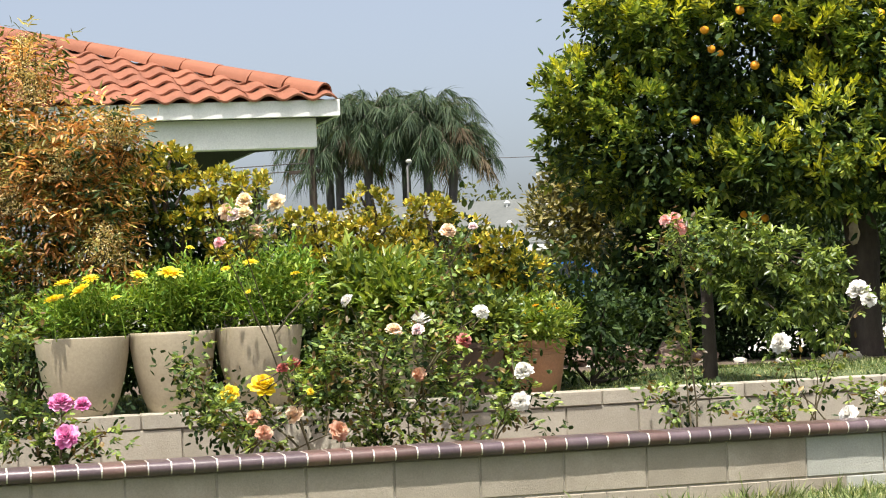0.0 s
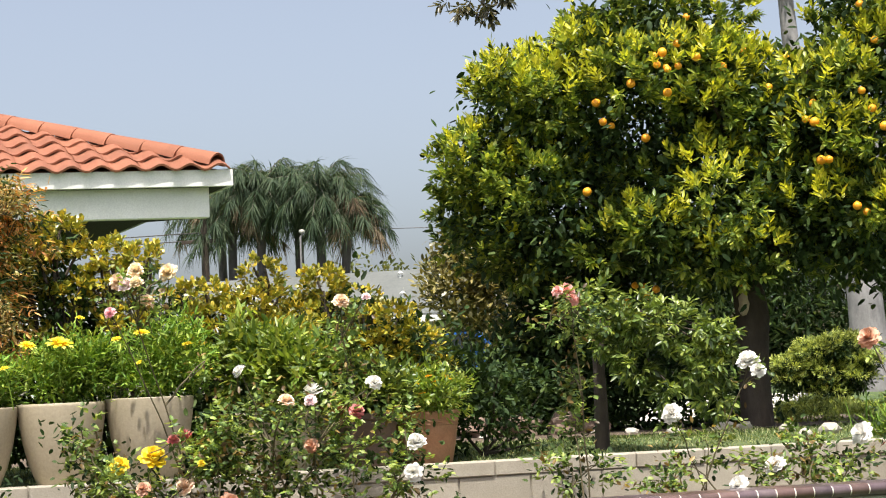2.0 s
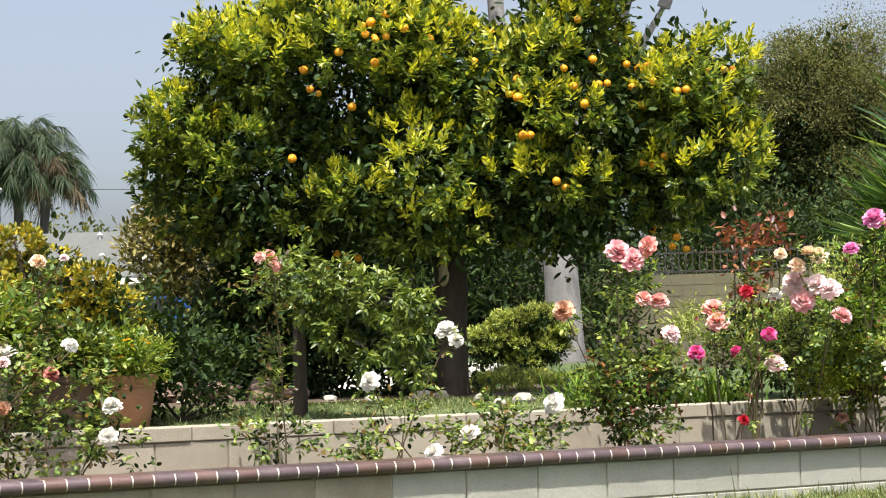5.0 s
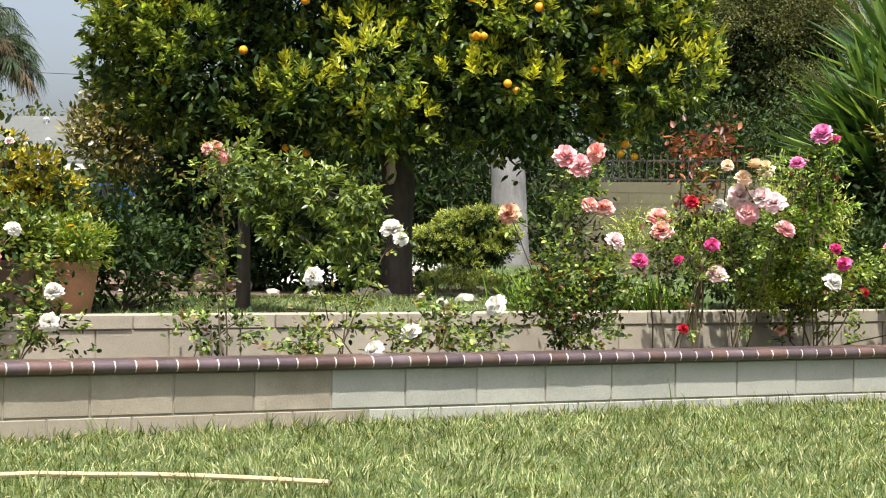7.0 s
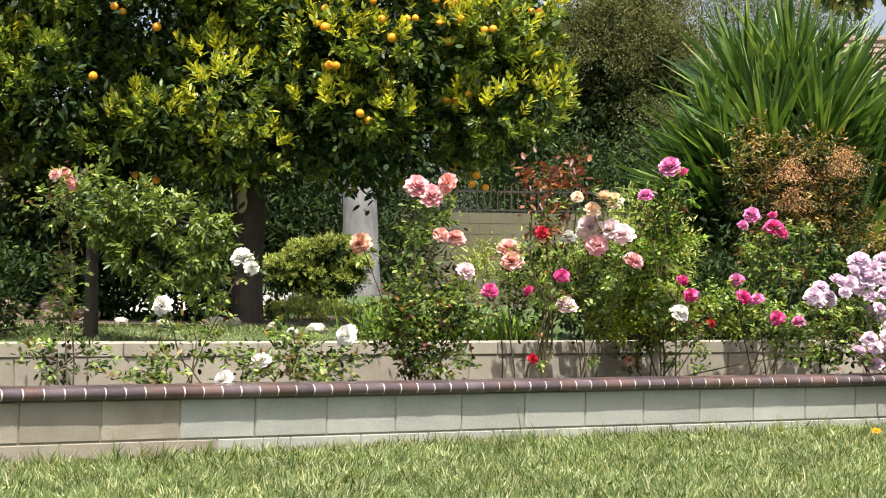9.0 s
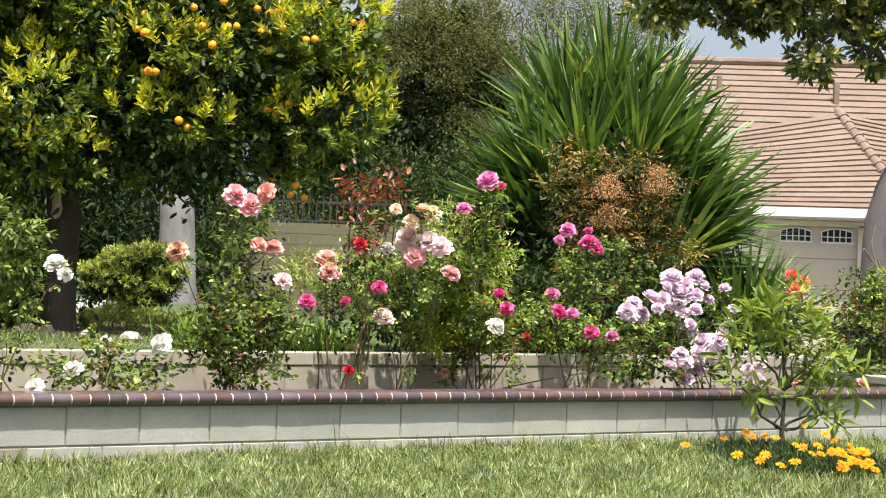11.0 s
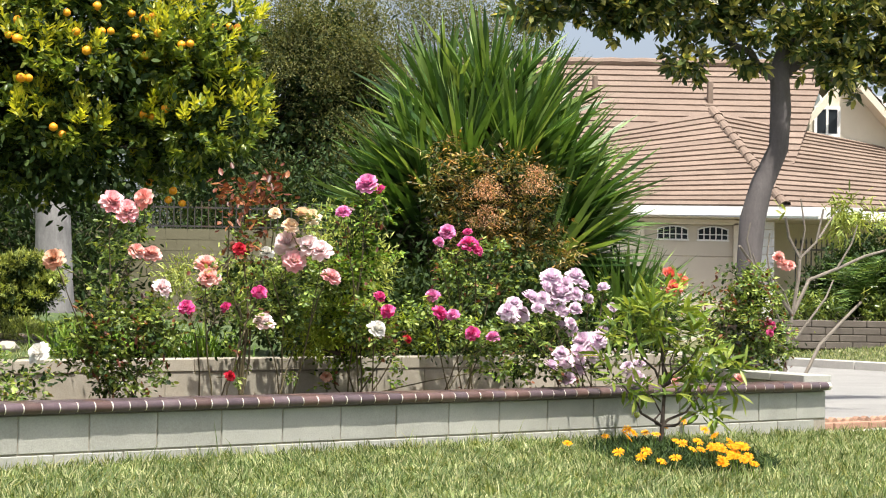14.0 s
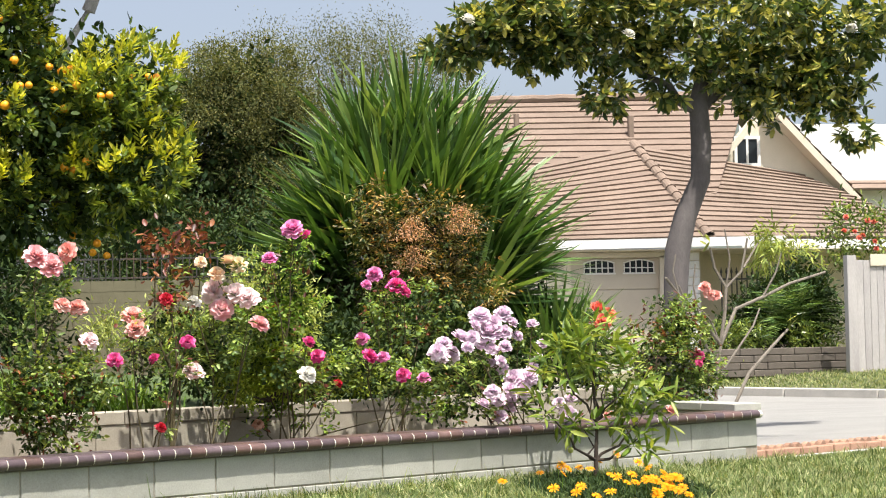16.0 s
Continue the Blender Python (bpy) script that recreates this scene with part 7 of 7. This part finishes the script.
rose_bush("low rose bush with a white and magenta roses", (1.42, 11.26, 0.27),
    [(1.39, 11.17, 0.89, 0.093, "magenta"), (1.45, 11.14, 0.81, 0.100, "magenta"), (1.36, 11.01, 0.70, 0.118, "white"), (1.55, 11.07, 0.65, 0.066, "red")],
    [((1.43, 11.36, 0.71), (0.20, 0.20, 0.12)), ((1.28, 11.27, 0.78), (0.13, 0.13, 0.10)), ((1.57, 11.46, 0.75), (0.12, 0.12, 0.14))], 43, L_ROSE)
rose_bush("low rose bush with magenta and orchid roses", (1.89, 11.56, 0.27),
    [(1.76, 11.41, 0.90, 0.102, "orchid"), (1.78, 11.35, 0.80, 0.109, "magenta"), (1.87, 11.33, 0.79, 0.088, "orchid"), (1.99, 11.34, 0.68, 0.109, "magenta"), (2.17, 11.63, 0.65, 0.105, "orchid")],
    [((1.88, 11.65, 0.68), (0.23, 0.23, 0.10)), ((1.76, 11.57, 0.75), (0.12, 0.12, 0.10)), ((2.16, 11.82, 0.61), (0.14, 0.14, 0.11))], 46, L_ROSE)
rose_bush("bright green foliage plant among the roses", (1.33, 11.68, 0.27),
    [],
    [((1.22, 11.71, 0.74), (0.21, 0.21, 0.12)), ((1.34, 11.78, 0.64), (0.18, 0.18, 0.11)), ((1.72, 12.02, 0.74), (0.11, 0.11, 0.11))], 68, L_FEATHER)
rose_bush("rose bush heavy with lilac pink roses over the wall", (2.72, 11.78, 0.27),
    [(2.52, 11.59, 1.02, 0.161, "lilac"), (2.67, 11.61, 1.03, 0.127, "lilac"), (2.33, 11.32, 0.90, 0.123, "lilac"), (2.41, 11.30, 0.90, 0.102, "lilac"), (2.57, 11.58, 0.91, 0.168, "lilac"), (2.67, 11.57, 0.93, 0.105, "lilac"), (2.17, 11.19, 0.82, 0.121, "lilac"), (2.29, 11.44, 0.80, 0.138, "lilac"), (2.58, 11.55, 0.82, 0.105, "lilac"), (2.66, 11.53, 0.83, 0.105, "lilac"), (2.60, 11.42, 0.75, 0.090, "lilac"), (2.58, 11.59, 0.73, 0.091, "lilac"), (2.46, 11.50, 0.97, 0.10, "lilac"), (2.24, 11.34, 0.86, 0.11, "lilac"), (2.72, 11.60, 0.98, 0.09, "lilac"), (2.62, 11.58, 0.99, 0.11, "lilac"), (2.50, 11.56, 0.86, 0.10, "lilac"), (2.22, 11.28, 0.78, 0.10, "lilac"), (2.76, 11.62, 0.90, 0.09, "lilac"), (2.66, 11.60, 0.70, 0.10, "lilac")],
    [((2.51, 11.74, 0.72), (0.25, 0.25, 0.21)), ((2.38, 11.66, 0.54), (0.21, 0.21, 0.14)), ((2.80, 11.92, 0.79), (0.18, 0.18, 0.22))], 58, L_ROSE)
rose_bush("low lilac rose bush hanging over the coping", (2.77, 11.64, 0.27),
    [(2.72, 11.53, 0.63, 0.147, "lilac"), (2.80, 11.51, 0.65, 0.133, "lilac"), (2.63, 11.33, 0.58, 0.103, "lilac"), (2.50, 11.18, 0.57, 0.108, "lilac"), (2.47, 11.34, 0.49, 0.110, "lilac"), (2.59, 11.35, 0.41, 0.110, "lilac"), (3.07, 11.57, 0.41, 0.120, "lilac"), (3.15, 11.80, 0.51, 0.087, "lilac"), (2.84, 11.53, 0.97, 0.091, "lilac"), (2.88, 11.49, 0.85, 0.077, "lilac"), (2.33, 11.08, 0.84, 0.087, "lilac"), (2.89, 11.60, 0.77, 0.071, "lilac"), (2.66, 11.45, 0.54, 0.11, "lilac"), (2.76, 11.50, 0.57, 0.12, "lilac"), (2.56, 11.30, 0.52, 0.10, "lilac"), (2.68, 11.50, 0.47, 0.10, "lilac"), (3.02, 11.62, 0.48, 0.09, "lilac"), (2.84, 11.55, 0.70, 0.09, "lilac")],
    [((2.76, 11.72, 0.51), (0.21, 0.21, 0.12)), ((3.01, 11.88, 0.72), (0.14, 0.14, 0.22)), ((2.50, 11.56, 0.55), (0.17, 0.17, 0.14))], 37, L_ROSE)
rose_bush("rose bush with large coral red roses", (3.53, 12.52, 0.27),
    [(3.50, 12.43, 1.07, 0.130, "coral"), (3.58, 12.41, 1.03, 0.130, "coral"), (3.50, 12.29, 0.98, 0.128, "coral"), (3.49, 12.21, 0.38, 0.083, "salmon"), (4.11, 12.77, 0.37, 0.087, "salmon")],
    [((3.51, 12.60, 0.75), (0.27, 0.27, 0.23)), ((3.80, 12.78, 0.71), (0.20, 0.20, 0.28)), ((3.41, 12.54, 0.86), (0.19, 0.19, 0.15))], 49, L_ROSE)
rose_bush("dark rose shrub with reddish tips by the end wall", (4.45, 13.50, 0.27),
    [(4.58, 13.51, 0.73, 0.109, "magenta"), (4.55, 13.42, 0.68, 0.075, "magenta")],
    [((4.48, 13.61, 0.86), (0.21, 0.21, 0.21)), ((4.65, 13.72, 0.61), (0.19, 0.19, 0.19)), ((4.32, 13.51, 0.74), (0.19, 0.19, 0.25)), ((4.43, 13.58, 0.49), (0.25, 0.25, 0.15)), ((4.43, 13.58, 1.07), (0.17, 0.17, 0.11))], 200, L_ROSE)
rose_bush("sparse low growth at the foot of the rear wall", (1.27, 11.76, 0.27),
    [(1.14, 11.61, 0.40, 0.076, "faded")],
    [((1.20, 11.81, 0.53), (0.14, 0.14, 0.05)), ((2.50, 12.62, 0.40), (0.15, 0.15, 0.06))], 17, L_FEATHER)
rose_bush("low rose bush with large white roses", (-0.70, 9.77, 0.27),
    [(-0.48, 9.84, 0.58, 0.134, "white"), (-0.89, 9.52, 0.45, 0.113, "white"), (-1.05, 9.35, 0.37, 0.106, "white")],
    [((-0.72, 9.86, 0.47), (0.18, 0.18, 0.10)), ((-0.55, 9.97, 0.41), (0.15, 0.15, 0.09)), ((-0.99, 9.69, 0.44), (0.12, 0.12, 0.07)), ((-0.80, 9.81, 0.58), (0.09, 0.09, 0.06))], 37, L_ROSE)
rose_bush("slender rose with creamy white blooms", (-1.27, 10.07, 0.27),
    [(-1.06, 10.13, 0.96, 0.132, "white"), (-1.01, 10.09, 0.92, 0.090, "white"), (-1.42, 9.76, 0.72, 0.111, "white")],
    [((-1.28, 10.16, 0.53), (0.09, 0.09, 0.08)), ((-1.42, 10.07, 0.41), (0.12, 0.12, 0.06))], 9, L_ROSE)
rose_bush("tall leaning rose with a coral pink bloom", (-1.87, 9.46, 0.27),
    [(-1.87, 9.39, 1.35, 0.102, "salmon"), (-1.83, 9.35, 1.31, 0.073, "salmon"), (-1.88, 9.25, 1.35, 0.061, "salmon")],
    [((-1.88, 9.55, 1.22), (0.16, 0.16, 0.10)), ((-1.98, 9.49, 1.22), (0.09, 0.09, 0.07)), ((-1.89, 9.55, 0.91), (0.06, 0.06, 0.17)), ((-1.90, 9.54, 0.65), (0.08, 0.08, 0.11)), ((-1.94, 9.51, 0.45), (0.11, 0.11, 0.10)), ((-1.81, 9.59, 0.45), (0.12, 0.12, 0.07))], 46, L_ROSE)
rose_bush("small rose shoots at the foot of the rear wall", (-1.45, 9.49, 0.27),
    [],
    [((-1.44, 9.59, 0.39), (0.13, 0.13, 0.04)), ((-1.52, 9.54, 0.38), (0.06, 0.06, 0.04))], 8, L_ROSE)
rose_bush("green shrub beside the first pot", (-5.22, 8.68, 0.46),
    [(-5.14, 8.66, 0.93, 0.077, "yellow")],
    [((-5.25, 8.76, 1.03), (0.15, 0.15, 0.21)), ((-5.34, 8.70, 1.27), (0.15, 0.15, 0.24)), ((-5.26, 8.75, 0.80), (0.12, 0.12, 0.15))], 93, L_ROSE)
rose_bush("rose bush with bright pink roses beside the wall", (-4.36, 7.63, 0.27),
    [(-4.31, 7.58, 0.61, 0.119, "orchid"), (-4.20, 7.58, 0.60, 0.087, "orchid"), (-4.23, 7.49, 0.47, 0.127, "orchid")],
    [((-4.49, 7.64, 0.45), (0.16, 0.16, 0.12)), ((-4.21, 7.81, 0.43), (0.10, 0.10, 0.10)), ((-4.55, 7.60, 0.56), (0.10, 0.10, 0.10)), ((-4.36, 7.72, 0.37), (0.13, 0.13, 0.05)), ((-4.56, 7.60, 0.86), (0.08, 0.08, 0.16)), ((-4.52, 7.62, 0.68), (0.09, 0.09, 0.10))], 68, L_ROSE)
rose_bush("rose bush with yellow and peach roses", (-3.69, 8.10, 0.27),
    [(-3.56, 8.11, 0.64, 0.131, "yellow"), (-3.66, 7.97, 0.62, 0.093, "yellow"), (-3.55, 7.97, 0.51, 0.072, "faded"), (-3.49, 7.94, 0.44, 0.087, "faded"), (-3.42, 8.16, 0.50, 0.099, "peach"), (-3.39, 8.11, 0.73, 0.083, "dusty"), (-3.42, 8.02, 0.72, 0.062, "dusty"), (-3.27, 8.29, 0.42, 0.100, "faded"), (-3.35, 8.17, 0.61, 0.037, "yellow")],
    [((-3.77, 8.14, 0.50), (0.19, 0.19, 0.13)), ((-3.59, 8.25, 0.44), (0.16, 0.16, 0.11)), ((-3.88, 8.08, 0.61), (0.11, 0.11, 0.13)), ((-3.40, 8.37, 0.59), (0.12, 0.12, 0.16)), ((-3.91, 8.05, 0.77), (0.07, 0.07, 0.08)), ((-3.33, 8.42, 0.74), (0.11, 0.11, 0.16))], 105, L_ROSE)
rose_bush("sparse rose bush with fading white and pink roses", (-3.02, 8.63, 0.27),
    [(-2.95, 8.61, 0.90, 0.107, "white"), (-2.94, 8.54, 0.87, 0.069, "blush"), (-3.20, 8.31, 1.02, 0.074, "white"), (-3.00, 8.36, 0.87, 0.084, "peach"), (-2.95, 8.57, 0.66, 0.075, "faded"), (-2.67, 8.67, 0.94, 0.086, "white"), (-2.73, 8.57, 0.81, 0.080, "dusty"), (-2.84, 8.67, 0.81, 0.059, "dusty")],
    [((-3.06, 8.70, 0.72), (0.22, 0.22, 0.19)), ((-3.25, 8.58, 0.79), (0.16, 0.16, 0.16)), ((-3.12, 8.66, 0.43), (0.25, 0.25, 0.11)), ((-2.88, 8.82, 0.60), (0.16, 0.16, 0.14)), ((-3.30, 8.55, 0.52), (0.14, 0.14, 0.14)), ((-2.96, 8.76, 0.93), (0.11, 0.11, 0.11))], 117, L_ROSE)
rose_bush("thin rose bush with white roses before the terracotta pot", (-2.60, 8.66, 0.27),
    [(-2.47, 8.67, 0.65, 0.101, "white"), (-2.47, 8.60, 0.52, 0.090, "white")],
    [((-2.67, 8.70, 0.49), (0.16, 0.16, 0.13)), ((-2.44, 8.85, 0.48), (0.09, 0.09, 0.11)), ((-2.57, 8.77, 0.70), (0.13, 0.13, 0.11))], 31, L_ROSE)
rose_bush("tall rose with cream and peach blooms above the pots", (-3.52, 8.67, 0.27),
    [(-3.84, 8.41, 1.47, 0.098, "peach"), (-3.78, 8.37, 1.45, 0.082, "blush"), (-3.72, 8.34, 1.51, 0.092, "cream"), (-3.69, 8.29, 1.45, 0.080, "cream"), (-3.62, 8.51, 1.51, 0.104, "cream"), (-3.69, 8.39, 1.37, 0.081, "peach"), (-3.81, 8.25, 1.32, 0.064, "pink")],
    [((-3.54, 8.76, 1.02), (0.08, 0.08, 0.14)), ((-3.76, 8.62, 1.41), (0.08, 0.08, 0.07)), ((-3.88, 8.54, 1.42), (0.08, 0.08, 0.06))], 13, L_ROSE)
rose_bush("tall rose cane with a single peach bloom", (-2.98, 9.13, 0.27),
    [(-2.95, 9.08, 1.35, 0.096, "peach"), (-2.82, 9.09, 1.37, 0.051, "blush")],
    [((-2.95, 9.24, 1.30), (0.13, 0.13, 0.10)), ((-3.01, 9.20, 1.16), (0.11, 0.11, 0.14)), ((-2.93, 9.25, 1.10), (0.11, 0.11, 0.09)), ((-2.99, 9.22, 0.99), (0.09, 0.09, 0.09))], 24, L_ROSE)

# ---- pieces of the walls and roofs ----
block_me = Geo().box((0, 0.028, 0.003), (PITCH - 0.007, 0.165, 0.187), None, 0.004).mesh("block", BLOCK, False)
low_me = Geo().box((0, 0.028, 0.0), (PITCH - 0.007, 0.165, 0.24), None, 0.004).mesh("block", BLOCK, False)
worn_me = Geo().box((0, 0.028, 0.003), (PITCH - 0.007, 0.165, 0.187), None, 0.004).mesh("block", BLOCK_WORN, False)
low_worn_me = Geo().box((0, 0.028, 0.0), (PITCH - 0.007, 0.165, 0.24), None, 0.004).mesh("block", BLOCK_WORN, False)
last_me = Geo().box((0, 0.028, 0.003), (PITCH - 0.078, 0.165, 0.187), None, 0.004).mesh("block", BLOCK, False)
for i in range(37):
    s = L0 + PITCH * i
    piece("block", (worn_me if s < 2.6 else block_me) if i < 36 else last_me, front_wall, WALL_FRAME @ pose(s + 0.003, random.uniform(-0.001, 0.001), 0.113))
    if i < 36:
        piece("block", low_worn_me if s < 2.5 else low_me, front_wall, WALL_FRAME @ pose(s + 0.003 + PITCH / 2, random.uniform(-0.001, 0.001), -0.132))
tile_mes = [coping(0.091, 0.0).mesh("tile", m, True) for m in (GLAZE, GLAZE_DARK)]
for i in range(147):
    piece("tile", random.choice(tile_mes), front_wall, WALL_FRAME @ pose(L0 + 0.0975 * i + 0.004, random.uniform(-0.0015, 0.0015), random.uniform(-0.001, 0.001)))
rb = Geo().box((0, 0, 0), (0.393, 0.17, 0.187), None, 0.004).mesh("block", BLOCK_REAR, False)
rc = Geo().box((0, -0.008, 0), (0.393, 0.18, 0.076), None, 0.005).mesh("coping_block", BLOCK_REAR, False)
for i in range(35):
    piece("block", rb, rear_wall, WALL_FRAME @ pose(R0 + 0.4 * i, REAR + random.uniform(-0.002, 0.002), 0.243))
    piece("coping_block", rc, rear_wall, WALL_FRAME @ pose(R0 + 0.4 * i + 0.2, REAR + random.uniform(-0.003, 0.003), 0.434))
eb = Geo().box((0, -0.17, 0), (0.393, 0.0, 0.19), None, 0.004).mesh("block", BLOCK, False)
ec = Geo().box((0, -0.2, 0), (0.393, 0.03, 0.055), None, 0.005).mesh("coping_block", BLOCK, False)
for i in range(4):
    for z in (-0.04, 0.16):
        piece("block", eb, end_wall, END_FRAME @ pose(0.4 * i - 0.1, 0, z))
    piece("coping_block", ec, end_wall, END_FRAME @ pose(0.4 * i - 0.12, 0, 0.355))

# clay tiles of the hip roof
sl = math.atan(RISE)
wave = []
for j in range(9):
    x = 0.30 * j / 8
    wave.append((x, 0.031 * math.sin(2 * math.pi * j / 8 - 0.6)))
g = Geo()
tl = 0.43
vs = [(x, 0, z) for x, z in wave] + [(x, tl, z * 0.9) for x, z in wave] + [(x, 0, z - 0.022) for x, z in wave]
g.add(vs, [(i, i + 1, 10 + i, 9 + i) for i in range(8)] + [(18 + i, 19 + i, i + 1, i) for i in range(8)])
clay_me = g.mesh("clay_tile", CLAY)
for r in range(9):
    for i in range(30):
        x, y = 0.0 + 0.292 * i, -0.09 + 0.36 * r * math.cos(sl)
        if x + 0.12 < y + 0.02 or x > 6.5:
            continue
        piece("clay_tile", clay_me, roof.parent, H1_TILES @ pose(x, y, 3.215 + 0.36 * r * math.sin(sl) + random.uniform(-0.004, 0.006), math.degrees(sl) - 3.0, 0, random.uniform(-1.2, 1.2)))
hipc = Geo()
ring = lambda y, r: [(r * math.cos(a), y, r * 0.9 * math.sin(a)) for a in (math.pi * k / 8 for k in range(9))]
hipc.add(ring(0, 0.15) + ring(0.5, 0.12) + ring(0, 0.13) + ring(0.5, 0.105), [(i, i + 1, 10 + i, 9 + i) for i in range(8)] + [(18 + i, 19 + i, 28 + i, 27 + i) for i in range(8)] + [(i, i + 1, 19 + i, 18 + i) for i in range(8)])
hip_me = hipc.mesh("hip_tile", CLAY)
up_hip = math.degrees(math.atan(RISE / math.sqrt(2)))
for i in range(16):
    k = 0.09 + i * 0.42 * math.cos(radians(up_hip)) / math.sqrt(2)
    piece("hip_tile", hip_me, roof.parent, H1_TILES @ pose(k, k, 3.205 + k * RISE + random.uniform(-0.004, 0.006)) @ pose(0, 0, 0, 0, 0, -45) @ pose(0, 0, 0, up_hip + 1.5, 0, random.uniform(-1.5, 1.5)))

# leaf masses too fine to pick apart
for ob in bpy.data.objects:
    if ob.parent and ob.name.split(".")[0] in ("foliage", "new_growth", "crown", "young_growth", "inner_leaves", "green_leaves", "flower_spray", "shade_skirt", "pad_shade", "pad", "rosette", "frond", "sepal", "railing"):
        ob["kind"] = "stuff"
